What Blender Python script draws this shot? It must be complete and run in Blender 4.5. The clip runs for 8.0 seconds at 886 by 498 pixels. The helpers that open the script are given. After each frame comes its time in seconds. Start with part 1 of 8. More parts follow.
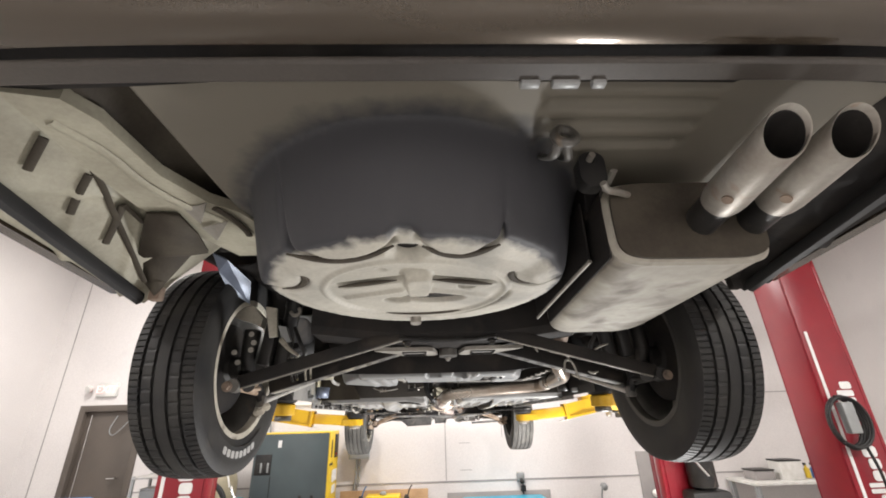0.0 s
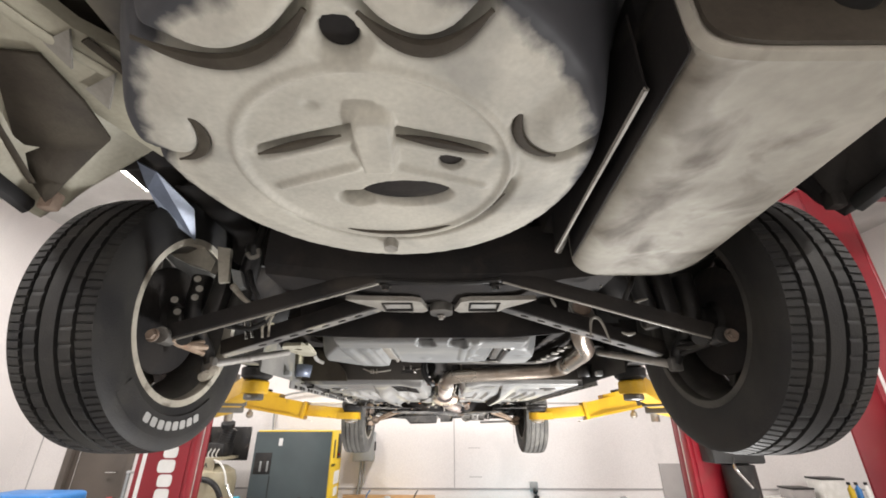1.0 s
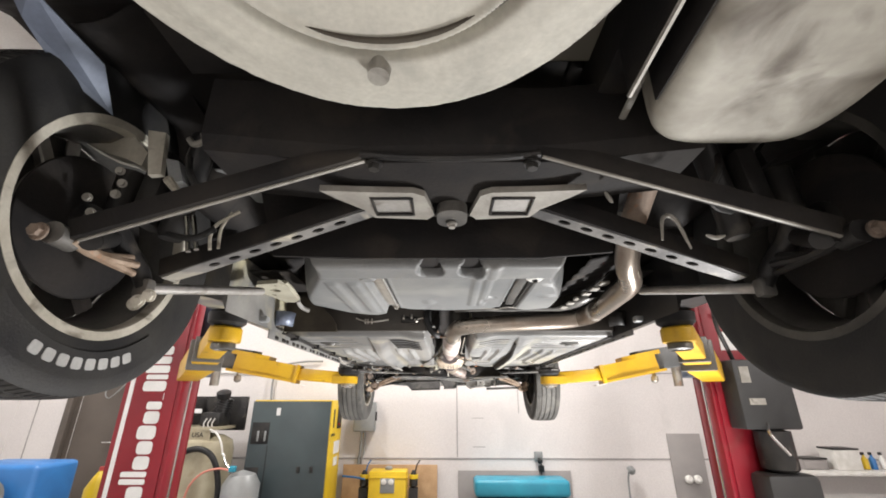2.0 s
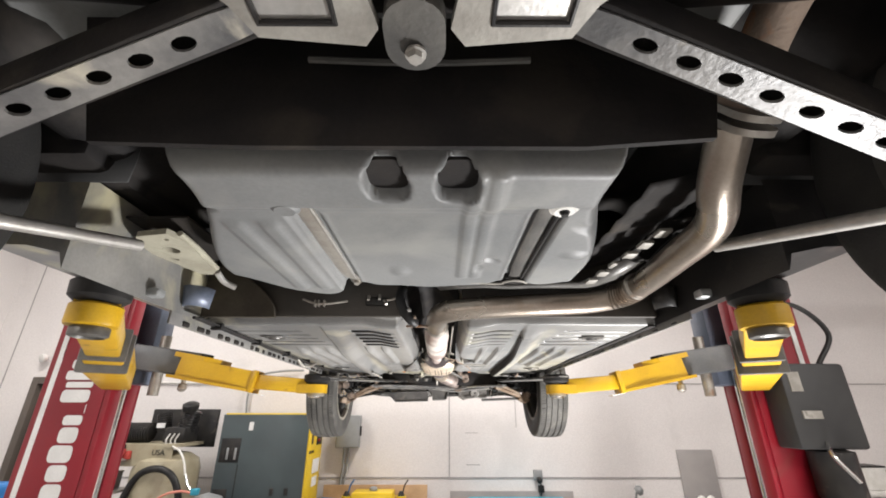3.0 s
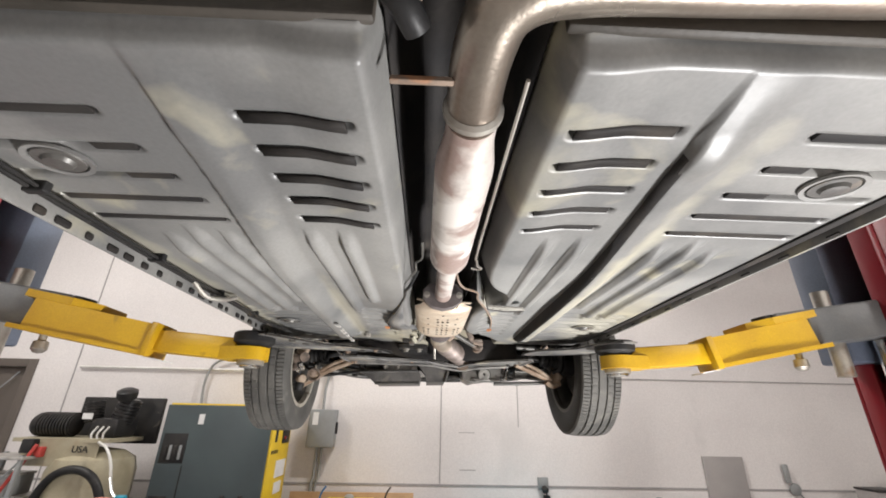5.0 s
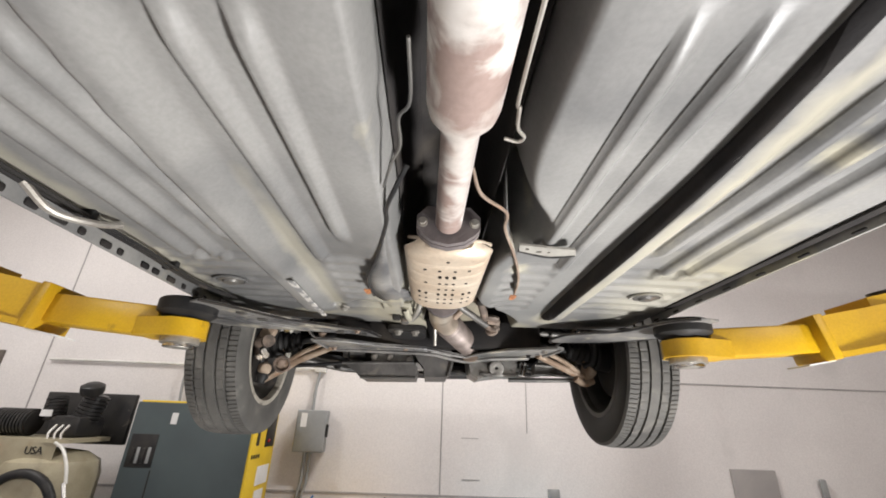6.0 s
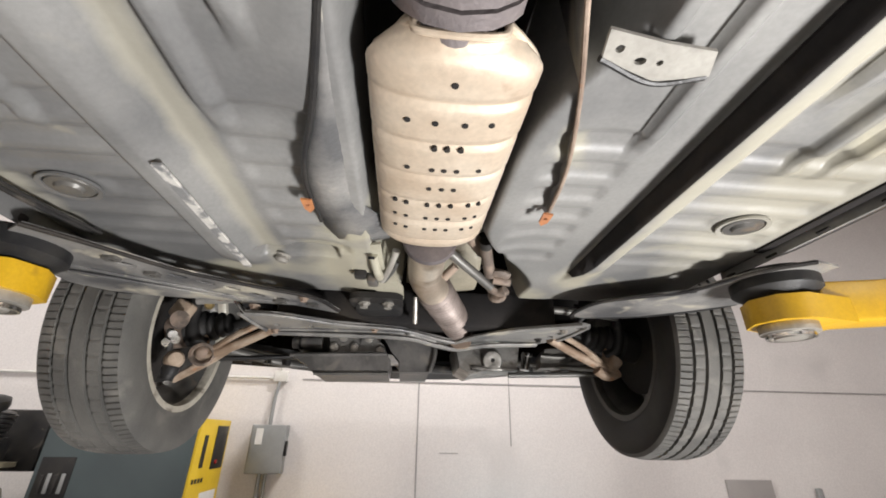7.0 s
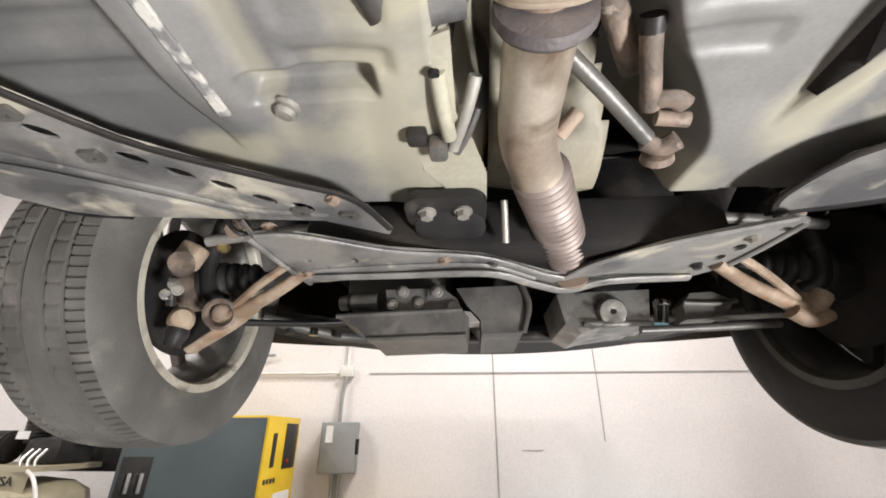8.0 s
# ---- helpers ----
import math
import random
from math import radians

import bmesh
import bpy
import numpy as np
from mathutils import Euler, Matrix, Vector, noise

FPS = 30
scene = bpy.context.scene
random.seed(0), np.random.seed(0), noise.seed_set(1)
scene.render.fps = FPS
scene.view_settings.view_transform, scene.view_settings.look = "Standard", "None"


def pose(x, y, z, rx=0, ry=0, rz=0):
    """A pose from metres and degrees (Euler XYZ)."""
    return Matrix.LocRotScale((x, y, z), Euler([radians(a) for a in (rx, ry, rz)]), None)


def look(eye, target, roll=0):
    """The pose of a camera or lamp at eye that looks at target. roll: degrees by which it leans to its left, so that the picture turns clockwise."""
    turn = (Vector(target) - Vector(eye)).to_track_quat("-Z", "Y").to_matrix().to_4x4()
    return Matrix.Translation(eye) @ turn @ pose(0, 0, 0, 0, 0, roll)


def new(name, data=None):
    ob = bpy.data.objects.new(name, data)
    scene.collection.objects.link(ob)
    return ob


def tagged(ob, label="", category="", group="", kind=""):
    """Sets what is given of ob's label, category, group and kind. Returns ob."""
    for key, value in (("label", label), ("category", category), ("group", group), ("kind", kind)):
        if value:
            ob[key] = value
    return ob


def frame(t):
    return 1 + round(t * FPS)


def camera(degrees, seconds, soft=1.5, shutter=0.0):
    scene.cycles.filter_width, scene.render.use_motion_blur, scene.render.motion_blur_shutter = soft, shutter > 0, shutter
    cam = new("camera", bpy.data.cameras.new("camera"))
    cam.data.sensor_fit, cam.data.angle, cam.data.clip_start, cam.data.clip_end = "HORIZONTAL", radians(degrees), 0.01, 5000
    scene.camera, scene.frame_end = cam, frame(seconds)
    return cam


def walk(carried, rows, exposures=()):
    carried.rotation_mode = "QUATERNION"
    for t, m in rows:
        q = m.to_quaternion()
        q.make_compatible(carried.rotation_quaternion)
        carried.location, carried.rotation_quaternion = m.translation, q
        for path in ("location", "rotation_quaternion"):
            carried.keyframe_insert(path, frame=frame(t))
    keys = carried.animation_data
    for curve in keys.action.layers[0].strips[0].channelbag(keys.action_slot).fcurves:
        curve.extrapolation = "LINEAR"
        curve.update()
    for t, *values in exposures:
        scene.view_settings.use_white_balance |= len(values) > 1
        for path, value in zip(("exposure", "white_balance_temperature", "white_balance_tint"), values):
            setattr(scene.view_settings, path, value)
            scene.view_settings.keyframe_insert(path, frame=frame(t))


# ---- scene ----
cam = camera(94.9, 8.0, soft=1.8)
PATH = [
    (0, (-0.054, -0.085, 1.718), (0.008, 1.763, 2.482), -1.7),
    (0.5, (-0.031, 0.099, 1.654), (-0.008, 1.932, 2.453), 0.0),
    (1, (0.013, 0.256, 1.629), (-0.002, 2.089, 2.428), 0.1),
    (1.5, (0.024, 0.371, 1.599), (-0.018, 2.224, 2.35), 0.0),
    (2, (-0.01, 0.59, 1.568), (-0.03, 2.464, 2.268), 0.1),
    (2.2, (-0.026, 0.674, 1.579), (-0.007, 2.563, 2.236), -0.4),
    (3.3, (0.054, 1.178, 1.558), (0.036, 3.023, 2.33), 0.8),
    (3.5, (0.064, 1.263, 1.547), (0.027, 3.109, 2.317), 1.2),
    (4, (0.029, 1.457, 1.523), (0.003, 3.317, 2.258), 1.5),
    (4.5, (-0.019, 1.685, 1.513), (0.013, 3.561, 2.206), 1.2),
    (4.7, (-0.032, 1.768, 1.5), (0.028, 3.633, 2.22), 1.0),
    (5.8, (-0.012, 2.272, 1.501), (0.011, 4.11, 2.29), 1.8),
    (6, (-0.016, 2.35, 1.5), (0.021, 4.193, 2.275), 2.1),
    (6.5, (-0.035, 2.582, 1.477), (0.082, 4.43, 2.232), 2.1),
    (7, (-0.024, 2.772, 1.481), (0.135, 4.582, 2.316), 0.9),
    (7.5, (-0.019, 3.001, 1.457), (0.07, 4.801, 2.324), 1.1),
    (8, (-0.066, 3.182, 1.45), (-0.189, 4.997, 2.282), 0.1),
]
walk(cam, [(t, look(eye, target, roll)) for t, eye, target, roll in PATH], exposures=[(0.0, 0.68), (0.7, 0.66), (1.5, 0.58), (2.2, 0.52), (3.5, 0.24), (4.5, 0.12), (6.0, -0.02), (7.0, 0.02), (7.5, 0.06), (8.0, 0.36)])


# ---- light ----
world = bpy.data.worlds.new("world")
scene.world = world
world.use_nodes = True
world.node_tree.nodes["Background"].inputs[0].default_value = (0.75, 0.8, 0.9, 1)
world.node_tree.nodes["Background"].inputs[1].default_value = 0.05
scene.view_settings.exposure = 0.0


def area_lamp(name, m, sx, sy, watts, colour):
    data = bpy.data.lights.new(name, "AREA")
    data.shape, data.size, data.size_y = "RECTANGLE", sx, sy
    data.energy, data.color = watts, colour
    ob = new(name, data)
    ob.matrix_world = m
    return ob


ROOM_X0, ROOM_X1, ROOM_Y0, ROOM_Y1, ROOM_H = -6.4, 7.2, -4.5, 7.01, 4.7
TUBES = [(-2.9, -1.8, 0), (-4.0, 4.4, 1), (4.5, -1.8, 1), (4.5, 4.0, 1), (1.1, -1.75, 0), (0.6, 5.4, 0)]
for tx, ty, along in TUBES:
    area_lamp("tube_glow", pose(tx, ty, ROOM_H - 0.2, 0, 0, 90 * along), 1.1, 0.14, 195 if ty < 0 else {4.5: 40, -4.0: 115, 0.6: 140}[tx], (1.0, 0.955, 0.92))
# unseen work light added on the floor for the low light the shadows imply
added_glow = area_lamp("work_light_glow", look((1.3, 2.6, 0.11), (0.1, 2.85, 1.8)), 0.5, 0.3, 45, (1.0, 0.985, 0.98))
added_glow.data.spread = radians(118)

# ---- materials ----
def surface(name, colour, other=None, rough=0.5, metal=0.0, grain=60.0, blotch=5.0, mix=(0.35, 0.65), bump=0.15, depth=0.002,
            stain=None, stain_at=(0.58, 0.7), stain_scale=3.0, coat=0.0, rough_swing=0.12):
    """A surface with broad blotches between two colours, fine grain, a relief, and stains of a third colour."""
    m = bpy.data.materials.new(name)
    m.use_nodes = True
    t = m.node_tree
    n, link = t.nodes, t.links.new
    b = n["Principled BSDF"]
    co = n.new("ShaderNodeTexCoord")
    big = n.new("ShaderNodeTexNoise")
    big.inputs["Scale"].default_value, big.inputs["Detail"].default_value = blotch, 5
    link(co.outputs["Object"], big.inputs["Vector"])
    fine = n.new("ShaderNodeTexNoise")
    fine.inputs["Scale"].default_value, fine.inputs["Detail"].default_value = grain, 4
    link(co.outputs["Object"], fine.inputs["Vector"])
    other = other or tuple(c * 0.75 for c in colour)
    ramp = n.new("ShaderNodeValToRGB")
    ramp.color_ramp.elements[0].position, ramp.color_ramp.elements[1].position = mix
    ramp.color_ramp.elements[0].color, ramp.color_ramp.elements[1].color = (*colour, 1), (*other, 1)
    link(big.outputs["Fac"], ramp.inputs["Fac"])
    out = ramp.outputs["Color"]
    speck = n.new("ShaderNodeMix")
    speck.data_type, speck.blend_type = "RGBA", "MULTIPLY"
    speck.inputs[0].default_value = 0.5
    fr = n.new("ShaderNodeValToRGB")
    fr.color_ramp.elements[0].position, fr.color_ramp.elements[1].position = 0.3, 0.7
    fr.color_ramp.elements[0].color, fr.color_ramp.elements[1].color = (0.82, 0.82, 0.82, 1), (1.08, 1.08, 1.08, 1)
    link(fine.outputs["Fac"], fr.inputs["Fac"])
    link(out, speck.inputs[6])
    link(fr.outputs["Color"], speck.inputs[7])
    out = speck.outputs[2]
    if stain:
        sn = n.new("ShaderNodeTexNoise")
        sn.inputs["Scale"].default_value, sn.inputs["Detail"].default_value, sn.inputs["Distortion"].default_value = stain_scale, 6, 0.6
        mp = n.new("ShaderNodeMapping")
        mp.inputs["Location"].default_value = (3.1, 7.7, 1.3)
        link(co.outputs["Object"], mp.inputs["Vector"])
        link(mp.outputs["Vector"], sn.inputs["Vector"])
        sr = n.new("ShaderNodeMapRange")
        sr.inputs[1].default_value, sr.inputs[2].default_value = stain_at
        link(sn.outputs["Fac"], sr.inputs[0])
        sm = n.new("ShaderNodeMix")
        sm.data_type = "RGBA"
        link(sr.outputs[0], sm.inputs[0])
        link(out, sm.inputs[6])
        sm.inputs[7].default_value = (*stain, 1)
        out = sm.outputs[2]
    link(out, b.inputs["Base Color"])
    rr = n.new("ShaderNodeMapRange")
    rr.inputs[3].default_value, rr.inputs[4].default_value = max(0.03, rough - rough_swing), min(1, rough + rough_swing)
    link(big.outputs["Fac"], rr.inputs[0])
    link(rr.outputs[0], b.inputs["Roughness"])
    b.inputs["Metallic"].default_value = metal
    b.inputs["Coat Weight"].default_value = coat
    if bump:
        bn = n.new("ShaderNodeBump")
        bn.inputs["Strength"].default_value, bn.inputs["Distance"].default_value = bump, depth
        link(fine.outputs["Fac"], bn.inputs["Height"])
        link(bn.outputs["Normal"], b.inputs["Normal"])
    return m


def glowing(name, colour, strength):
    m = bpy.data.materials.new(name)
    m.use_nodes = True
    b = m.node_tree.nodes["Principled BSDF"]
    b.inputs["Base Color"].default_value = (0.9, 0.9, 0.9, 1)
    b.inputs["Emission Color"].default_value, b.inputs["Emission Strength"].default_value = (*colour, 1), strength
    return m


def oversprayed(m, dark, cx, cy, r0, r1):
    """Adds the dark underseal sprayed round the tub's wall, with a fuzzy edge, to a paint."""
    t = m.node_tree
    n, link = t.nodes, t.links.new
    b = n["Principled BSDF"]
    old = b.inputs["Base Color"].links[0].from_socket
    co = n.new("ShaderNodeTexCoord")
    off = n.new("ShaderNodeVectorMath")
    off.operation = "MULTIPLY_ADD"
    off.inputs[1].default_value, off.inputs[2].default_value = (1, 0.93, 0), (-cx, -cy * 0.93 - 0.02, 0)
    link(co.outputs["Object"], off.inputs[0])
    ln = n.new("ShaderNodeVectorMath")
    ln.operation = "LENGTH"
    link(off.outputs[0], ln.inputs[0])
    nz = n.new("ShaderNodeTexNoise")
    nz.inputs["Scale"].default_value, nz.inputs["Detail"].default_value = 26, 8
    link(co.outputs["Object"], nz.inputs["Vector"])
    ad = n.new("ShaderNodeMath")
    ad.operation = "MULTIPLY_ADD"
    ad.inputs[1].default_value = 0.05
    link(nz.outputs["Fac"], ad.inputs[0])
    link(ln.outputs["Value"], ad.inputs[2])
    mr = n.new("ShaderNodeMapRange")
    mr.inputs[1].default_value, mr.inputs[2].default_value = r0, r1
    link(ad.outputs[0], mr.inputs[0])
    mx = n.new("ShaderNodeMix")
    mx.data_type = "RGBA"
    link(mr.outputs[0], mx.inputs[0])
    link(old, mx.inputs[6])
    mx.inputs[7].default_value = (*dark, 1)
    link(mx.outputs[2], b.inputs["Base Color"])
    return m


def patched(m, colour, patches, soft=0.35, scale=14.0):
    """Adds patches of another coat (centre, half sizes), with ragged edges, to a paint."""
    t = m.node_tree
    n, link = t.nodes, t.links.new
    b = n["Principled BSDF"]
    co = n.new("ShaderNodeTexCoord")
    nz = n.new("ShaderNodeTexNoise")
    nz.inputs["Scale"].default_value, nz.inputs["Detail"].default_value = scale, 7
    link(co.outputs["Object"], nz.inputs["Vector"])
    for cx, cy, rx, ry, most in patches:
        old = b.inputs["Base Color"].links[0].from_socket
        mp = n.new("ShaderNodeVectorMath")
        mp.operation = "MULTIPLY_ADD"
        mp.inputs[1].default_value, mp.inputs[2].default_value = (1 / rx, 1 / ry, 0), (-cx / rx, -cy / ry, 0)
        link(co.outputs["Object"], mp.inputs[0])
        ln = n.new("ShaderNodeVectorMath")
        ln.operation = "LENGTH"
        link(mp.outputs[0], ln.inputs[0])
        ad = n.new("ShaderNodeMath")
        ad.operation = "MULTIPLY_ADD"
        ad.inputs[1].default_value = 1.5
        link(nz.outputs["Fac"], ad.inputs[0])
        link(ln.outputs["Value"], ad.inputs[2])
        mr = n.new("ShaderNodeMapRange")
        mr.inputs[1].default_value, mr.inputs[2].default_value = 1.75 - soft, 1.75 + soft
        mr.inputs[3].default_value, mr.inputs[4].default_value = most, 0.0
        link(ad.outputs[0], mr.inputs[0])
        mx = n.new("ShaderNodeMix")
        mx.data_type = "RGBA"
        link(mr.outputs[0], mx.inputs[0])
        link(old, mx.inputs[6])
        mx.inputs[7].default_value = (*colour, 1)
        link(mx.outputs[2], b.inputs["Base Color"])
    return m


UNDERSEAL = surface("grey_underseal", (0.138, 0.137, 0.135), (0.275, 0.268, 0.252), rough=0.44, grain=170, blotch=3.6, mix=(0.38, 0.62), bump=0.14, depth=0.001,
                    stain=(0.43, 0.395, 0.27), stain_at=(0.55, 0.69), stain_scale=4.2, rough_swing=0.1)
FLOORPAINT = surface("grey_floor_coating", (0.125, 0.125, 0.124), (0.23, 0.226, 0.216), rough=0.42, grain=170, blotch=3.6, mix=(0.38, 0.62), bump=0.14, depth=0.001,
                     stain=(0.40, 0.37, 0.27), stain_at=(0.60, 0.74), stain_scale=4.2, rough_swing=0.1)
patched(FLOORPAINT, (0.40, 0.372, 0.285), [(-0.12, 3.62, 0.10, 0.17, 0.75), (-0.25, 3.60, 0.08, 0.04, 0.4), (-0.38, 3.61, 0.06, 0.04, 0.6), (0.245, 3.74, 0.07, 0.06, 0.7), (0.335, 3.57, 0.04, 0.09, 0.6),
                                          (0.352, 3.05, 0.03, 0.62, 0.6), (-0.285, 3.25, 0.018, 0.35, 0.45), (0.53, 3.2, 0.09, 0.30, 0.45), (-0.60, 2.95, 0.03, 0.5, 0.5)])
TUBPAINT = surface("pale_tub_paint", (0.54, 0.52, 0.455), (0.41, 0.395, 0.35), rough=0.62, grain=130, blotch=7, bump=0.18, depth=0.001,
                   stain=(0.26, 0.255, 0.235), stain_at=(0.55, 0.8), stain_scale=6)
oversprayed(TUBPAINT, (0.04, 0.041, 0.047), -0.085, 0.765, 0.312, 0.33)
oversprayed(TUBPAINT, (0.17, 0.155, 0.125), -0.085, 0.755, 0.375, 0.42)
TANKPAINT = surface("tank_coating", (0.14, 0.145, 0.147), (0.2, 0.203, 0.201), rough=0.5, grain=160, blotch=3, bump=0.06, depth=0.001,
                    stain=(0.25, 0.25, 0.235), stain_at=(0.5, 0.75), stain_scale=3.5)
BEIGE = surface("cream_seam_sealer", (0.40, 0.38, 0.30), (0.29, 0.27, 0.21), rough=0.6, grain=120, blotch=8, bump=0.3)
HEELSHADE = surface("shaded_brown_black", (0.03, 0.026, 0.021), (0.05, 0.042, 0.034), rough=0.6, grain=150, blotch=7, bump=0.3)
BROWNCOAT = surface("dark_brown_coat", (0.05, 0.042, 0.033), (0.075, 0.065, 0.05), rough=0.7, grain=160, blotch=14, bump=0.4)
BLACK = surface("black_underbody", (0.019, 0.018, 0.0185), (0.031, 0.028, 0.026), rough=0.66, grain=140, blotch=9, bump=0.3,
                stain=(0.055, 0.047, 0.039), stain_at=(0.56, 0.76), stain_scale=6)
BLACKPAINT = surface("black_chassis_paint", (0.016, 0.016, 0.017), (0.03, 0.028, 0.026), rough=0.4, grain=180, blotch=10, bump=0.2,
                     stain=(0.08, 0.07, 0.06), stain_at=(0.62, 0.75), stain_scale=12)
DUSTY = surface("dusty_dark_steel", (0.085, 0.083, 0.08), (0.15, 0.143, 0.13), rough=0.42, metal=0.3, grain=160, blotch=9, bump=0.3,
                stain=(0.28, 0.2, 0.13), stain_at=(0.66, 0.8), stain_scale=10)
SLATE = surface("slate_grey_underseal", (0.09, 0.09, 0.092), (0.22, 0.213, 0.202), rough=0.36, grain=150, blotch=9, mix=(0.4, 0.6), bump=0.35,
                stain=(0.42, 0.39, 0.32), stain_at=(0.57, 0.68), stain_scale=11)
PALEDUST = surface("pale_dusty_steel", (0.36, 0.345, 0.31), (0.24, 0.225, 0.2), rough=0.55, metal=0.2, grain=150, blotch=12, bump=0.3,
                   stain=(0.1, 0.09, 0.08), stain_at=(0.6, 0.75), stain_scale=14)
RAWSTEEL = surface("raw_steel", (0.46, 0.44, 0.4), (0.33, 0.3, 0.265), rough=0.45, metal=0.6, grain=150, blotch=14, bump=0.25,
                   stain=(0.3, 0.17, 0.09), stain_at=(0.62, 0.8), stain_scale=18)
RUSTED = surface("rusted_steel", (0.2, 0.145, 0.11), (0.33, 0.255, 0.2), rough=0.75, metal=0.15, grain=220, blotch=18, bump=0.6, depth=0.002,
                 stain=(0.4, 0.18, 0.08), stain_at=(0.62, 0.75), stain_scale=26)
DIRTYRUST = surface("dirty_rusted_casting", (0.12, 0.095, 0.078), (0.25, 0.19, 0.15), rough=0.7, metal=0.2, grain=200, blotch=26, mix=(0.42, 0.58), bump=0.6, depth=0.002,
                    stain=(0.36, 0.3, 0.25), stain_at=(0.6, 0.7), stain_scale=30)
TANRUST = surface("tan_rusted_arm", (0.42, 0.33, 0.25), (0.25, 0.175, 0.12), rough=0.65, metal=0.15, grain=180, blotch=16, mix=(0.42, 0.58), bump=0.5, depth=0.002,
                  stain=(0.4, 0.17, 0.07), stain_at=(0.62, 0.74), stain_scale=22)
ORANGERUST = surface("orange_rust", (0.5, 0.2, 0.06), (0.32, 0.13, 0.06), rough=0.8, grain=300, blotch=30, bump=0.6)
EXHAUST = surface("exhaust_pipe_steel", (0.42, 0.37, 0.315), (0.29, 0.24, 0.20), rough=0.30, metal=0.85, grain=160, blotch=7, bump=0.15,
                  stain=(0.27, 0.2, 0.14), stain_at=(0.55, 0.78), stain_scale=9)
FRONTPIPE = surface("heat_tinted_steel", (0.60, 0.53, 0.44), (0.40, 0.32, 0.25), rough=0.38, metal=0.6, grain=160, blotch=9, bump=0.2, stain=(0.2, 0.145, 0.10), stain_at=(0.54, 0.72), stain_scale=12)
MUFFLER = surface("aluminised_muffler", (0.42, 0.40, 0.345), (0.27, 0.25, 0.21), rough=0.6, metal=0.1, grain=60, blotch=7, bump=0.2,
                  stain=(0.11, 0.09, 0.068), stain_at=(0.5, 0.7), stain_scale=9)
PEELING = surface("peeling_resonator_coat", (0.62, 0.57, 0.53), (0.36, 0.27, 0.24), rough=0.4, metal=0.3, grain=120, blotch=9, mix=(0.46, 0.54), bump=0.2,
                  stain=(0.74, 0.7, 0.66), stain_at=(0.55, 0.6), stain_scale=7)
SHIELD = surface("tan_heat_shield", (0.7, 0.6, 0.48), (0.56, 0.45, 0.34), rough=0.45, metal=0.45, grain=150, blotch=12, bump=0.2,
                 stain=(0.33, 0.23, 0.16), stain_at=(0.62, 0.82), stain_scale=16)
FLEXSTEEL = surface("brown_flex_steel", (0.36, 0.305, 0.28), (0.22, 0.18, 0.16), rough=0.55, metal=0.5, grain=150, blotch=12, bump=0.15)
SCRAPED = surface("scraped_bare_metal", (0.6, 0.58, 0.54), (0.22, 0.22, 0.22), rough=0.5, metal=0.2, grain=220, blotch=38, mix=(0.45, 0.55), bump=0.5)
CREAMALLOY = surface("pale_cast_alloy", (0.62, 0.59, 0.51), (0.45, 0.42, 0.35), rough=0.5, metal=0.15, grain=140, blotch=16, bump=0.2,
                     stain=(0.16, 0.14, 0.11), stain_at=(0.58, 0.72), stain_scale=16)
CHROME = surface("bright_steel", (0.75, 0.75, 0.74), (0.6, 0.59, 0.57), rough=0.16, metal=1.0, grain=200, blotch=12, bump=0.05, rough_swing=0.07)
ALLOY = surface("cast_alloy", (0.52, 0.51, 0.49), (0.38, 0.36, 0.33), rough=0.42, metal=0.55, grain=120, blotch=14, bump=0.2,
                stain=(0.2, 0.17, 0.14), stain_at=(0.6, 0.8), stain_scale=14)
TYRE = surface("tyre_rubber", (0.02, 0.02, 0.021), (0.034, 0.033, 0.031), rough=0.58, grain=240, blotch=10, bump=0.35,
               stain=(0.06, 0.057, 0.05), stain_at=(0.55, 0.85), stain_scale=6)
DUSTTYRE = surface("dusty_tyre_rubber", (0.082, 0.08, 0.075), (0.13, 0.126, 0.116), rough=0.72, grain=240, blotch=9, bump=0.35,
                   stain=(0.24, 0.225, 0.2), stain_at=(0.56, 0.8), stain_scale=7)
RUBBER = surface("black_rubber", (0.014, 0.014, 0.015), (0.028, 0.027, 0.026), rough=0.5, grain=200, blotch=20, bump=0.2)
WHITEPLASTIC = surface("white_plastic", (0.72, 0.71, 0.68), (0.6, 0.59, 0.55), rough=0.4, grain=100, blotch=10, bump=0.05)
CARPAINT = surface("dark_bronze_car_paint", (0.072, 0.055, 0.038), (0.085, 0.066, 0.047), rough=0.26, metal=0.5, grain=900, blotch=3, bump=0.02, coat=0.8, rough_swing=0.05)
TRIMBLACK = surface("black_plastic_trim", (0.02, 0.02, 0.021), (0.03, 0.03, 0.03), rough=0.55, grain=350, blotch=6, bump=0.3)
CARGLASS = surface("dark_car_glass", (0.012, 0.014, 0.015), (0.016, 0.018, 0.02), rough=0.06, grain=20, blotch=2, bump=0, rough_swing=0.02)
REDLENS = surface("red_lens", (0.3, 0.012, 0.012), (0.24, 0.01, 0.01), rough=0.15, grain=60, blotch=6, bump=0.05)
CLEARLENS = surface("clear_lens", (0.6, 0.62, 0.63), (0.5, 0.5, 0.5), rough=0.12, grain=60, blotch=6, bump=0.05)
LIFTRED = surface("red_lift_paint", (0.245, 0.0109, 0.0204), (0.197, 0.00884, 0.0177), rough=0.33, grain=300, blotch=2.5, bump=0.08,
                  stain=(0.2, 0.03, 0.03), stain_at=(0.66, 0.8), stain_scale=6)
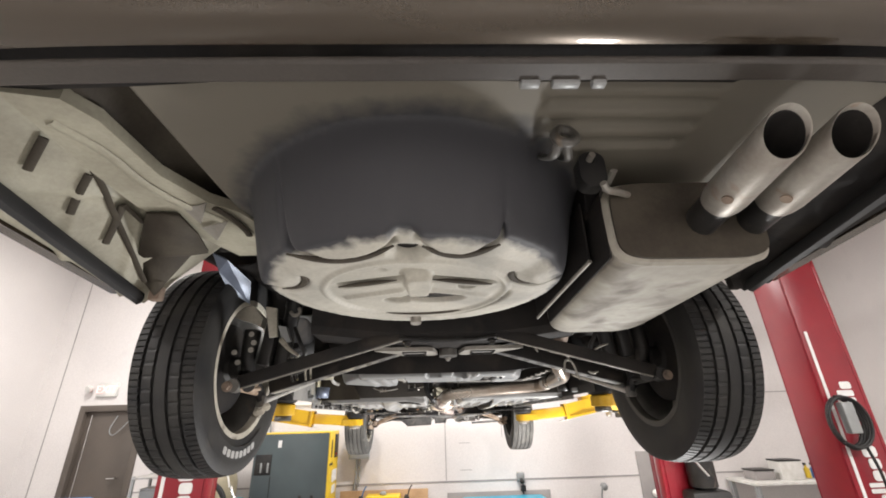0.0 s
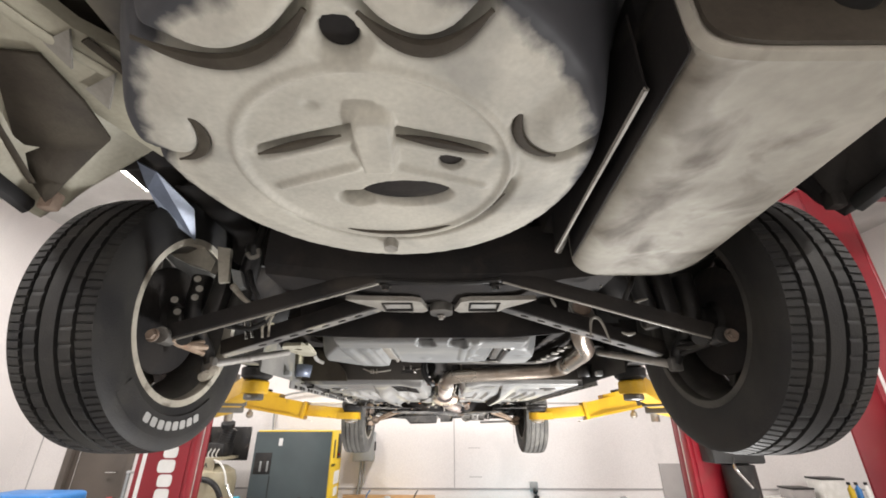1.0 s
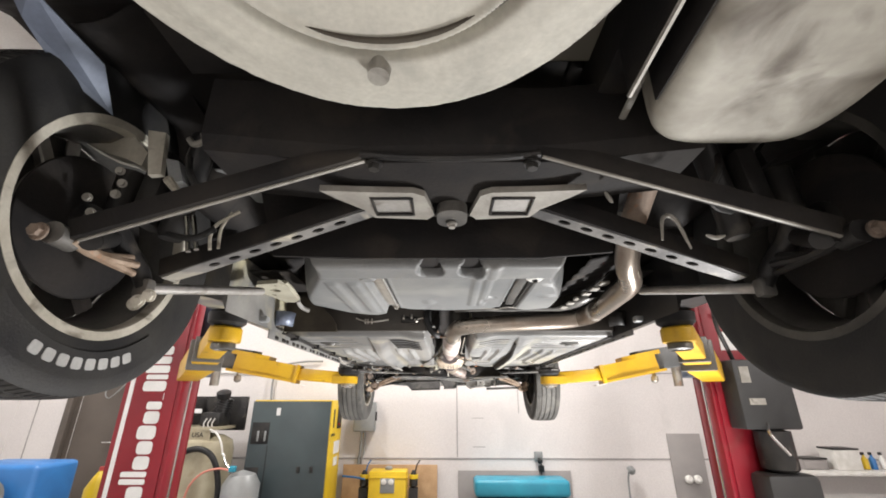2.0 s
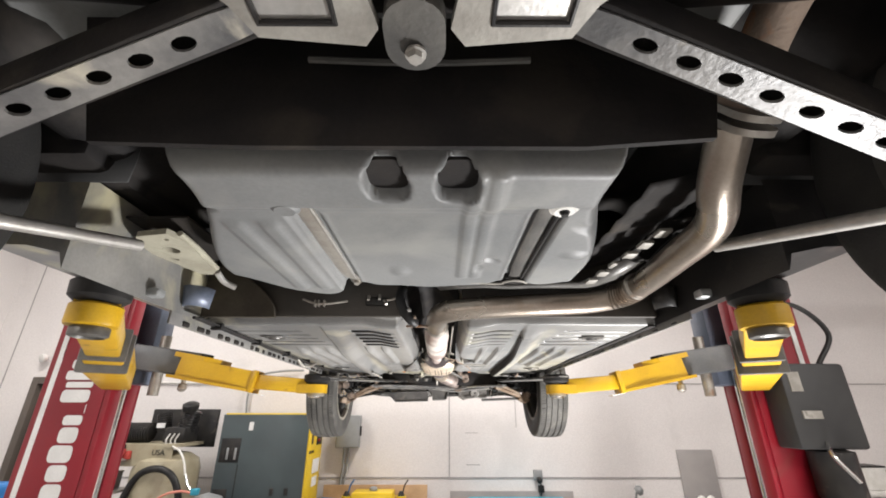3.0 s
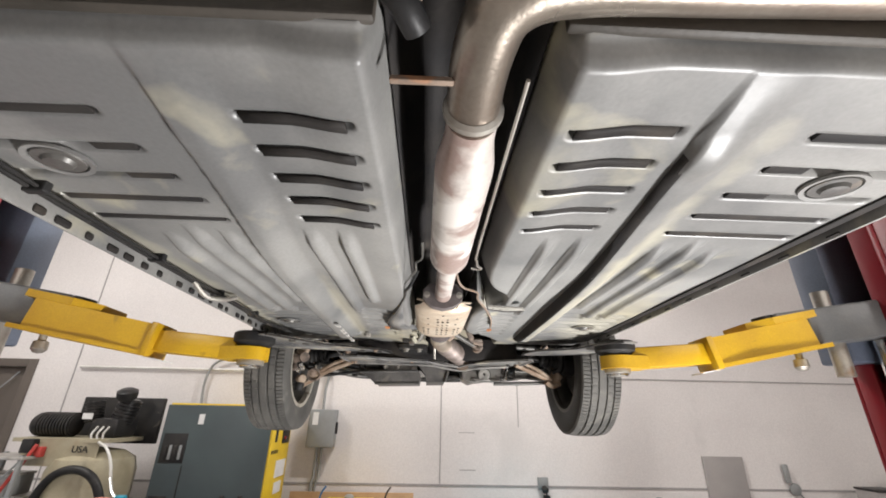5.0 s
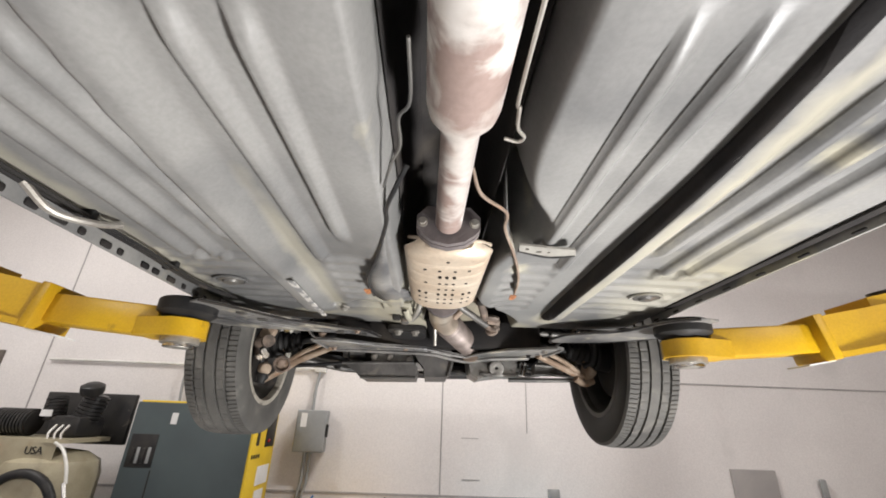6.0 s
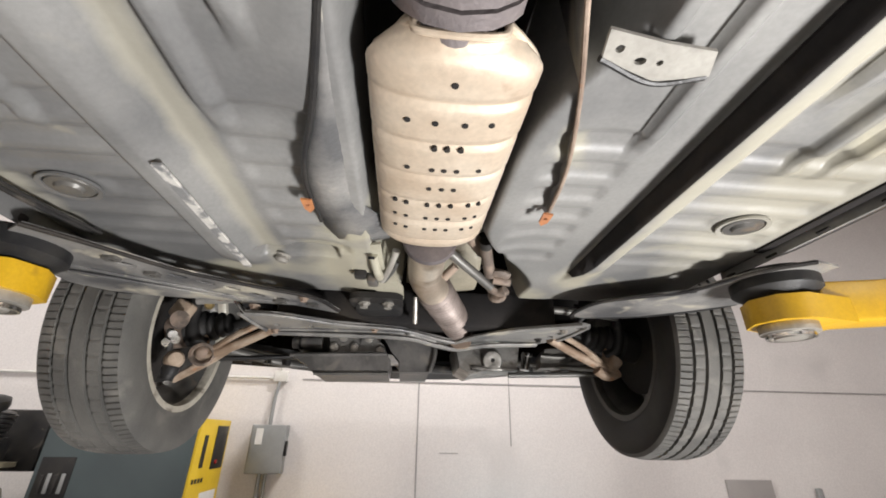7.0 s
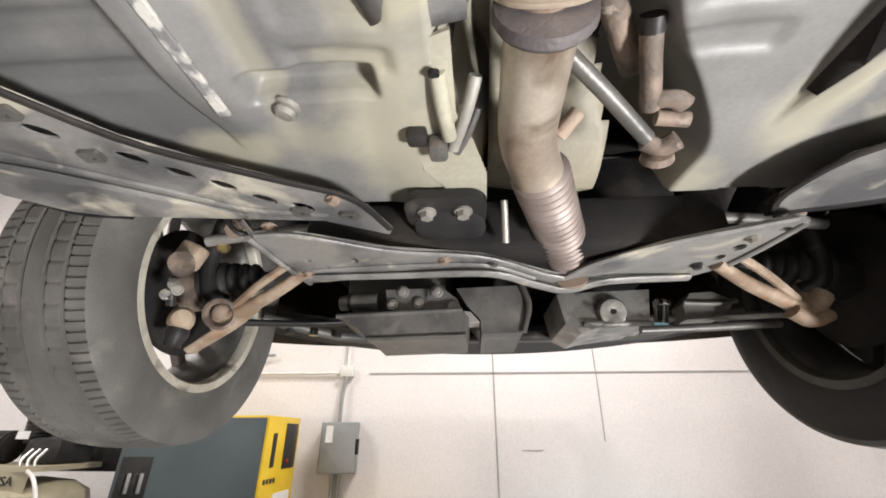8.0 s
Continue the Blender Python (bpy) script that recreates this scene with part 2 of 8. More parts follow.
LIFTBLUE = surface("blue_grey_lift_steel", (0.16, 0.19, 0.25), (0.12, 0.14, 0.19), rough=0.4, metal=0.2, grain=120, blotch=4, bump=0.1)
LIFTYELLOW = surface("yellow_lift_paint", (0.6, 0.36, 0.01), (0.5, 0.285, 0.01), rough=0.4, grain=180, blotch=6, bump=0.12,
                     stain=(0.17, 0.1, 0.02), stain_at=(0.64, 0.76), stain_scale=9)
LIFTGREY = surface("grey_lift_arm", (0.1, 0.105, 0.11), (0.15, 0.15, 0.15), rough=0.45, metal=0.2, grain=140, blotch=7, bump=0.2)
DECAL = surface("white_decal", (0.75, 0.75, 0.74), (0.66, 0.66, 0.65), rough=0.45, grain=200, blotch=8, bump=0.02)
WALLPAINT = surface("white_wall_paint", (0.72, 0.69, 0.675), (0.66, 0.63, 0.62), rough=0.6, grain=70, blotch=0.9, bump=0.1,
                    stain=(0.55, 0.53, 0.52), stain_at=(0.64, 0.85), stain_scale=1.1)
SEAMGREY = surface("grey_joint", (0.36, 0.345, 0.34), rough=0.7, grain=100, blotch=5, bump=0.1)
CONCRETE = surface("sealed_concrete", (0.26, 0.255, 0.248), (0.21, 0.206, 0.2), rough=0.4, grain=50, blotch=1.1, bump=0.15,
                   stain=(0.2, 0.19, 0.18), stain_at=(0.6, 0.78), stain_scale=1.7)
CEILINGPAINT = surface("white_ceiling", (0.62, 0.61, 0.59), rough=0.8, grain=60, blotch=1.5, bump=0.1)
DOORBROWN = surface("brown_door_paint", (0.115, 0.095, 0.08), (0.095, 0.08, 0.068), rough=0.38, grain=120, blotch=2, bump=0.06)
CABGREEN = surface("green_grey_cabinet", (0.055, 0.075, 0.08), (0.045, 0.06, 0.066), rough=0.42, grain=300, blotch=3, bump=0.08)
CABYELLOW = surface("yellow_cabinet", (0.72, 0.5, 0.02), (0.62, 0.42, 0.02), rough=0.4, grain=250, blotch=4, bump=0.06)
GREYMETAL = surface("grey_steel_box", (0.3, 0.31, 0.31), (0.25, 0.26, 0.26), rough=0.42, metal=0.2, grain=200, blotch=6, bump=0.05)
CREAMTANK = surface("cream_tank_paint", (0.4, 0.36, 0.255), (0.3, 0.265, 0.18), rough=0.45, grain=120, blotch=5, bump=0.1,
                    stain=(0.3, 0.25, 0.16), stain_at=(0.62, 0.8), stain_scale=7)
PLYWOOD = surface("plywood", (0.5, 0.33, 0.18), (0.4, 0.25, 0.13), rough=0.65, grain=90, blotch=7, bump=0.2)
TEAL = surface("teal_plastic", (0.03, 0.3, 0.42), (0.025, 0.24, 0.35), rough=0.4, grain=120, blotch=4, bump=0.05)
BLUE = surface("blue_plastic", (0.03, 0.17, 0.45), (0.025, 0.14, 0.38), rough=0.4, grain=120, blotch=4, bump=0.05)
REDHOSE = surface("red_hose", (0.5, 0.06, 0.05), (0.4, 0.05, 0.04), rough=0.45, grain=150, blotch=9, bump=0.05)
PINKHOSE = surface("orange_hose", (0.62, 0.24, 0.18), (0.55, 0.2, 0.15), rough=0.5, grain=150, blotch=9, bump=0.05)
GREENWHITE = surface("exit_sign_white", (0.75, 0.75, 0.72), rough=0.4, grain=80, blotch=5, bump=0.02)
SIGNRED = glowing("exit_sign_red", (1.0, 0.05, 0.03), 1.2)
TUBEGLOW = glowing("fluorescent_tube", (1.0, 0.95, 0.88), 9.0)
LEDGLOW = glowing("added_lamp_led", (1.0, 0.96, 0.9), 12.0)
CARDBOARD = surface("grey_board", (0.33, 0.31, 0.3), (0.28, 0.265, 0.26), rough=0.7, grain=120, blotch=3, bump=0.1)
for matt, shine in ((BLACK, 0.12), (BLACKPAINT, 0.3), (BROWNCOAT, 0.2), (RUBBER, 0.3), (TYRE, 0.25), (UNDERSEAL, 0.4)):
    matt.node_tree.nodes["Principled BSDF"].inputs["Specular IOR Level"].default_value = shine

# ---- building kit ----
PLACED = {}


def part(name, bm, material, parent=None, label="", smooth=True, solid=0.0, angle=40):
    """Links a bmesh, in the world's metres, as one mesh object under a thing or a part."""
    me = bpy.data.meshes.new(name)
    if isinstance(bm, tuple):
        me.from_pydata(bm[0], [], bm[1])
    else:
        bmesh.ops.recalc_face_normals(bm, faces=bm.faces)
        bm.to_mesh(me)
        bm.free()
    for m in material if isinstance(material, (list, tuple)) else (material,):
        me.materials.append(m)
    if smooth:
        for p in me.polygons:
            p.use_smooth = True
        if not isinstance(bm, tuple):
            me.set_sharp_from_angle(angle=radians(angle))
    ob = new(name, me)
    if parent:
        under(ob, parent)
    if solid:
        s = ob.modifiers.new("thickness", "SOLIDIFY")
        s.thickness, s.offset = solid, -1
    if label:
        tagged(ob, label)
    return ob


def under(ob, parent):
    ob.parent = parent
    ob.matrix_parent_inverse = PLACED.get(parent, Matrix()).inverted()
    return ob


def thing(name, at, label, category, group="", kind=""):
    """An Empty at a thing's base, to hold its parts."""
    ob = new(name)
    ob.empty_display_size = 0.1
    ob.location = at
    PLACED[ob] = Matrix.Translation(at)
    return tagged(ob, label, category, group, kind)


def bm_new():
    return bmesh.new()


def add_box(bm, x0, x1, y0, y1, z0, z1, bevel=0.0, m=None, seg=2):
    r = bmesh.ops.create_cube(bm, size=1.0)
    vs = r["verts"]
    for v in vs:
        v.co = Vector(((x0 + x1) / 2 + v.co.x * (x1 - x0), (y0 + y1) / 2 + v.co.y * (y1 - y0), (z0 + z1) / 2 + v.co.z * (z1 - z0)))
    if bevel:
        es = list({e for v in vs for e in v.link_edges})
        rb = bmesh.ops.bevel(bm, geom=es, offset=bevel, segments=seg, affect="EDGES", profile=0.5)
        vs = list({v for f in rb["faces"] for v in f.verts} | {v for v in vs if v.is_valid})
    if m:
        bmesh.ops.transform(bm, matrix=m, verts=vs)
    return vs


def box(x0, x1, y0, y1, z0, z1, bevel=0.0, m=None, seg=2):
    bm = bm_new()
    add_box(bm, x0, x1, y0, y1, z0, z1, bevel, m, seg)
    return bm


def frame_of(d):
    """Two directions across d."""
    d = Vector(d).normalized()
    a = d.cross(Vector((0, 0, 1)) if abs(d.z) < 0.9 else Vector((1, 0, 0))).normalized()
    return a, d.cross(a).normalized()


def add_rod(bm, p, q, r0, r1=None, n=16, caps=True):
    p, q = Vector(p), Vector(q)
    r1 = r0 if r1 is None else r1
    a, b = frame_of(q - p)
    rings = []
    for c, r in ((p, r0), (q, r1)):
        rings.append([bm.verts.new(c + r * (a * math.cos(2 * math.pi * i / n) + b * math.sin(2 * math.pi * i / n))) for i in range(n)])
    for i in range(n):
        bm.faces.new((rings[0][i], rings[0][(i + 1) % n], rings[1][(i + 1) % n], rings[1][i]))
    if caps:
        bm.faces.new(rings[0][::-1])
        bm.faces.new(rings[1])
    return rings


def rod(p, q, r0, r1=None, n=16):
    bm = bm_new()
    add_rod(bm, p, q, r0, r1, n)
    return bm


def curve_points(points, per=8):
    """A smooth line through the points."""
    ps = [Vector(p) for p in points]
    ps = [2 * ps[0] - ps[1]] + ps + [2 * ps[-1] - ps[-2]]
    out = []
    for i in range(1, len(ps) - 2):
        p0, p1, p2, p3 = ps[i - 1:i + 3]
        for k in range(per):
            t = k / per
            out.append(0.5 * (2 * p1 + (p2 - p0) * t + (2 * p0 - 5 * p1 + 4 * p2 - p3) * t * t + (3 * p1 - p0 - 3 * p2 + p3) * t ** 3))
    out.append(ps[-2])
    return out


def add_tube(bm, points, radius, n=12, per=8, flat=1.0):
    """A tube along a smooth line; radius is a number or a function of 0..1; flat squashes it upright."""
    ps = curve_points(points, per) if per else [Vector(p) for p in points]
    rings, up = [], Vector((0, 0, 1))
    for k, p in enumerate(ps):
        d = (ps[min(k + 1, len(ps) - 1)] - ps[max(k - 1, 0)]).normalized()
        a = d.cross(up)
        a = a.normalized() if a.length > 1e-3 else Vector((1, 0, 0))
        b = d.cross(a).normalized()
        up = -b if b.dot(up) < 0 else b
        r = radius(k / (len(ps) - 1)) if callable(radius) else radius
        rings.append([bm.verts.new(p + r * (a * math.cos(2 * math.pi * i / n) + flat * up * math.sin(2 * math.pi * i / n))) for i in range(n)])
    for r0, r1 in zip(rings, rings[1:]):
        for i in range(n):
            bm.faces.new((r0[i], r0[(i + 1) % n], r1[(i + 1) % n], r1[i]))
    bm.faces.new(rings[0][::-1])
    bm.faces.new(rings[-1])
    return rings


def tube(points, radius, n=12, per=8, flat=1.0):
    bm = bm_new()
    add_tube(bm, points, radius, n, per, flat)
    return bm


def add_lathe(bm, profile, n=48, m=None, closed=False):
    """Turns (radius, along) pairs round the x axis."""
    rings = []
    for r, x in profile:
        rings.append([bm.verts.new((x, r * math.cos(2 * math.pi * i / n), r * math.sin(2 * math.pi * i / n))) for i in range(n)])
    pairs = list(zip(rings, rings[1:])) + ([(rings[-1], rings[0])] if closed else [])
    for r0, r1 in pairs:
        for i in range(n):
            bm.faces.new((r0[i], r0[(i + 1) % n], r1[(i + 1) % n], r1[i]))
    if not closed:
        bm.faces.new(rings[0][::-1])
        bm.faces.new(rings[-1])
    if m:
        bmesh.ops.transform(bm, matrix=m, verts=[v for r in rings for v in r])
    return rings


def lathe(profile, n=48, m=None, closed=False):
    bm = bm_new()
    add_lathe(bm, profile, n, m, closed)
    return bm


def axis_to(p, d):
    """A pose that lays the x axis along d, with its origin at p."""
    d = Vector(d).normalized()
    return Matrix.Translation(p) @ d.to_track_quat("X", "Z").to_matrix().to_4x4()


def add_plate(bm, outline, z0, z1, m=None, holes=()):
    """A flat plate of the outline (x, y), from z0 to z1, with holes through it."""
    loops = [list(outline)] + [list(h) for h in holes]
    edges, every = [], []
    for lp in loops:
        vs = [bm.verts.new((x, y, z0)) for x, y in lp]
        every += vs
        edges += [bm.edges.new((vs[i], vs[(i + 1) % len(vs)])) for i in range(len(vs))]
    r = bmesh.ops.triangle_fill(bm, use_beauty=True, use_dissolve=False, edges=edges)
    faces = [g for g in r["geom"] if isinstance(g, bmesh.types.BMFace)]
    ex = bmesh.ops.extrude_face_region(bm, geom=faces)
    top = [g for g in ex["geom"] if isinstance(g, bmesh.types.BMVert)]
    for v in top:
        v.co.z += z1 - z0
    if m:
        bmesh.ops.transform(bm, matrix=m, verts=every + top)
    return every + top


def plate(outline, z0, z1, m=None, holes=()):
    bm = bm_new()
    add_plate(bm, outline, z0, z1, m, holes)
    return bm


def ring_of(cx, cy, rx, ry=None, n=14, turn=0.0):
    ry = rx if ry is None else ry
    c, s = math.cos(turn), math.sin(turn)
    return [(cx + c * rx * math.cos(a) - s * ry * math.sin(a), cy + s * rx * math.cos(a) + c * ry * math.sin(a)) for a in (2 * math.pi * i / n for i in range(n))]


def rounded(x0, x1, y0, y1, r, n=5):
    out = []
    for cx, cy, a0 in ((x1 - r, y1 - r, 0), (x0 + r, y1 - r, 90), (x0 + r, y0 + r, 180), (x1 - r, y0 + r, 270)):
        for k in range(n + 1):
            a = radians(a0 + 90 * k / n)
            out.append((cx + r * math.cos(a), cy + r * math.sin(a)))
    return out


def sm(v, a, b):
    """0 below a, 1 above b, smooth between."""
    t = np.clip((v - a) / (b - a), 0, 1)
    return t * t * (3 - 2 * t)


def inside(v, a, b, s):
    """1 between a and b, falling off over s on both sides."""
    return sm(v, a - s, a) * (1 - sm(v, b, b + s))


def bump_at(x, y, cx, cy, rx, ry, turn=0.0, s=0.5):
    c, q = math.cos(turn), math.sin(turn)
    u, v = ((x - cx) * c + (y - cy) * q) / rx, (-(x - cx) * q + (y - cy) * c) / ry
    return 1 - sm(np.sqrt(u * u + v * v), 1 - s, 1.0)


def sheet(x0, x1, y0, y1, step, f, keep=None):
    """A pressed sheet: heights f(x, y) over a rectangle; keep(x, y) says where there is sheet at all."""
    nx, ny = round((x1 - x0) / step) + 1, round((y1 - y0) / step) + 1
    gx, gy = np.meshgrid(np.linspace(x0, x1, nx), np.linspace(y0, y1, ny))
    gz = f(gx, gy)
    verts = np.stack([gx, gy, gz], -1).reshape(-1, 3)
    i = np.arange(nx * ny).reshape(ny, nx)
    quads = np.stack([i[:-1, :-1], i[1:, :-1], i[1:, 1:], i[:-1, 1:]], -1).reshape(-1, 4)
    if keep is not None:
        ok = keep(gx, gy).reshape(-1)
        quads = quads[ok[quads].all(1)]
        used = np.unique(quads)
        back = np.full(nx * ny, -1)
        back[used] = np.arange(len(used))
        verts, quads = verts[used], back[quads]
    return verts.tolist(), quads.tolist()


def bolt(p, d, r, parent, material=None, name="bolt"):
    """A hexagon head on a washer."""
    bm = bm_new()
    p, d = Vector(p), Vector(d).normalized()
    add_rod(bm, p, p + d * r * 0.35, r * 1.35, n=16)
    add_rod(bm, p + d * r * 0.35, p + d * r * 1.2, r, r * 0.93, n=6)
    return part(name, bm, material or RAWSTEEL, parent)


def lettering(text, size, m, material, parent, name, depth=0.002):
    data = bpy.data.curves.new(name, "FONT")
    data.body, data.size, data.extrude = text, size, depth
    data.align_x, data.align_y = "CENTER", "CENTER"
    tmp = bpy.data.objects.new(name, data)
    me = bpy.data.meshes.new_from_object(tmp)
    bpy.data.objects.remove(tmp)
    me.transform(m)
    me.materials.append(material)
    ob = new(name, me)
    return under(ob, parent)

# ---- the room ----
def slab(name, material, *b, label="", category="wall"):
    ob = part(name, box(*b), material, smooth=False)
    return tagged(ob, label, category, kind="structure")


DOOR_X0, DOOR_X1, DOOR_H = -5.62, -4.66, 2.0
slab("floor", CONCRETE, ROOM_X0 - 0.2, ROOM_X1 + 0.2, ROOM_Y0 - 0.2, ROOM_Y1 + 0.2, -0.2, 0, label="grey sealed concrete workshop floor", category="floor")
slab("ceiling", CEILINGPAINT, ROOM_X0 - 0.2, ROOM_X1 + 0.2, ROOM_Y0 - 0.2, ROOM_Y1 + 0.2, ROOM_H, ROOM_H + 0.2, label="plain white workshop ceiling", category="ceiling")
slab("wall_west", WALLPAINT, ROOM_X0 - 0.2, ROOM_X0, ROOM_Y0 - 0.2, ROOM_Y1 + 0.2, 0, ROOM_H, label="white painted side wall of the workshop")
slab("wall_east", WALLPAINT, ROOM_X1, ROOM_X1 + 0.2, ROOM_Y0 - 0.2, ROOM_Y1 + 0.2, 0, ROOM_H, label="white painted side wall of the workshop")
slab("wall_south", WALLPAINT, ROOM_X0, ROOM_X1, ROOM_Y0 - 0.2, ROOM_Y0, 0, ROOM_H, label="white painted wall behind the car's rear")
north = part("wall_north", plate([(ROOM_X0, 0), (ROOM_X1, 0), (ROOM_X1, ROOM_H), (ROOM_X0, ROOM_H)], 0, 0.2,
                                 Matrix.Translation((0, ROOM_Y1 + 0.2, 0)) @ Matrix.Rotation(radians(90), 4, "X"),
                                 holes=[[(DOOR_X0, 0.001), (DOOR_X1, 0.001), (DOOR_X1, DOOR_H), (DOOR_X0, DOOR_H)]]), WALLPAINT, smooth=False)
tagged(north, "white painted panelled wall with grey joints", "wall", kind="structure")
WY = ROOM_Y1
# joints of the wall panels: battens a few millimetres proud
trims = [("trim", 0.125, 0.137, 0.82, ROOM_H), ("trim", -4.18, -4.168, 0.0, ROOM_H),          ("trim", DOOR_X1 + 0.1, ROOM_X1, 0.795, 0.815), ("trim", -1.0, ROOM_X1, 1.955, 1.968), ("trim", -6.1, -6.088, 0, ROOM_H)]
for nm, x0, x1, z0, z1 in trims:
    tagged(part(nm, box(x0, x1, WY - 0.006, WY, z0, z1), SEAMGREY, smooth=False), "thin grey joint strip on the white wall", "trim", kind="structure")
slab("trim", SEAMGREY, ROOM_X0, ROOM_X0 + 0.006, 3.6, 3.612, 0, ROOM_H, label="thin grey joint strip on the white wall", category="trim")

door = part("door_1", box(DOOR_X0 + 0.05, DOOR_X1 - 0.05, WY + 0.05, WY + 0.1, 0.005, DOOR_H - 0.05, 0.003), DOORBROWN)
tagged(door, "closed dark brown steel exit door in the white wall", "door", kind="structure")
fr = bm_new()
add_box(fr, DOOR_X0 - 0.04, DOOR_X0 + 0.05, WY - 0.03, WY + 0.12, 0, DOOR_H + 0.04, 0.004)
add_box(fr, DOOR_X1 - 0.05, DOOR_X1 + 0.04, WY - 0.03, WY + 0.12, 0, DOOR_H + 0.04, 0.004)
add_box(fr, DOOR_X0 + 0.05, DOOR_X1 - 0.05, WY - 0.03, WY + 0.12, DOOR_H - 0.05, DOOR_H + 0.04, 0.004)
part("door_frame", fr, DOORBROWN, door)
part("door_edge", box(DOOR_X0 + 0.12, DOOR_X0 + 0.135, WY + 0.04, WY + 0.05, 0.3, DOOR_H - 0.1, 0.003), CHROME, door, "pale metal edge strip")
part("door_handle", tube([(DOOR_X1 - 0.2, WY + 0.05, 1.0), (DOOR_X1 - 0.2, WY - 0.02, 1.0), (DOOR_X1 - 0.32, WY - 0.02, 1.0)], 0.011), CHROME, door, "bright steel lever handle")
part("closer_cable", tube([(DOOR_X1 - 0.42, WY + 0.03, 1.88), (DOOR_X1 - 0.46, WY - 0.02, 1.68), (DOOR_X1 - 0.38, WY - 0.03, 1.6), (DOOR_X1 - 0.24, WY - 0.02, 1.74), (DOOR_X1 - 0.16, WY + 0.03, 1.9)], 0.008), GREYMETAL, door, "pale grey loop of cable")

sign = thing("exit_sign", (-5.3, WY - 0.03, 2.19), "white exit sign with red letters above the brown door", "exit sign")
part("housing", box(-5.46, -5.14, WY - 0.06, WY - 0.001, 2.17, 2.38, 0.012), GREENWHITE, sign)
lettering("EXIT", 0.16, Matrix.Translation((-5.3, WY - 0.063, 2.275)) @ Matrix.Rotation(radians(90), 4, "X"), SIGNRED, sign, "lettering")
part("lamp_head", lathe([(0.02, 0), (0.055, 0.03), (0.06, 0.08), (0.05, 0.085)], 20, axis_to((-5.53, WY - 0.05, 2.3), (-0.4, -1, -0.3))), GREENWHITE, sign, "white emergency lamp head")

# ceiling lights
for tx, ty, along in TUBES:
    lamp = thing("ceiling_light", (tx, ty, ROOM_H - 0.16), "white ceiling fixture with two fluorescent tubes", "ceiling light", "ceiling lights")
    turned = pose(tx, ty, ROOM_H, 0, 0, 90 * along)
    part("housing", box(-0.62, 0.62, -0.12, 0.12, -0.09, -0.001, 0.01, turned), WHITEPLASTIC, lamp)
    for dy in (-0.06, 0.06):
        part("tube", rod(turned @ Vector((-0.58, dy, -0.125)), turned @ Vector((0.58, dy, -0.125)), 0.016), TUBEGLOW, lamp, "glowing white tube")
    for sx in (-0.6, 0.6):
        part("holder", box(sx - 0.015, sx + 0.015, -0.09, 0.09, -0.15, -0.088, 0.004, turned), WHITEPLASTIC, lamp)

# body of the added work light, out of view on the floor
wl = thing("work_light", (1.3, 2.6, 0), "flat black work light added out of view on the concrete floor", "work light")
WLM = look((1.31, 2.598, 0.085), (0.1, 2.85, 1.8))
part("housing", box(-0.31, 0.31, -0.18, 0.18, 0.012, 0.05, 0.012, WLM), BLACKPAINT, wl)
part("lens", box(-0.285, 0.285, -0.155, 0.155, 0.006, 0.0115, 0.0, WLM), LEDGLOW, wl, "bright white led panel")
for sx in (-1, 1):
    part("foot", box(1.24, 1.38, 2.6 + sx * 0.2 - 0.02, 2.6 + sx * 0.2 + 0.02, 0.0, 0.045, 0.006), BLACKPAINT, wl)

# ---- the two-post lift ----
def letter_bars(parent, m, height, widths, gap, lift=0.0):
    """A row of plain white marks in place of a maker's lettering, along the local x axis."""
    x = 0.0
    for k, (w, h) in enumerate(widths):
        part("mark", plate(rounded(x, x + w, 0, h * height, min(w, h * height) * 0.3, 3), 0, 0.002, m), DECAL, parent, "plain white decal mark" if k == 0 else "", smooth=False)
        x += w + gap


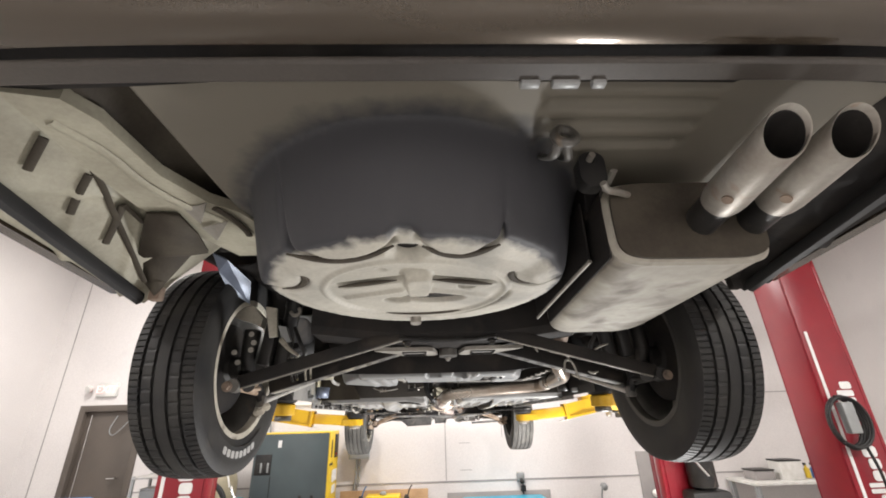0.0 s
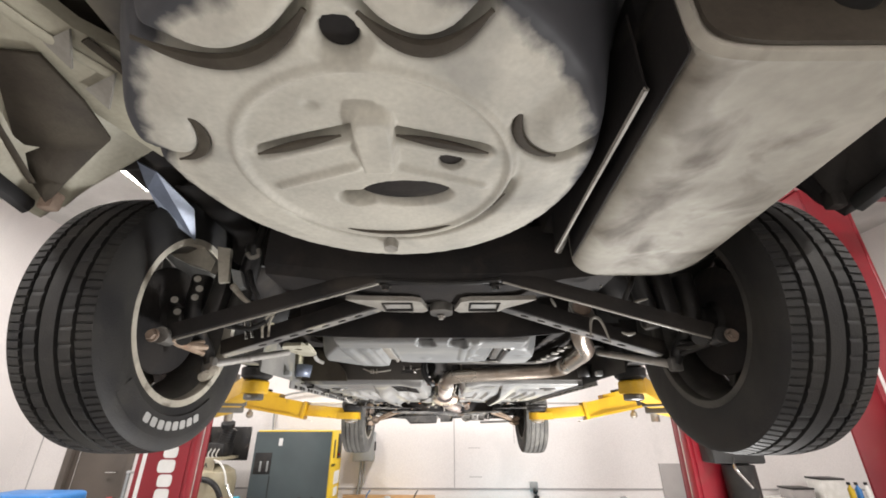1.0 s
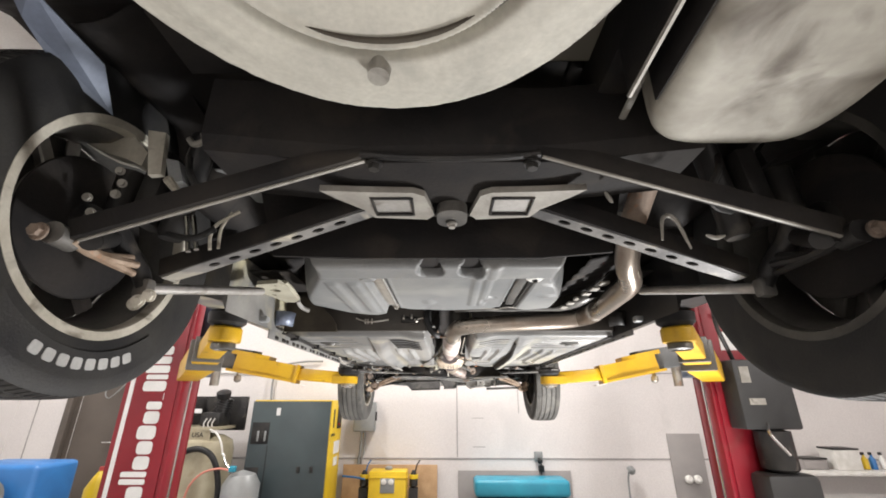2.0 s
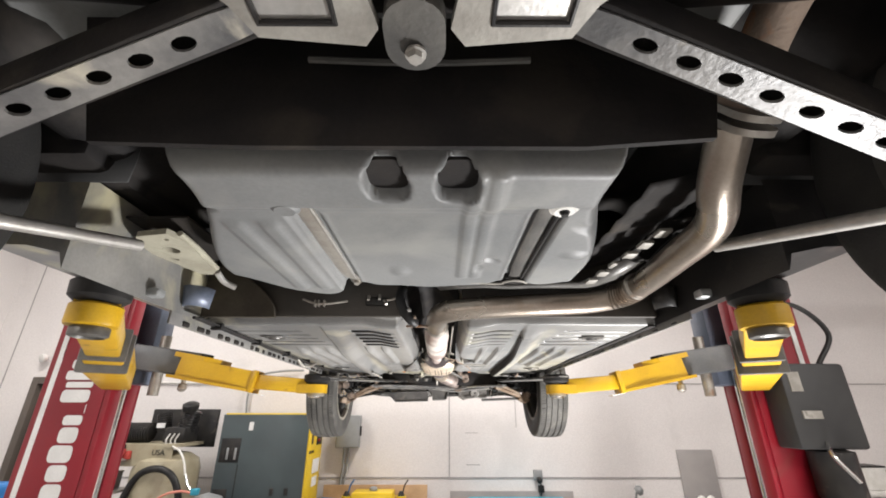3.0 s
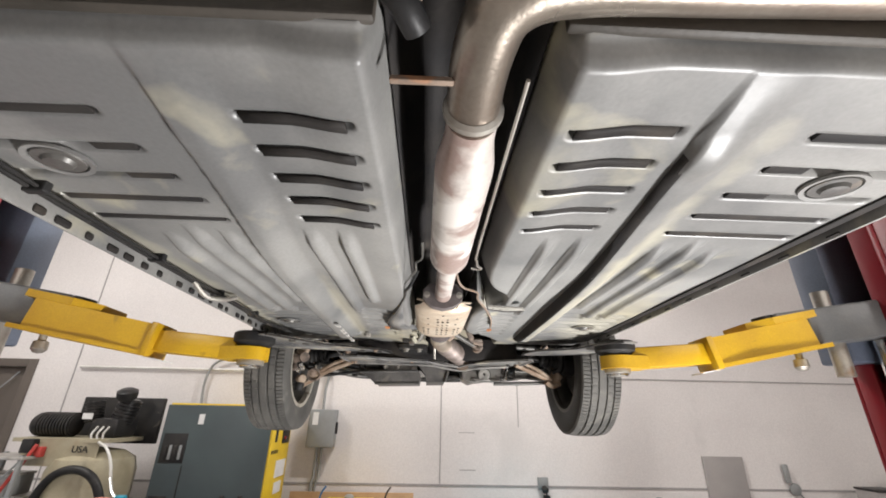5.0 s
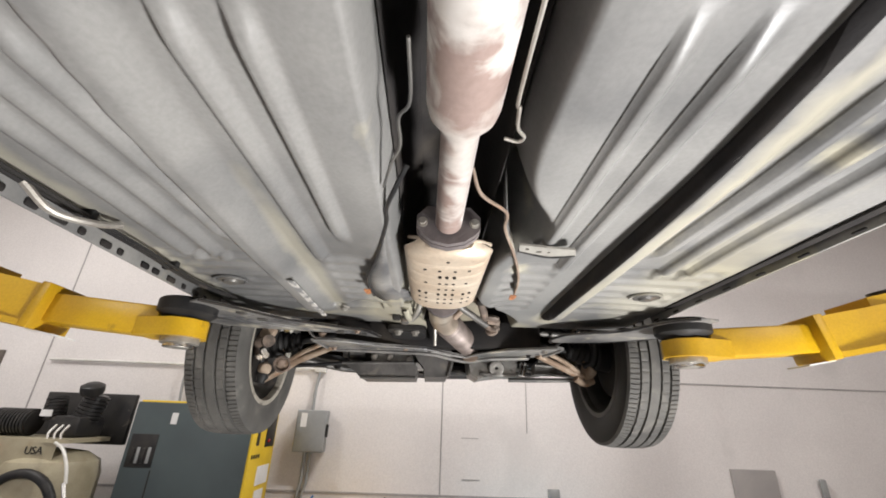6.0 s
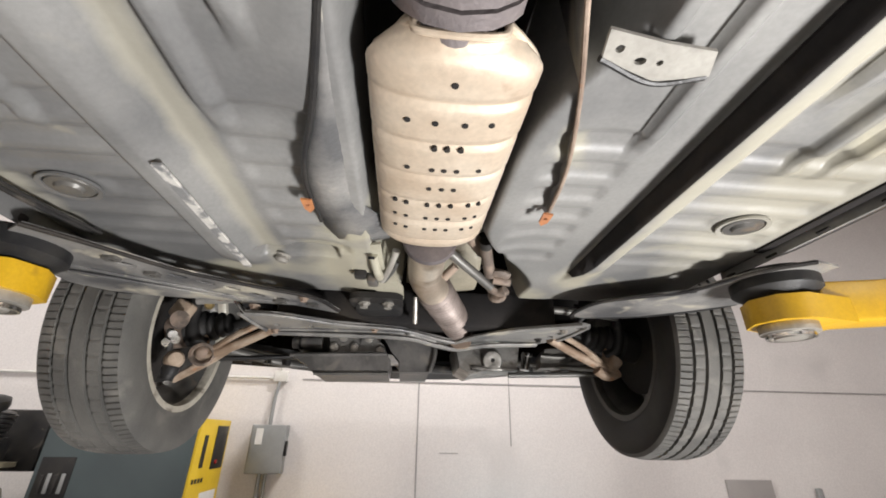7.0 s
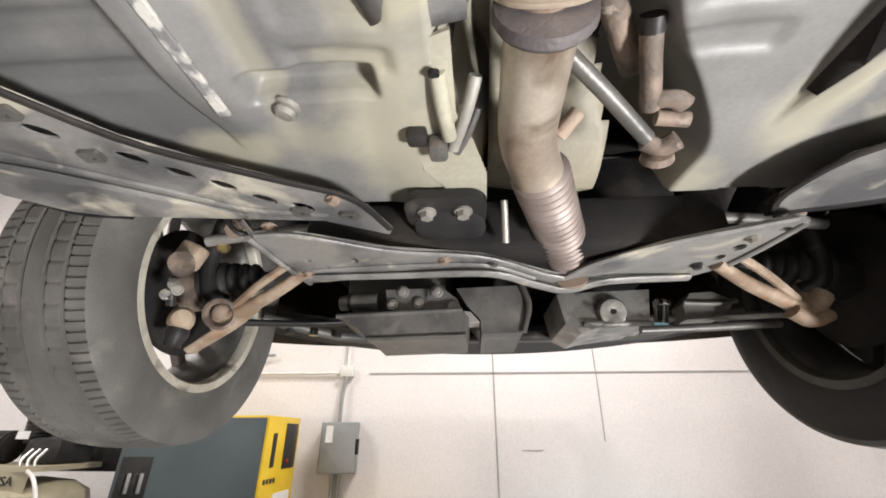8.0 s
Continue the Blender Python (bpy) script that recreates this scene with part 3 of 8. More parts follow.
def lift_column(side, cx, cy, group, base_z=0.0, marks=True):
    """A red steel column of channel section, open towards the car, with its rod inside. side: +1 stands right of its car."""
    s = side
    th = thing("lift_column", (cx + s * 0.2, cy, 0), "red steel lift column with white decal marks and a bright rod" if marks else "red steel lift column", "lift column", group)
    top = 3.5
    # the section, seen from above: inner mouth at cx, back at cx + s * 0.46
    def bar(name, xa, xb, ya, yb, mat=LIFTRED, z0=0.02, z1=top, bev=0.008, label=""):
        xs = sorted((cx + s * xa, cx + s * xb))
        return part(name, box(xs[0], xs[1], cy + ya, cy + yb, z0, z1, bev), mat, th, label)
    bar("flange", 0.13, 0.46, -0.17, -0.155)
    bar("flange", 0.19, 0.46, 0.155, 0.17)
    bar("web", 0.44, 0.46, -0.155, 0.155)
    bar("lip", 0.1, 0.13, -0.17, -0.09)
    bar("lip", 0.19, 0.21, 0.075, 0.155)
    bar("edge_strip", 0.4, 0.425, -0.174, -0.17, DECAL, 0.3, 2.3, 0.0, "white edge stripe")
    bar("base_plate", -0.02, 0.6, -0.25, 0.25, LIFTRED, 0.0, 0.02, 0.004)
    part("hydraulic_rod", rod((cx + s * 0.165, cy - 0.02, 0.02), (cx + s * 0.165, cy - 0.02, 1.86), 0.028, n=24), CHROME, th, "bright polished hydraulic rod")
    bar("guide", 0.2, 0.25, -0.11, -0.06, LIFTRED)
    if marks:
        m = Matrix.Translation((cx + s * 0.2, cy - 0.172, 0.72)) if s > 0 else Matrix.Translation((cx + s * 0.2, cy - 0.172, 0.72))
        turn = Matrix.Rotation(radians(90), 4, "X") @ Matrix.Rotation(radians(90), 4, "Z")
        if s > 0:
            m = Matrix.Translation((cx + 0.3, cy - 0.172, 0.72))
        else:
            m = Matrix.Translation((cx - 0.2, cy - 0.172, 0.72))
        letter_bars(th, m @ turn @ Matrix.Diagonal((1, 1, 1, 1)), 0.15,
                    [(0.13, 1.0), (0.085, 0.9), (0.07, 1.0), (0.07, 0.62), (0.028, 1.0), (0.028, 1.0), (0.07, 0.62), (0.07, 0.62), (0.075, 0.75), (0.07, 0.62), (0.045, 0.62), (0.04, 0.0001 + 0.02), (0.06, 0.95), (0.028, 0.9), (0.045, 1.0), (0.045, 0.9), (0.055, 0.62)], 0.01)
    return th


LX, RX, CY = -1.55, 1.5, 3.4
lift_l = lift_column(-1, LX, CY, "two-post lift")
lift_r = lift_column(1, RX, CY, "two-post lift", marks=False)
part("sticker", box(1.715, 1.835, CY - 0.174, CY - 0.17, 1.87, 1.985, 0.0), DECAL, lift_r, "plain white sticker", smooth=False)


def oriented(p, q):
    """A pose at p with its x axis towards q, level across."""
    d = (Vector(q) - Vector(p)).normalized()
    return Matrix.Translation(p) @ d.to_track_quat("X", "Z").to_matrix().to_4x4(), (Vector(q) - Vector(p)).length


def carriage(th, s, cx):
    bx = sorted((cx + s * 0.085, cx + s * 0.25))
    part("carriage", box(bx[0], bx[1], CY + 0.03, CY + 0.176, 1.72, 2.7, 0.01), LIFTBLUE, th, "blue-grey steel carriage")
    part("arm_pin", rod((cx + s * 0.0, CY + 0.0, 1.66), (cx + s * 0.0, CY + 0.0, 1.98), 0.028), RAWSTEEL, th)
    part("release_knob", lathe([(0.012, 0), (0.012, 0.02), (0.022, 0.024), (0.024, 0.05), (0.014, 0.062), (0.004, 0.065)], 16, axis_to((cx - s * 0.14, CY + 0.02, 1.745), (0, 0, -1))), RAWSTEEL, th)


def front_arm(th, s, cx, pad):
    """Grey root, a deep yellow sleeve and a slim yellow inner arm with a round pad."""
    px, py, pz = pad
    root = Vector((cx + s * 0.27, CY - 0.08, 1.885))
    tip = Vector((px, py, pz - 0.075))
    m, _ = oriented(root, (cx - s * 0.2, py - 0.02, 1.825))
    part("arm_root", box(0.0, 0.5, -0.07, 0.07, -0.07, 0.06, 0.01, m), LIFTGREY, th, "grey steel arm root")
    a = Vector((cx - s * 0.17, py - 0.04, 1.80))
    b = Vector((px + s * 0.33, py - 0.01, 1.735))
    m, ln = oriented(a, b)
    sl = bm_new()
    add_plate(sl, [(-0.06, -0.105), (0.10, -0.11), (ln, -0.062), (ln, 0.062), (0.10, 0.11), (-0.06, 0.105)], -0.06, -0.045, m)
    add_plate(sl, [(-0.02, -0.1), (0.10, -0.1), (0.2, -0.075), (ln, -0.058), (ln, 0.058), (0.2, 0.075), (0.10, 0.1), (-0.02, 0.1)], -0.045, 0.05, m)
    add_plate(sl, [(-0.06, -0.1), (0.10, -0.105), (0.18, -0.07), (0.18, 0.07), (0.10, 0.105), (-0.06, 0.1)], 0.05, 0.075, m)
    part("arm_sleeve", sl, LIFTYELLOW, th, "yellow steel arm sleeve", angle=25)
    part("pivot_cap", rod(m @ Vector((0.06, 0, 0.07)), m @ Vector((0.06, 0, 0.092)), 0.036, n=20), BLACKPAINT, th, "black pivot pin cap")
    part("collar", box(ln - 0.022, ln + 0.002, -0.068, 0.068, -0.062, 0.056, 0.004, m), LIFTYELLOW, th)
    part("white_sticker", box(ln - 0.02, ln + 0.05, -0.04, 0.04, -0.066, -0.062, 0.0, m), DECAL, th)
    m, ln = oriented(b + Vector((s * 0.1, 0, 0.008)), tip + Vector((s * 0.05, 0, 0.012)))
    part("inner_arm", box(0, ln, -0.04, 0.04, -0.038, 0.038, 0.006, m), LIFTYELLOW, th, "slim yellow inner arm")
    eye_bm = bm_new()
    add_plate(eye_bm, [(px + s * 0.1, py - 0.042), (px, py - 0.062), (px - s * 0.044, py - 0.044), (px - s * 0.062, py), (px - s * 0.044, py + 0.044), (px, py + 0.062), (px + s * 0.1, py + 0.042)][::int(s)], pz - 0.1, pz - 0.055)
    part("arm_eye", eye_bm, LIFTYELLOW, th, angle=60)
    sc = bm_new()
    add_lathe(sc, [(0.042, 0.0), (0.046, 0.006), (0.046, 0.03), (0.026, 0.032), (0.024, 0.04), (0.012, 0.04)], 28, axis_to((px, py, pz - 0.085), (0, 0, -1)))
    part("screw", sc, RAWSTEEL, th, "bright steel adjuster screw")
    part("screw_ring", lathe([(0.034, 0), (0.038, 0.0), (0.038, 0.006), (0.034, 0.006)], 28, axis_to((px, py, pz - 0.118), (0, 0, -1)), closed=True), CHROME, th)
    part("pad", lathe([(0.03, 0.0), (0.055, 0.006), (0.072, 0.02), (0.072, 0.05), (0.066, 0.055)], 28, axis_to((px, py, pz - 0.056), (0, 0, 1))), RUBBER, th, "round black rubber lifting pad")


def rear_arm(th, s, cx, pad):
    px, py, pz = pad
    a = Vector((s * 1.60, 3.19, 1.735))
    e = Vector((s * 1.045, 2.375, 1.75))
    m, ln = oriented(a, e)
    part("arm_sleeve", box(0, ln, -0.06, 0.06, -0.056, 0.056, 0.008, m), LIFTYELLOW, th, "yellow steel arm sleeve")
    part("collar", box(ln - 0.02, ln + 0.006, -0.067, 0.067, -0.063, 0.063, 0.006, m), DUSTY, th, "dark steel collar")
    q = Vector((s * 0.985, 2.29, 1.765))
    m, ln = oriented(e - (e - a).normalized() * 0.1, q)
    part("middle_arm", box(0, ln, -0.051, 0.051, -0.045, 0.045, 0.006, m), LIFTYELLOW, th, "yellow steel middle arm")
    part("collar", box(ln - 0.018, ln + 0.004, -0.057, 0.057, -0.05, 0.05, 0.005, m), DUSTY, th, "dark steel collar")
    tip = Vector((px, py, pz - 0.06))
    m, ln = oriented(q - (q - e).normalized() * 0.05, tip)
    part("inner_arm", box(0, ln + 0.02, -0.041, 0.041, -0.034, 0.034, 0.005, m), LIFTYELLOW, th, "yellow inner arm")
    part("arm_eye", lathe([(0.03, 0), (0.048, 0.003), (0.05, 0.008), (0.05, 0.045), (0.045, 0.05), (0.03, 0.053)], 28, axis_to((px, py, pz - 0.1), (0, 0, 1))), LIFTYELLOW, th)
    part("screw", lathe([(0.034, 0.0), (0.037, 0.004), (0.037, 0.02), (0.03, 0.024), (0.028, 0.018), (0.012, 0.016)], 24, axis_to((px, py, pz - 0.098), (0, 0, -1))), DUSTY, th)
    part("pad", lathe([(0.03, 0.0), (0.045, 0.004), (0.058, 0.015), (0.06, 0.045), (0.054, 0.05)], 28, axis_to((px, py, pz - 0.05), (0, 0, 1))), RUBBER, th, "round black rubber lifting pad")


for th, s, cx in ((lift_l, -1, LX), (lift_r, 1, RX)):
    carriage(th, s, cx)
    front_arm(th, s, cx, (s * 0.675, 3.45, 1.775))
    rear_arm(th, s, cx, (s * 0.735, 1.925, 1.842))

# control box and hoses on the right-hand column
ctl = thing("control_unit", (1.78, 3.16, 1.2), "black lift control unit with white labels on the column", "control unit")
part("body", box(1.66, 1.98, 3.08, 3.225, 1.42, 1.8, 0.015), TRIMBLACK, ctl)
part("label", box(1.69, 1.745, 3.075, 3.08, 1.67, 1.76, 0), PALEDUST, ctl, "faded pale label")
part("label", box(1.71, 1.80, 3.075, 3.08, 1.55, 1.585, 0), PALEDUST, ctl, "faded pale label")
part("motor", lathe([(0.05, 0), (0.09, 0.01), (0.09, 0.2), (0.06, 0.22)], 24, axis_to((1.84, 3.15, 1.42), (0, 0, -1))), BLACKPAINT, ctl, "black pump motor")
part("tank", box(1.7, 1.98, 3.06, 3.225, 0.75, 1.2, 0.03), TRIMBLACK, ctl, "black fluid tank")
part("lever", tube([(1.78, 3.08, 1.45), (1.74, 3.02, 1.4), (1.8, 3.0, 1.3)], 0.009), CHROME, ctl, "bright lever")
part("hose", tube([(1.72, 3.15, 1.8), (1.6, 3.05, 2.05), (1.7, 3.08, 2.35), (1.86, 3.2, 2.5)], 0.012), RUBBER, ctl, "black hydraulic hose")
part("hose", tube([(1.9, 3.12, 1.8), (1.98, 3.1, 1.95), (1.86, 3.12, 2.1), (1.7, 3.2, 2.1)], 0.012), RUBBER, ctl, "black hydraulic hose")

# the neighbouring lift's column, with a coiled cable
lift_column(-1, 3.5, 3.45, "neighbouring lift")
beam = thing("lift_crossbeam", (4.5, 3.4, 3.3), "red steel crossbeam of the neighbouring lift", "crossbeam", "neighbouring lift")
part("beam", box(3.02, 6.4, 3.3, 3.5, 3.5, 3.66, 0.01), LIFTRED, beam)
part("arm", box(3.0, 3.9, 2.6, 2.76, 3.1, 3.24, 0.01), LIFTRED, beam)
part("post", box(6.1, 6.4, 3.3, 3.5, 0, 3.5, 0.01), LIFTRED, beam)
coil = thing("cable_reel", (3.12, 3.25, 1.4), "coil of black cable with a grey plug on a column", "cable")
for k in range(5):
    ring = [(3.1 + (0.12 + 0.008 * k) * math.cos(a + k), 3.24 - 0.014 * k, 1.6 + (0.17 + 0.008 * (k % 3)) * math.sin(a + k)) for a in np.linspace(0, 6.1, 14)]
    part("loop", tube(ring, 0.011, 8, 4), RUBBER, coil)
part("plug", box(3.04, 3.13, 3.14, 3.2, 1.52, 1.74, 0.012), GREYMETAL, coil, "grey plastic plug body")
part("tail", tube([(3.16, 3.2, 1.45), (3.2, 3.2, 1.2), (3.18, 3.22, 0.8), (3.16, 3.24, 0.5)], 0.01, 8), RUBBER, coil)

# ---- the car on the lift ----
car = thing("car", (0, 2.6, 1.44), "bronze sedan raised on a two-post lift, seen from below", "car")
RW, FW = (0.748, 1.33, 1.89), (0.728, 4.03, 1.748)
R_TYRE, R_RIM = 0.322, 0.212

# --- pressed floor ---
def rail_at(y):
    """Half the spacing of the two floor rails."""
    return 0.292 + 0.046 * sm(y, 2.15, 2.8)


def floor_height(x, y):
    ax = np.abs(x)
    z = 1.80 + 0 * x
    z = z - 0.010 * (1 - sm(ax, 0.12, 0.2))
    c = rail_at(y)
    for sx in (-1, 1):
        z = z - (0.016 + 0.018 * sm(y, 2.3, 3.1)) * sm(x, sx * c - 0.029, sx * c - 0.022) * (1 - sm(x, sx * c - 0.004, sx * c + 0.05)) * sm(y, 2.15, 2.3) * (1 - sm(y, 3.44, 3.62))
    for k in range(5):
        z = z + 0.032 * inside(y, 2.264 + 0.062 * k, 2.270 + 0.062 * k, 0.005) * inside(ax, 0.125, 0.243, 0.008)
        z = z + 0.030 * inside(y, 2.264 + 0.066 * k, 2.270 + 0.066 * k, 0.005) * inside(ax, 0.405 - 0.006 * k, 0.59, 0.01) * (1 - bump_at(ax, y, 0.51, 2.36, 0.05, 0.045, s=0.3))
    for xx, y0, y1 in ((0.185, 2.62, 2.98), (0.245, 2.62, 3.10), (0.40, 2.64, 3.0), (0.455, 2.62, 3.12), (0.51, 2.66, 3.12)):
        for sx in (-1, 1):
            z = z - 0.014 * sm(x, sx * xx - 0.013, sx * xx - 0.007) * (1 - sm(x, sx * xx + 0.002, sx * xx + 0.02)) * inside(y, y0, y1, 0.08)
    for k in range(7):
        w = 0.006 * inside(y, 3.13 + 0.056 * k, 3.145 + 0.056 * k, 0.016)
        z = z + w * (inside(ax, 0.15, 0.235, 0.02) + inside(ax, 0.385, 0.575, 0.02) * (1 - bump_at(ax, y, 0.51, 3.308, 0.06, 0.05, s=0.3)))
    z = z + 0.03 * inside(x, -0.30, -0.17, 0.012) * inside(y, 3.492, 3.514, 0.012) - 0.006 * bump_at(x, y, 0.3, 2.3, 0.06, 0.05, s=0.9)
    # the tunnel, with a soft edge on the driver's side and a wide mouth on the other
    left = 0.08 - 0.042 * sm(y, 3.54, 3.68)
    right = 0.080 + 0.160 * sm(y, 3.35, 3.68) + 0.072 * np.exp(-((y - 2.96) / 0.105) ** 2)
    z = z + 0.19 * (1 - np.where(x < 0, sm(-x, left - 0.03, left + 0.02), sm(x, right - 0.035, right + 0.026)))
    z = z + 0.028 * (1 - sm(y, 2.16, 2.178)) + 0.010 * sm(y, 3.6, 3.76) + 0.30 * sm(y, 3.765, 3.85)
    z = z + 0.016 * bump_at(x, y, 0.37, 3.79, 0.075, 0.03, 0, 0.2)
    z = z + 0.0015 * np.sin(9 * x + 4 * y) * np.sin(11 * y - 3 * x)
    return z


part("floor_pan", sheet(-0.625, 0.625, 2.158, 3.86, 0.004, floor_height), FLOORPAINT, car, "grey undersealed floor pan with pressed ribs", solid=0.004)
for sx in (-1, 1):
    for py in (2.36, 3.308):
        px = sx * 0.51
        part("floor_plug", lathe([(0.006, 0.012), (0.014, 0.011), (0.017, 0.006), (0.026, 0.006), (0.029, 0.0), (0.030, -0.006)], 24,
                                 Matrix.Translation((px, py, 1.800)) @ Matrix.Diagonal((1.15, 1, 1, 1)) @ Matrix.Rotation(radians(90), 4, "Y")), DUSTY, car, "oval grey floor plug with a pressed ring")
        part("plug_ring", lathe([(0.029, 0), (0.035, 0.003), (0.035, 0.007), (0.029, 0.006)], 28, Matrix.Translation((px, py, 1.8005)) @ Matrix.Diagonal((1.15, 1, 1, 1)) @ Matrix.Rotation(radians(90), 4, "Y"), closed=True), FLOORPAINT, car)

# black strips in the pressed grooves, standing in for their shade
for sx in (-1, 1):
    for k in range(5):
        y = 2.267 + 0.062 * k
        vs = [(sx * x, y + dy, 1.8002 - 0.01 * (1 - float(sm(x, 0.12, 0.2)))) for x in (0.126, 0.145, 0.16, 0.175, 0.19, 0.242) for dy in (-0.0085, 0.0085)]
        part("groove_dirt", (vs, [(2 * i, 2 * i + 1, 2 * i + 3, 2 * i + 2) for i in range(5)]), BLACK, car, "black strip for the shade in a pressed groove" if k == 0 else "", solid=0.003)
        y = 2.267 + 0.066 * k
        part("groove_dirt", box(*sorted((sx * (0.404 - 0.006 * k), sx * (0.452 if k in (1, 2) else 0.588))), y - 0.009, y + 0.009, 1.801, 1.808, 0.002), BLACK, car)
# black lines beside the rails and along the sill
part("sealer_line", box(0.606, 0.624, 2.17, 3.40, 1.7955, 1.8, 0.001), BLACK, car, "black strip along the sill")
part("sealer_line", tube([(-float(rail_at(y)) - 0.027, y, 1.7985) for y in (2.3, 2.6, 2.9, 3.2, 3.5)], 0.0035, 8, 5, 0.35), BLACK, car, "black line along the rail")
# the rail face turned from the light is coloured black for its shade
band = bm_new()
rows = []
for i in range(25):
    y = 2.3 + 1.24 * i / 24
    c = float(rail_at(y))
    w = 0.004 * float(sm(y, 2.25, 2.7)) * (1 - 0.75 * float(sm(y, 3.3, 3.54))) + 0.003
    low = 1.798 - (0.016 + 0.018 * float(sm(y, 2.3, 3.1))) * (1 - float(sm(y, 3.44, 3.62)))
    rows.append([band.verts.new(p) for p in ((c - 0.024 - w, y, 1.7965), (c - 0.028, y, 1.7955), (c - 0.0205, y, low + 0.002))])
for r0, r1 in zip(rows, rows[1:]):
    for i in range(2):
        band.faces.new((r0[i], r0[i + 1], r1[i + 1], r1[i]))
part("rail_face", band, BLACK, car, "black inner face of the rail, for its shade", solid=0.002)
# the heel board behind the floor, open at the tunnel, with shade in its colour
for x0, x1 in ((-0.625, -0.085), (0.085, 0.625)):
    part("heel_board", box(x0, x1, 2.152, 2.164, 1.818, 2.12, 0.004), HEELSHADE, car, "heel board, its shade put in as brown-black")

# --- sills ---
NOTCH = random.Random(14)
for sx in (-1, 1):
    fl = bm_new()
    x0, x1 = sorted((sx * 0.632, sx * 0.638))
    add_box(fl, x0, x1, 2.02, 3.52, 1.772 if sx < 0 else 1.783, 1.86, 0.002)
    part("pinch_weld", fl, UNDERSEAL, car, "spot-welded sill flange")
    st = bm_new()
    sec = [(0.625, 1.80), (0.632, 1.815), (0.638, 1.83), (0.70, 1.843), (0.77, 1.845), (0.825, 1.865), (0.83, 1.98), (0.63, 1.98)]
    a = [st.verts.new((sx * x, 1.70, z)) for x, z in sec]
    b = [st.verts.new((sx * x, 3.52, z)) for x, z in sec]
    for i in range(len(sec)):
        j = (i + 1) % len(sec)
        st.faces.new((a[i], a[j], b[j], b[i]))
    st.faces.new(a)
    st.faces.new(b)
    part("sill", st, UNDERSEAL if sx < 0 else BLACKPAINT, car, "box-section sill under the doors", angle=30)
    for k in range(26 if sx < 0 else 15):
        y, ln = 2.08 + (0.054 if sx < 0 else 0.1) * k, 0.022
        if sx < 0:
            y, ln = y + NOTCH.uniform(-0.012, 0.012), NOTCH.uniform(0.014, 0.036)
        part("weld_notch", box(*sorted((sx * 0.628, sx * 0.6415)), y, y + ln, 1.775 if sx < 0 else 1.786, 1.7885 if sx < 0 else 1.79, 0.004 if sx < 0 else 0.0015), BLACK, car, smooth=False)
# brake and fuel lines along the left-hand sill, with clips
for dx, r in ((0.0, 0.004), (0.014, 0.0032)):
    part("brake_line", tube([(-0.60 + dx, 2.06, 1.795), (-0.602 + dx, 2.5, 1.79), (-0.6 + dx, 2.9, 1.788), (-0.585 + dx, 3.1, 1.783), (-0.60 + dx, 3.3, 1.788), (-0.57 + dx, 3.45, 1.79)], r, 8, 6), BLACKPAINT, car, "thin black brake line")
for y in (2.16, 2.42, 2.7, 2.96, 3.2):
    part("line_clip", box(-0.61, -0.578, y, y + 0.014, 1.783, 1.802, 0.003), RUBBER, car, smooth=False)
part("line_loop", tube([(-0.6, 2.86, 1.79), (-0.585, 2.9, 1.765), (-0.565, 2.95, 1.77), (-0.56, 3.0, 1.79)], 0.006, 8, 6), RAWSTEEL, car, "bright bent brake pipe")

# --- diagonal braces from the sills to the front subframe ---
for sx in (-1, 1):
    if sx < 0:
        ol = [(-0.72, 3.44), (-0.60, 3.36), (-0.537, 3.43), (-0.46, 3.525), (-0.39, 3.575), (-0.309, 3.622), (-0.243, 3.658), (-0.213, 3.696), (-0.189, 3.769), (-0.197, 3.789), (-0.24, 3.765), (-0.29, 3.735), (-0.409, 3.722), (-0.52, 3.71), (-0.62, 3.698), (-0.67, 3.679), (-0.72, 3.632)]
    else:
        ol = [(0.72, 3.36), (0.66, 3.345), (0.60, 3.40), (0.545, 3.518), (0.48, 3.558), (0.40, 3.612), (0.375, 3.70), (0.392, 3.752), (0.47, 3.735), (0.55, 3.712), (0.64, 3.65), (0.72, 3.58)]
    holes = []
    if sx < 0:
        for hx, hy in ((-0.541, 3.51), (-0.475, 3.563), (-0.436, 3.597), (-0.396, 3.628), (-0.356, 3.666), (-0.309, 3.691)):
            holes.append(ring_of(hx, hy, 0.018, 0.010, 12, 0.68))
    else:
        holes.append(ring_of(0.56, 3.52, 0.01, 0.01, 10))
    part("diagonal_brace", plate(ol, 1.758, 1.762, holes=holes), SLATE, car, "slotted steel brace between sill and subframe", angle=30)
    edge = ol[1:9] if sx < 0 else ol[1:8]
    part("seam_sealer", tube([(x + sx * 0.004, y, 1.7575) for x, y in edge], 0.006, 8, 3, 0.6), BLACK, car, "black line along the brace")
part("splash_guard", tube([(-0.78, 3.58, 1.785), (-0.72, 3.645, 1.77), (-0.67, 3.69, 1.765), (-0.60, 3.715, 1.768)], 0.011, 8, 6, 0.5), RUBBER, car)
part("splash_guard", tube([(0.74, 3.62, 1.775), (0.68, 3.655, 1.768), (0.55, 3.725, 1.765), (0.40, 3.765, 1.768)], 0.014, 8, 6, 0.5), RUBBER, car)
bolt((-0.255, 3.668, 1.757), (0, 0, -1), 0.008, car, RUSTED)
bolt((-0.385, 3.745, 1.757), (0, 0, -1), 0.010, car, RUSTED)
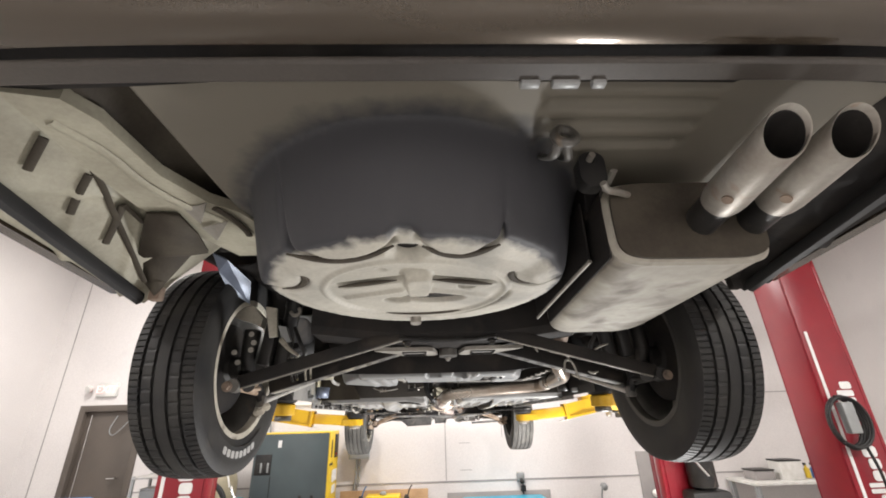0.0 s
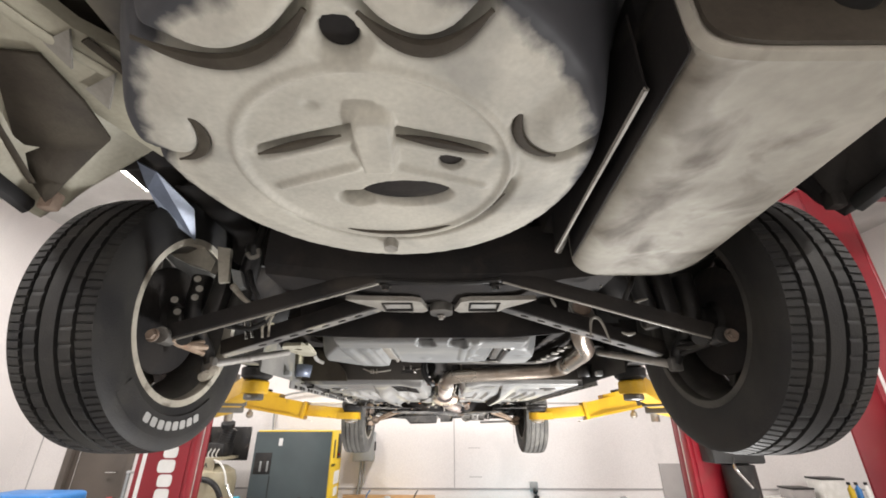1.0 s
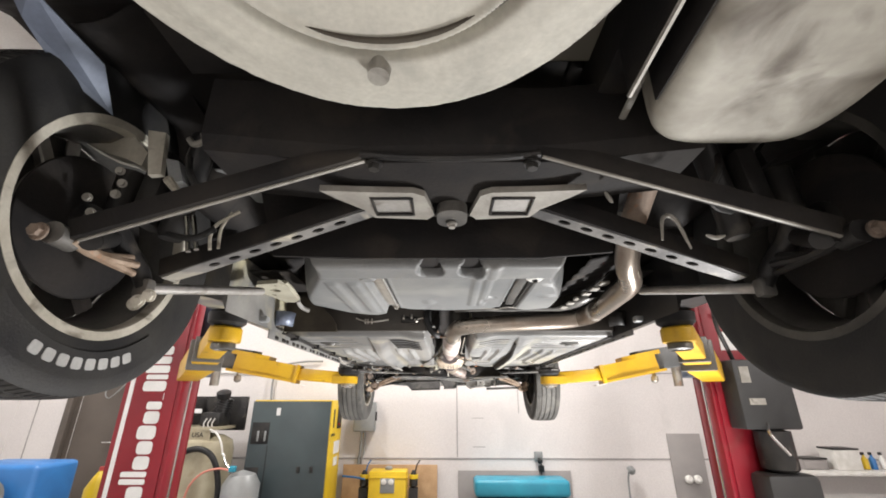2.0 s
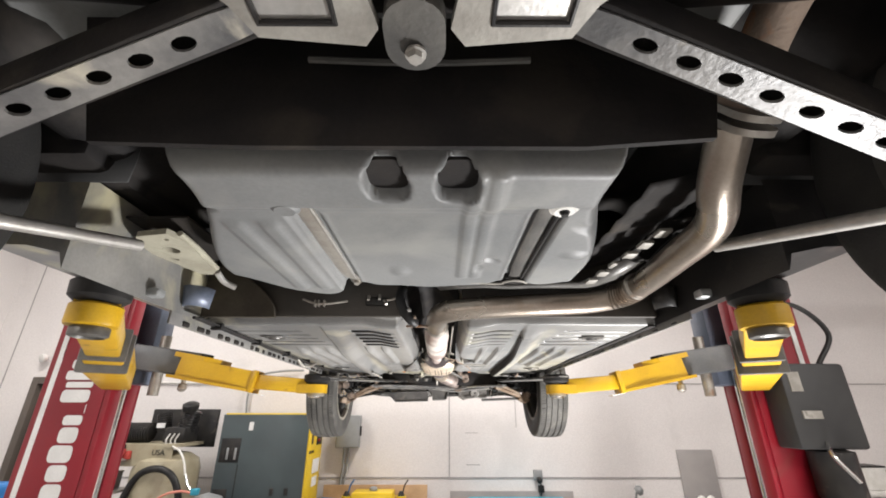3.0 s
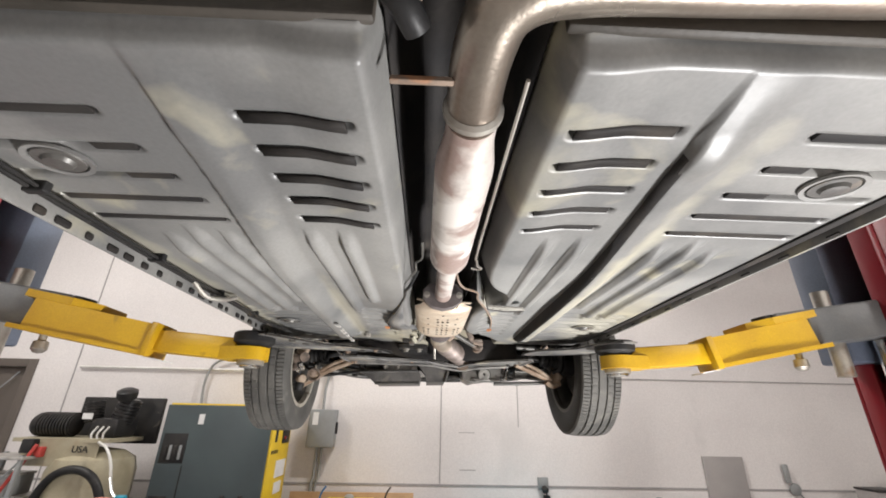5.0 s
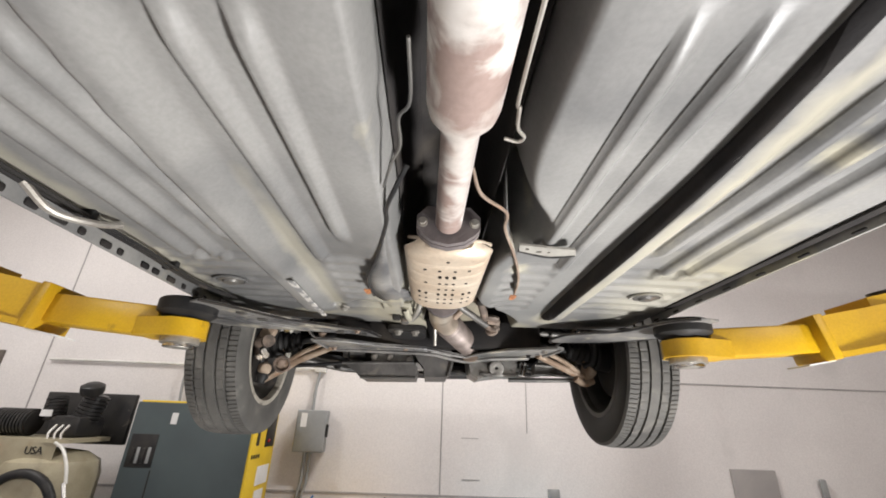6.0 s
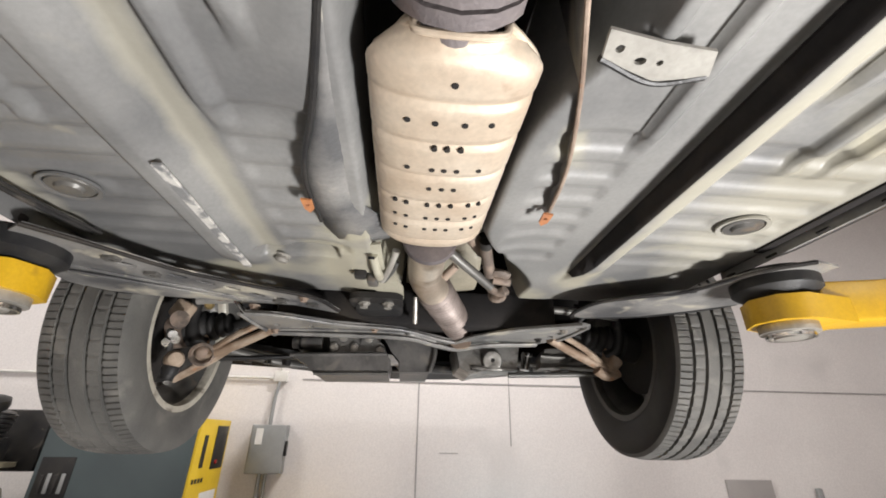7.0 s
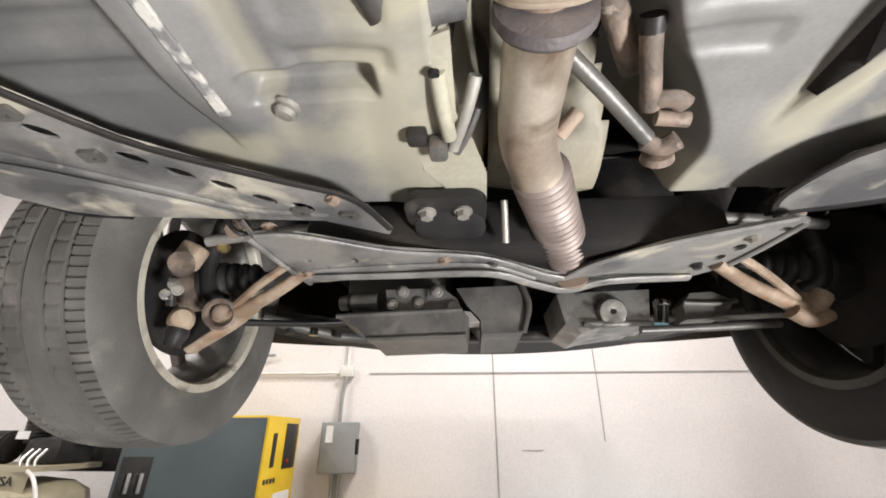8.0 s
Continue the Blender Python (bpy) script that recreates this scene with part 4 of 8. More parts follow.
part("brace_fold", tube([(-0.69, 3.51, 1.760), (-0.60, 3.56, 1.757), (-0.48, 3.635, 1.757), (-0.40, 3.69, 1.757), (-0.28, 3.722, 1.759)], 0.007, 10, 6, 0.5), SLATE, car, "rolled fold along the brace")
part("brace_face", ([(-0.72, 3.52, 1.757), (-0.60, 3.575, 1.755), (-0.48, 3.65, 1.756), (-0.40, 3.705, 1.757), (-0.409, 3.722, 1.766), (-0.52, 3.71, 1.772), (-0.62, 3.698, 1.775), (-0.72, 3.632, 1.775)], [(0, 1, 6, 7), (1, 2, 5, 6), (2, 3, 4, 5)]), SLATE, car, "sloping lower face of the brace", solid=0.003)
for bx, by in ((-0.545, 3.478), (-0.515, 3.552), (-0.315, 3.70), (-0.245, 3.715)):
    part("weld_nut", plate(rounded(bx - 0.013, bx + 0.013, by - 0.010, by + 0.010, 0.004), 1.752, 1.758, holes=[ring_of(bx, by, 0.005, n=8)]), DUSTY, car, "square weld nut on the brace")

# --- fuel tank ---
def tank_height(x, y):
    xl, xr = -0.35 - 0.14 * sm(y, 1.5, 1.95), 0.285 + 0.085 * sm(y, 1.55, 1.9)
    yf = 2.095 + 0.05 * np.exp(-((x + 0.28) / 0.07) ** 2) + 0.015 * np.exp(-(x / 0.06) ** 2) - 0.055 * np.exp(-((x + 0.195) / 0.035) ** 2)
    yf = yf - 0.07 * np.exp(-((x - 0.205) / 0.05) ** 2) - 0.12 * sm(-x, 0.35, 0.48) - 0.07 * sm(x, 0.2, 0.36)
    z = 1.872 + 0 * x
    d = np.minimum(np.minimum(x - xl, xr - x), np.minimum(y - 1.475, yf - y))
    z = z + 0.22 * (1 - sm(d, -0.03, 0.035)) ** 1.5
    band = 1 - sm(y, 1.585, 1.625)
    z = z - 0.012 * band
    z = z + 0.01 * inside(x, -0.165, 0.165, 0.03) * sm(y, 1.615, 1.66)
    for c in (-0.205, 0.205):
        z = z + 0.022 * inside(x, c - 0.02, c + 0.02, 0.009) * sm(y, 1.60, 1.63)
    for c in (0.075, 0.105):
        z = z - 0.006 * inside(x, c - 0.006, c + 0.006, 0.012) * inside(y, 1.5, 1.98, 0.03)
    for c in (-0.33, -0.27):
        z = z - 0.007 * inside(x, c - 0.008, c + 0.008, 0.016) * inside(y, 1.68, 2.04, 0.03)
    z = z + 0.007 * bump_at(x, y, 0.135, 1.88, 0.03, 0.016, 0.5, 0.8) + 0.007 * bump_at(x, y, 0.11, 1.92, 0.012, 0.04, 0, 0.8)
    z = z - 0.006 * bump_at(x, y, -0.07, 1.95, 0.03, 0.05, 0, 0.9) + 0.006 * bump_at(x, y, 0.29, 1.70, 0.05, 0.02, 0.6, 0.9)
    z = z - 0.006 * bump_at(x, y, 0.30, 1.82, 0.04, 0.03, 0, 0.9) + 0.008 * bump_at(x, y, -0.35, 1.62, 0.02, 0.02, 0, 0.9)
    for c in (-0.05, 0.05):
        u, v = np.abs(x - c) / 0.031, np.abs(y - 1.532) / 0.040
        q = (u ** 3.5 + v ** 3.5) ** (1 / 3.5)
        z = z + 0.10 * (1 - sm(q, 0.80, 1.0))
    return z


part("fuel_tank", sheet(-0.56, 0.44, 1.42, 2.145, 0.005, tank_height), TANKPAINT, car, "grey pressed fuel tank with two oval pockets", solid=0.003)
# black plates added inside the two pockets to darken them
for x in (-0.05, 0.05):
    part("tank_pocket", plate(rounded(x - 0.029, x + 0.029, 1.496, 1.570, 0.02), 1.882, 1.887), BLACK, car, "black plate in the tank's pocket", smooth=False)
for sx in (-1, 1):
    x = sx * 0.205
    sb = bm_new()
    add_tube(sb, [(x, 1.615, 1.885), (x, 1.7, 1.888), (x, 1.9, 1.888), (x + 0.004, 1.99, 1.887), (x + 0.008, 2.065 - 0.02 * (sx > 0), 1.90)], 0.016, 10, 6, 0.16)
    part("tank_strap", sb, RAWSTEEL if sx < 0 else DUSTY, car, "steel strap under the tank")
    part("strap_edge", tube([(x + 0.018, 1.62, 1.880), (x + 0.018, 1.8, 1.882), (x + 0.018, 2.0, 1.882)], 0.0035, 8, 4), ALLOY if sx < 0 else BLACKPAINT, car)
    part("strap_boss", lathe([(0.002, 0.004), (0.016, 0.005), (0.023, 0.0), (0.024, -0.01)], 20, axis_to((sx * 0.217, 1.603, 1.864), (0, 0, -1))), WHITEPLASTIC if sx > 0 else TANKPAINT, car, "round strap washer")
    if sx > 0:
        bolt((0.217, 1.603, 1.860), (0, 0, -1), 0.006, car, BLACKPAINT)
    bolt((x + 0.008, 2.07 - 0.03 * (sx > 0), 1.895), (0, -0.3, -1), 0.008, car, RAWSTEEL)
    part("strap_bracket", box(x - 0.014, x + 0.022, 2.03, 2.10, 1.90, 1.925, 0.006), DUSTY, car)

# --- black rear body above tank and axle ---
def rear_height(x, y):
    z = 2.10 + 0.14 * (1 - sm(y, 1.36, 1.46)) + 0.0 * x
    z = z - 0.08 * sm(np.abs(x), 0.5, 0.6)
    return z + 0.004 * np.sin(23 * x + 7 * y) * np.sin(19 * y)


part("rear_underbody", sheet(-0.64, 0.64, 1.09, 2.06, 0.02, rear_height), BLACK, car, "black rear underbody", solid=0.004)

part("axle_panel", plate([(-0.40, 1.872), (-0.2, 1.866), (0.2, 1.866), (0.36, 1.88), (0.42, 2.12), (-0.48, 2.12)], -0.004, 0.004, Matrix.Translation((0, 1.449, 0)) @ Matrix.Rotation(radians(90), 4, "X")), BLACK, car, "black panel behind the tank")
for sx in (-1, 1):
    part("arch_inner", sheet(*sorted((sx * 0.25, sx * 0.82)), 0.86, 1.46, 0.02, lambda x, y: 2.20 - 0.05 * np.abs(np.abs(x) - 0.6) + 0.045 * sm(y, 1.06, 1.14) + 0.003 * np.sin(40 * y)), BLACK, car, "black inner wheel arch", solid=0.004)

# black plate added to hide the lit front corner of the boot floor
part("boot_corner", plate([(-0.475, 1.04), (-0.40, 1.06), (-0.30, 1.10), (-0.28, 1.17), (-0.475, 1.17)], 2.128, 2.132), BLACK, car, "black plate added under the boot floor's corner")
# --- boot floor and spare wheel tub ---
TX, TY, TR = -0.085, 0.755, 0.305


def boot_height(x, y):
    r = np.hypot(x - TX, (y - TY) * np.where(y > TY, 0.915, 1.0))
    a = np.arctan2(y - TY, x - TX)
    z = 2.138 + 0.004 * np.sin(9 * x) * np.sin(7 * y)
    for k in range(4):
        z = z + 0.010 * inside(y, 0.335 + 0.045 * k, 0.345 + 0.045 * k, 0.012) * inside(x, 0.13, 0.36, 0.02)
    wall = 1 - sm(r, TR - 0.004, TR + 0.05)
    floor = 1.966 + 0.012 * sm(r, TR - 0.06, TR - 0.005)
    # pressed ring, side lobes and the two rear bulges
    floor = floor + 0.004 * inside(r, 0.0, 0.18, 0.012) - 0.006 * np.exp(-((r - 0.19) / 0.006) ** 2)
    floor = floor + 0.022 * np.exp(-((r - 0.2) / 0.006) ** 2) * (0.06 + 0.94 * inside(a, 0.3, 2.3, 0.35))
    for cx, cy, w, d, half in ((-0.212, 0.553, 0.1, 0.056, 0.092), (-0.006, 0.539, 0.05, 0.027, 0.058)):
        wave = cy - ((x - cx) / w) ** 2 * d
        on = 1 - sm(np.abs(x - cx), half, half + 0.02)
        floor = floor + 0.04 * np.exp(-((y - wave) / 0.009) ** 2) * on - 0.012 * (1 - sm(y, wave - 0.03, wave - 0.006)) * on
    for cx, cy in ((-0.362, 0.652), (0.168, 0.647)):
        q = np.hypot((x - cx) / 0.062, (y - cy) / 0.066)
        floor = floor - 0.014 * (1 - sm(q, 0.3, 0.95)) + 0.024 * np.exp(-((q - 1.08) / 0.1) ** 2) * sm(y, cy - 0.02, cy + 0.02)
    # inside the ring: curved groove, bright ridge, raised plate and a deep dent
    dx = np.abs(x - TX)
    rib = 0.660 + 0.05 * (dx / 0.165) ** 1.1
    floor = floor + 0.034 * np.exp(-((y - rib) / 0.007) ** 2) * inside(dx, 0.03, 0.14, 0.03) - 0.006 * np.exp(-((y - rib - 0.016) / 0.008) ** 2) * inside(dx, 0.03, 0.14, 0.03)
    rib2 = 0.73 + 0.066 * dx / 0.17
    floor = floor - 0.009 * np.exp(-((y - rib2) / 0.007) ** 2) * inside(dx, 0.03, 0.15, 0.02)
    floor = floor + 0.10 * bump_at(x, y, -0.048, 0.818, 0.078, 0.04, 0.0, 0.7) + 0.06 * bump_at(x, y, -0.132, 0.83, 0.034, 0.026, 0, 0.5)
    u, v = np.abs(x + 0.078 + 0.04 * (y - 0.683)) / 0.027, np.abs(y - 0.683) / 0.06
    pl = 1 - sm((u ** 5 + v ** 5) ** 0.2, 0.84, 1.0)
    floor = floor * (1 - pl) + 1.950 * pl
    floor = floor + 0.06 * bump_at(x, y, 0.02, 0.732, 0.018, 0.018, 0, 0.25) + 0.006 * bump_at(x, y, -0.145, 0.62, 0.014, 0.01, 0, 0.7)
    floor = floor + 0.045 * bump_at(x, y, -0.091, 0.533, 0.0215, 0.0215, 0, 0.22) + 0.010 * bump_at(x, y, -0.091, 0.53, 0.04, 0.036, 0, 0.35)
    floor = floor + 0.0006 * np.sin(61 * x + 13 * np.sin(17 * y)) * np.sin(47 * y + 9 * np.sin(23 * x)) * sm(r, 0.16, 0.28)
    z = z * (1 - wall) + floor * wall
    return z


part("boot_floor", sheet(-0.455, 0.62, 0.30, 1.16, 0.004, boot_height), TUBPAINT, car, "pale painted boot floor with a dark-sided round spare wheel tub", solid=0.003)
# dark beads in the tub's pressings, for overspray and for groove shade
beads = []
for cx, cy, w, d, x0, x1 in ((-0.212, 0.553, 0.1, 0.056, -0.285, -0.112), (-0.006, 0.539, 0.05, 0.027, -0.066, 0.055)):
    xs = [x0 + (x1 - x0) * i / 8 for i in range(9)]
    beads.append(([(x, cy - ((x - cx) / w) ** 2 * d + 0.002, 1.966) for x in xs], 0.010))
beads.append(([(TX + 0.2 * math.cos(0.3 + 2.0 * i / 8), TY + 0.2 * math.sin(0.3 + 2.0 * i / 8), 1.968) for i in range(9)], 0.0055))
for sx in (-1, 1):
    beads.append(([(TX + sx * (0.035 + 0.12 * i / 6), 0.660 + 0.05 * ((0.035 + 0.12 * i / 6) / 0.165) ** 1.1, 1.966) for i in range(7)], 0.0075))
for cx, cy, s in ((-0.362, 0.652, 1), (0.168, 0.647, -1)):
    beads.append(([(cx + s * 0.067 * math.cos(-0.4 + 1.9 * i / 6), cy + 0.071 * math.sin(-0.4 + 1.9 * i / 6), 1.97) for i in range(7)], 0.0075))
for pts, r in beads:
    part("sealer_bead", tube(pts, lambda t, r=r: r * max(0.12, math.sin(math.pi * min(1, max(0, t)))) ** 0.6, 8, 4, 0.6), BROWNCOAT, car, "dark bead for overspray and shade in the tub")
# a black disc in the dent puts its recess shade into colour
part("dent_dirt", lathe([(0.002, 0), (0.9, 0.0), (1.0, 0.02), (0.9, 0.05)], 28, Matrix.Translation((-0.052, 0.815, 1.985)) @ Matrix.Diagonal((0.072, 0.032, 0.1, 1)) @ Matrix.Rotation(radians(90), 4, "Y")), BLACK, car, "black disc for the shade in the tub's dent")
# black discs added in the tub's two holes so that they read dark
part("tub_hole", rod((0.02, 0.732, 1.978), (0.02, 0.732, 1.986), 0.0165, n=20), BLACK, car, "black disc in the tub's hole")
part("drain_plug", rod((-0.096, 0.998, 1.985), (-0.096, 0.993, 1.950), 0.017, 0.014), PALEDUST, car, "pale drain plug")
part("grommet", rod((-0.091, 0.533, 1.985), (-0.091, 0.533, 1.995), 0.019, n=24), BLACK, car, "black disc in the tub's rear hole")
tow = part("tow_eye", tube([(0.150, 0.425, 2.128), (0.138, 0.418, 2.112), (0.142, 0.412, 2.095), (0.158, 0.412, 2.092), (0.170, 0.418, 2.104), (0.166, 0.425, 2.122), (0.150, 0.425, 2.128)], 0.0075, 10, 6), DUSTY, car, "bent steel tow hook")
part("hook_leg", tube([(0.146, 0.425, 2.10), (0.142, 0.45, 2.095), (0.138, 0.485, 2.118), (0.136, 0.50, 2.135)], 0.009, 10, 6, 0.6), DUSTY, tow)
part("hook_leg", tube([(0.158, 0.425, 2.098), (0.168, 0.455, 2.094), (0.172, 0.49, 2.118), (0.174, 0.505, 2.135)], 0.007, 10, 6, 0.6), DUSTY, tow)
hanger = part("rubber_hanger", plate(rounded(0.198, 0.242, 2.062, 2.128, 0.018), -0.014, 0.014, Matrix.Translation((0, 0.5, 0)) @ Matrix.Rotation(radians(90), 4, "X"), holes=[ring_of(0.22, 2.112, 0.006, n=10)]), RUBBER, car, "black rubber exhaust hanger")
part("hanger_rod", tube([(0.228, 0.478, 2.062), (0.24, 0.49, 2.056), (0.262, 0.50, 2.057), (0.285, 0.515, 2.06)], 0.006, 8, 6), RAWSTEEL, hanger, "steel exhaust hanger")
part("hanger_pin", rod((0.216, 0.47, 2.112), (0.216, 0.53, 2.112), 0.0055), RAWSTEEL, hanger)

# --- rear rails and quarter panels ---
RAIL = [(-0.62, 0.34), (-0.55, 0.355), (-0.531, 0.40), (-0.532, 0.542), (-0.497, 0.642), (-0.452, 0.69), (-0.43, 0.78), (-0.47, 0.93), (-0.56, 0.93), (-0.60, 0.80), (-0.645, 0.655), (-0.64, 0.52)]
rail = part("rear_rail", plate(RAIL, 2.128, 2.15), BEIGE, car, "cream-coated rear chassis rail", angle=30)
part("rail_side", sheet(-0.545, -0.43, 0.31, 0.72, 0.012, lambda x, y: 2.152 + 0.035 * inside(x, -0.515, -0.475, 0.03) + 0.003 * np.sin(30 * y)), BROWNCOAT, rail, "dark brown trough beside the rail", solid=0.003)
part("rail_fold", tube([(-0.60, 0.40, 2.128), (-0.575, 0.47, 2.126), (-0.572, 0.56, 2.125), (-0.55, 0.64, 2.125), (-0.505, 0.72, 2.126)], 0.010, 8, 6, 0.5), BEIGE, rail)
for (ax, ay), (bx, by), (tx, ty) in (((-0.555, 0.66), (-0.50, 0.64), (-0.532, 0.69)), ((-0.56, 0.745), (-0.49, 0.715), (-0.535, 0.77))):
    tab = bm_new()
    lo = [tab.verts.new(p) for p in ((ax, ay, 2.124), (bx, by, 2.124), (tx, ty, 2.104))]
    tab.faces.new(lo)
    part("rail_tab", tab, PALEDUST, rail, "folded triangular tab", smooth=False, solid=0.004)
part("rail_sealer", tube([(-0.49, 0.655, 2.122), (-0.475, 0.70, 2.12), (-0.47, 0.75, 2.12), (-0.475, 0.79, 2.122)], 0.008, 8, 5, 0.5), BROWNCOAT, rail, "brown sealer strip")
part("rear_rail", tube([(0.262, 0.50, 2.10), (0.27, 0.75, 2.05), (0.275, 1.0, 2.02), (0.287, 1.235, 2.005)], 0.0065, 8, 6, 0.6), PALEDUST, car, "black rear chassis rail edge")
part("rail_body", box(0.245, 0.30, 0.60, 1.26, 2.06, 2.16, 0.01), BLACK, car)
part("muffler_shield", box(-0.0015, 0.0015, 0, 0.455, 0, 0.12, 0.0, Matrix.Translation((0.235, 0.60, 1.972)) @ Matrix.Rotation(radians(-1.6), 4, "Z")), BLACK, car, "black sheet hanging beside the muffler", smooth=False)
part("rail_lip", tube([(0.235, 0.60, 1.972), (0.241, 0.83, 1.972), (0.248, 1.055, 1.972)], 0.004, 6, 4), PALEDUST, car, "pale lower edge of the sheet")
bolt((0.285, 1.226, 2.03), (0, 0, -1), 0.012, car, ALLOY)


def panel_height(sx):
    def f(u, y):
        t = (np.abs(u) - 0.585) / 0.235
        z = 2.235 - 0.165 * t + 0.0 * y - 0.05 * sm(y, 0.5, 1.0) * t
        z = z - 0.012 * np.exp(-((y - 0.60 - 0.30 * t) / 0.014) ** 2) - 0.012 * np.exp(-((y - 0.76 - 0.28 * t) / 0.014) ** 2) - 0.010 * np.exp(-((y - 0.80 + 0.34 * t) / 0.016) ** 2)
        z = z - 0.010 * np.exp(-((y - 0.46 - 0.26 * t) / 0.014) ** 2)
        return z
    return f


part("quarter_panel", sheet(-0.82, -0.585, 0.34, 0.99, 0.008, panel_height(-1)), BEIGE, car, "cream inner quarter panel with pressed ribs", solid=0.003)
def on_panel(x, y):
    t = (abs(x) - 0.585) / 0.235
    return (x, y, 2.235 - 0.165 * t - 0.05 * float(sm(y, 0.5, 1.0)) * t - 0.012)


for strip in (((-0.68, 0.472), (-0.705, 0.492), (-0.73, 0.512)), ((-0.685, 0.574), (-0.718, 0.602), (-0.75, 0.632)), ((-0.677, 0.572), (-0.687, 0.613), (-0.706, 0.671), (-0.734, 0.766), (-0.775, 0.91)),
              ((-0.692, 0.676), (-0.725, 0.71), (-0.757, 0.74)), ((-0.689, 0.674), (-0.691, 0.714), (-0.693, 0.745))):
    part("sealer_strip", tube([on_panel(x, y) for x, y in strip], 0.007, 8, 5, 0.35), BROWNCOAT, car, "dark brown strip on the quarter panel")
part("quarter_panel", sheet(0.585, 0.82, 0.34, 0.99, 0.012, panel_height(1)), BLACK, car, "dark inner quarter panel", solid=0.003)
for sx in (-1, 1):
    part("valance", tube([(sx * 0.74, 0.36, 2.09), (sx * 0.768, 0.54, 2.075), (sx * 0.785, 0.70, 2.055), (sx * 0.80, 0.94, 2.02)], 0.013, 8, 6, 1.4), TRIMBLACK, car, "black lower valance edge")
    flap = [(-0.633, 0.667, 2.122), (-0.571, 0.675, 2.122), (-0.58, 0.765, 2.12), (-0.598, 0.85, 2.112), (-0.675, 0.91, 2.13), (-0.728, 0.925, 2.06), (-0.756, 0.935, 2.024), (-0.785, 0.92, 2.062), (-0.765, 0.85, 2.10)]
    part("liner_flap", ([(-sx * x, y, z) for x, y, z in flap], [(0, 1, 2, 8), (8, 2, 3, 4), (8, 4, 5, 7), (7, 5, 6)]), BLACK if sx > 0 else BROWNCOAT, car, "dark brown wheel-arch liner flap", solid=0.008)
    part("liner_tip", box(*sorted((sx * 0.745, sx * 0.775)), 0.93, 0.955, 2.012, 2.05, 0.006), RUSTED if sx < 0 else BLACK, car)

# --- rear bumper ---
def loft_x(profile_at, xs, cap=True):
    bm = bm_new()
    rings = []
    for x in xs:
        rings.append([bm.verts.new(p) for p in profile_at(x)])
    for r0, r1 in zip(rings, rings[1:]):
        for i in range(len(r0)):
            j = (i + 1) % len(r0)
            bm.faces.new((r0[i], r0[j], r1[j], r1[i]))
    if cap:
        bm.faces.new(rings[0][::-1])
        bm.faces.new(rings[-1])
    return bm


def bumper_section(x):
    c = 0.06 * (abs(x) / 0.86) ** 5
    return [(x, y + c, z) for y, z in ((0.255, 2.112), (0.222, 2.108), (0.192, 2.130), (0.172, 2.2), (0.165, 2.3), (0.172, 2.42), (0.2, 2.5), (0.24, 2.5), (0.21, 2.42), (0.205, 2.3), (0.212, 2.2), (0.235, 2.15))]


part("rear_bumper", loft_x(bumper_section, np.linspace(-0.86, 0.86, 49)), CARPAINT, car, "glossy bronze rear bumper cover", angle=60)


def lip_section(x):
    c = 0.02 * (abs(x) / 0.8) ** 4
    return [(x, y + c, z) for y, z in ((0.268, 2.105), (0.272, 2.100), (0.295, 2.098), (0.299, 2.101), (0.300, 2.108), (0.268, 2.108))]


part("bumper_lip", loft_x(lip_section, np.linspace(-0.8, 0.8, 41)), surface("grey_plastic_lip", (0.05, 0.043, 0.038), (0.07, 0.061, 0.053), rough=0.45, grain=200, blotch=4, bump=0.1), car, "grey plastic bumper lip")
part("bumper_shelf", loft_x(lambda x: [(x, y + 0.03 * (abs(x) / 0.8) ** 3, z) for y, z in ((0.235, 2.14), (0.30, 2.125), (0.34, 2.14), (0.34, 2.24), (0.235, 2.24))], np.linspace(-0.78, 0.78, 21)), BLACK, car)
for x0, x1 in ((0.1, 0.135), (0.15, 0.168), (0.06, 0.085)):
    part("lip_clip", box(x0, x1, 0.294, 0.306, 2.092, 2.104, 0.003), GREYMETAL, car, "pale plastic clip")

# --- exhaust ---
def oval_box(bm, y0, y1, xa, xb, za, zb, n=72):
    """A muffler can: a rounded oval section drawn out along y, with rolled end seams."""
    rows = []
    cz, hz = (za + zb) / 2, (zb - za) / 2
    for y, g in ((y0 + 0.0, 0.86), (y0 + 0.004, 0.97), (y0 + 0.012, 1.015), (y0 + 0.02, 1.0), (y1 - 0.085, 1.0), (y1 - 0.055, 0.975), (y1 - 0.03, 0.92), (y1 - 0.014, 0.85), (y1 - 0.004, 0.76), (y1, 0.66)):
        t = (y - y0) / (y1 - y0)
        cx, hx = (xa[0] + xb[0]) / 2 * (1 - t) + (xa[1] + xb[1]) / 2 * t, (xb[0] - xa[0]) / 2 * (1 - t) + (xb[1] - xa[1]) / 2 * t
        row = []
        for i in range(n):
            a = 2 * math.pi * i / n
            c, s = math.cos(a), math.sin(a)
            row.append(bm.verts.new((cx + g * hx * math.copysign(abs(c) ** 0.36, c), y, cz + g ** (0.12 if t > 0.5 else 1) * hz * math.copysign(abs(s) ** 0.36, s))))
        rows.append(row)
    for r0, r1 in zip(rows, rows[1:]):
        for i in range(n):
            bm.faces.new((r0[i], r0[(i + 1) % n], r1[(i + 1) % n], r1[i]))
    bm.faces.new(rows[0][::-1])
    bm.faces.new(rows[-1])


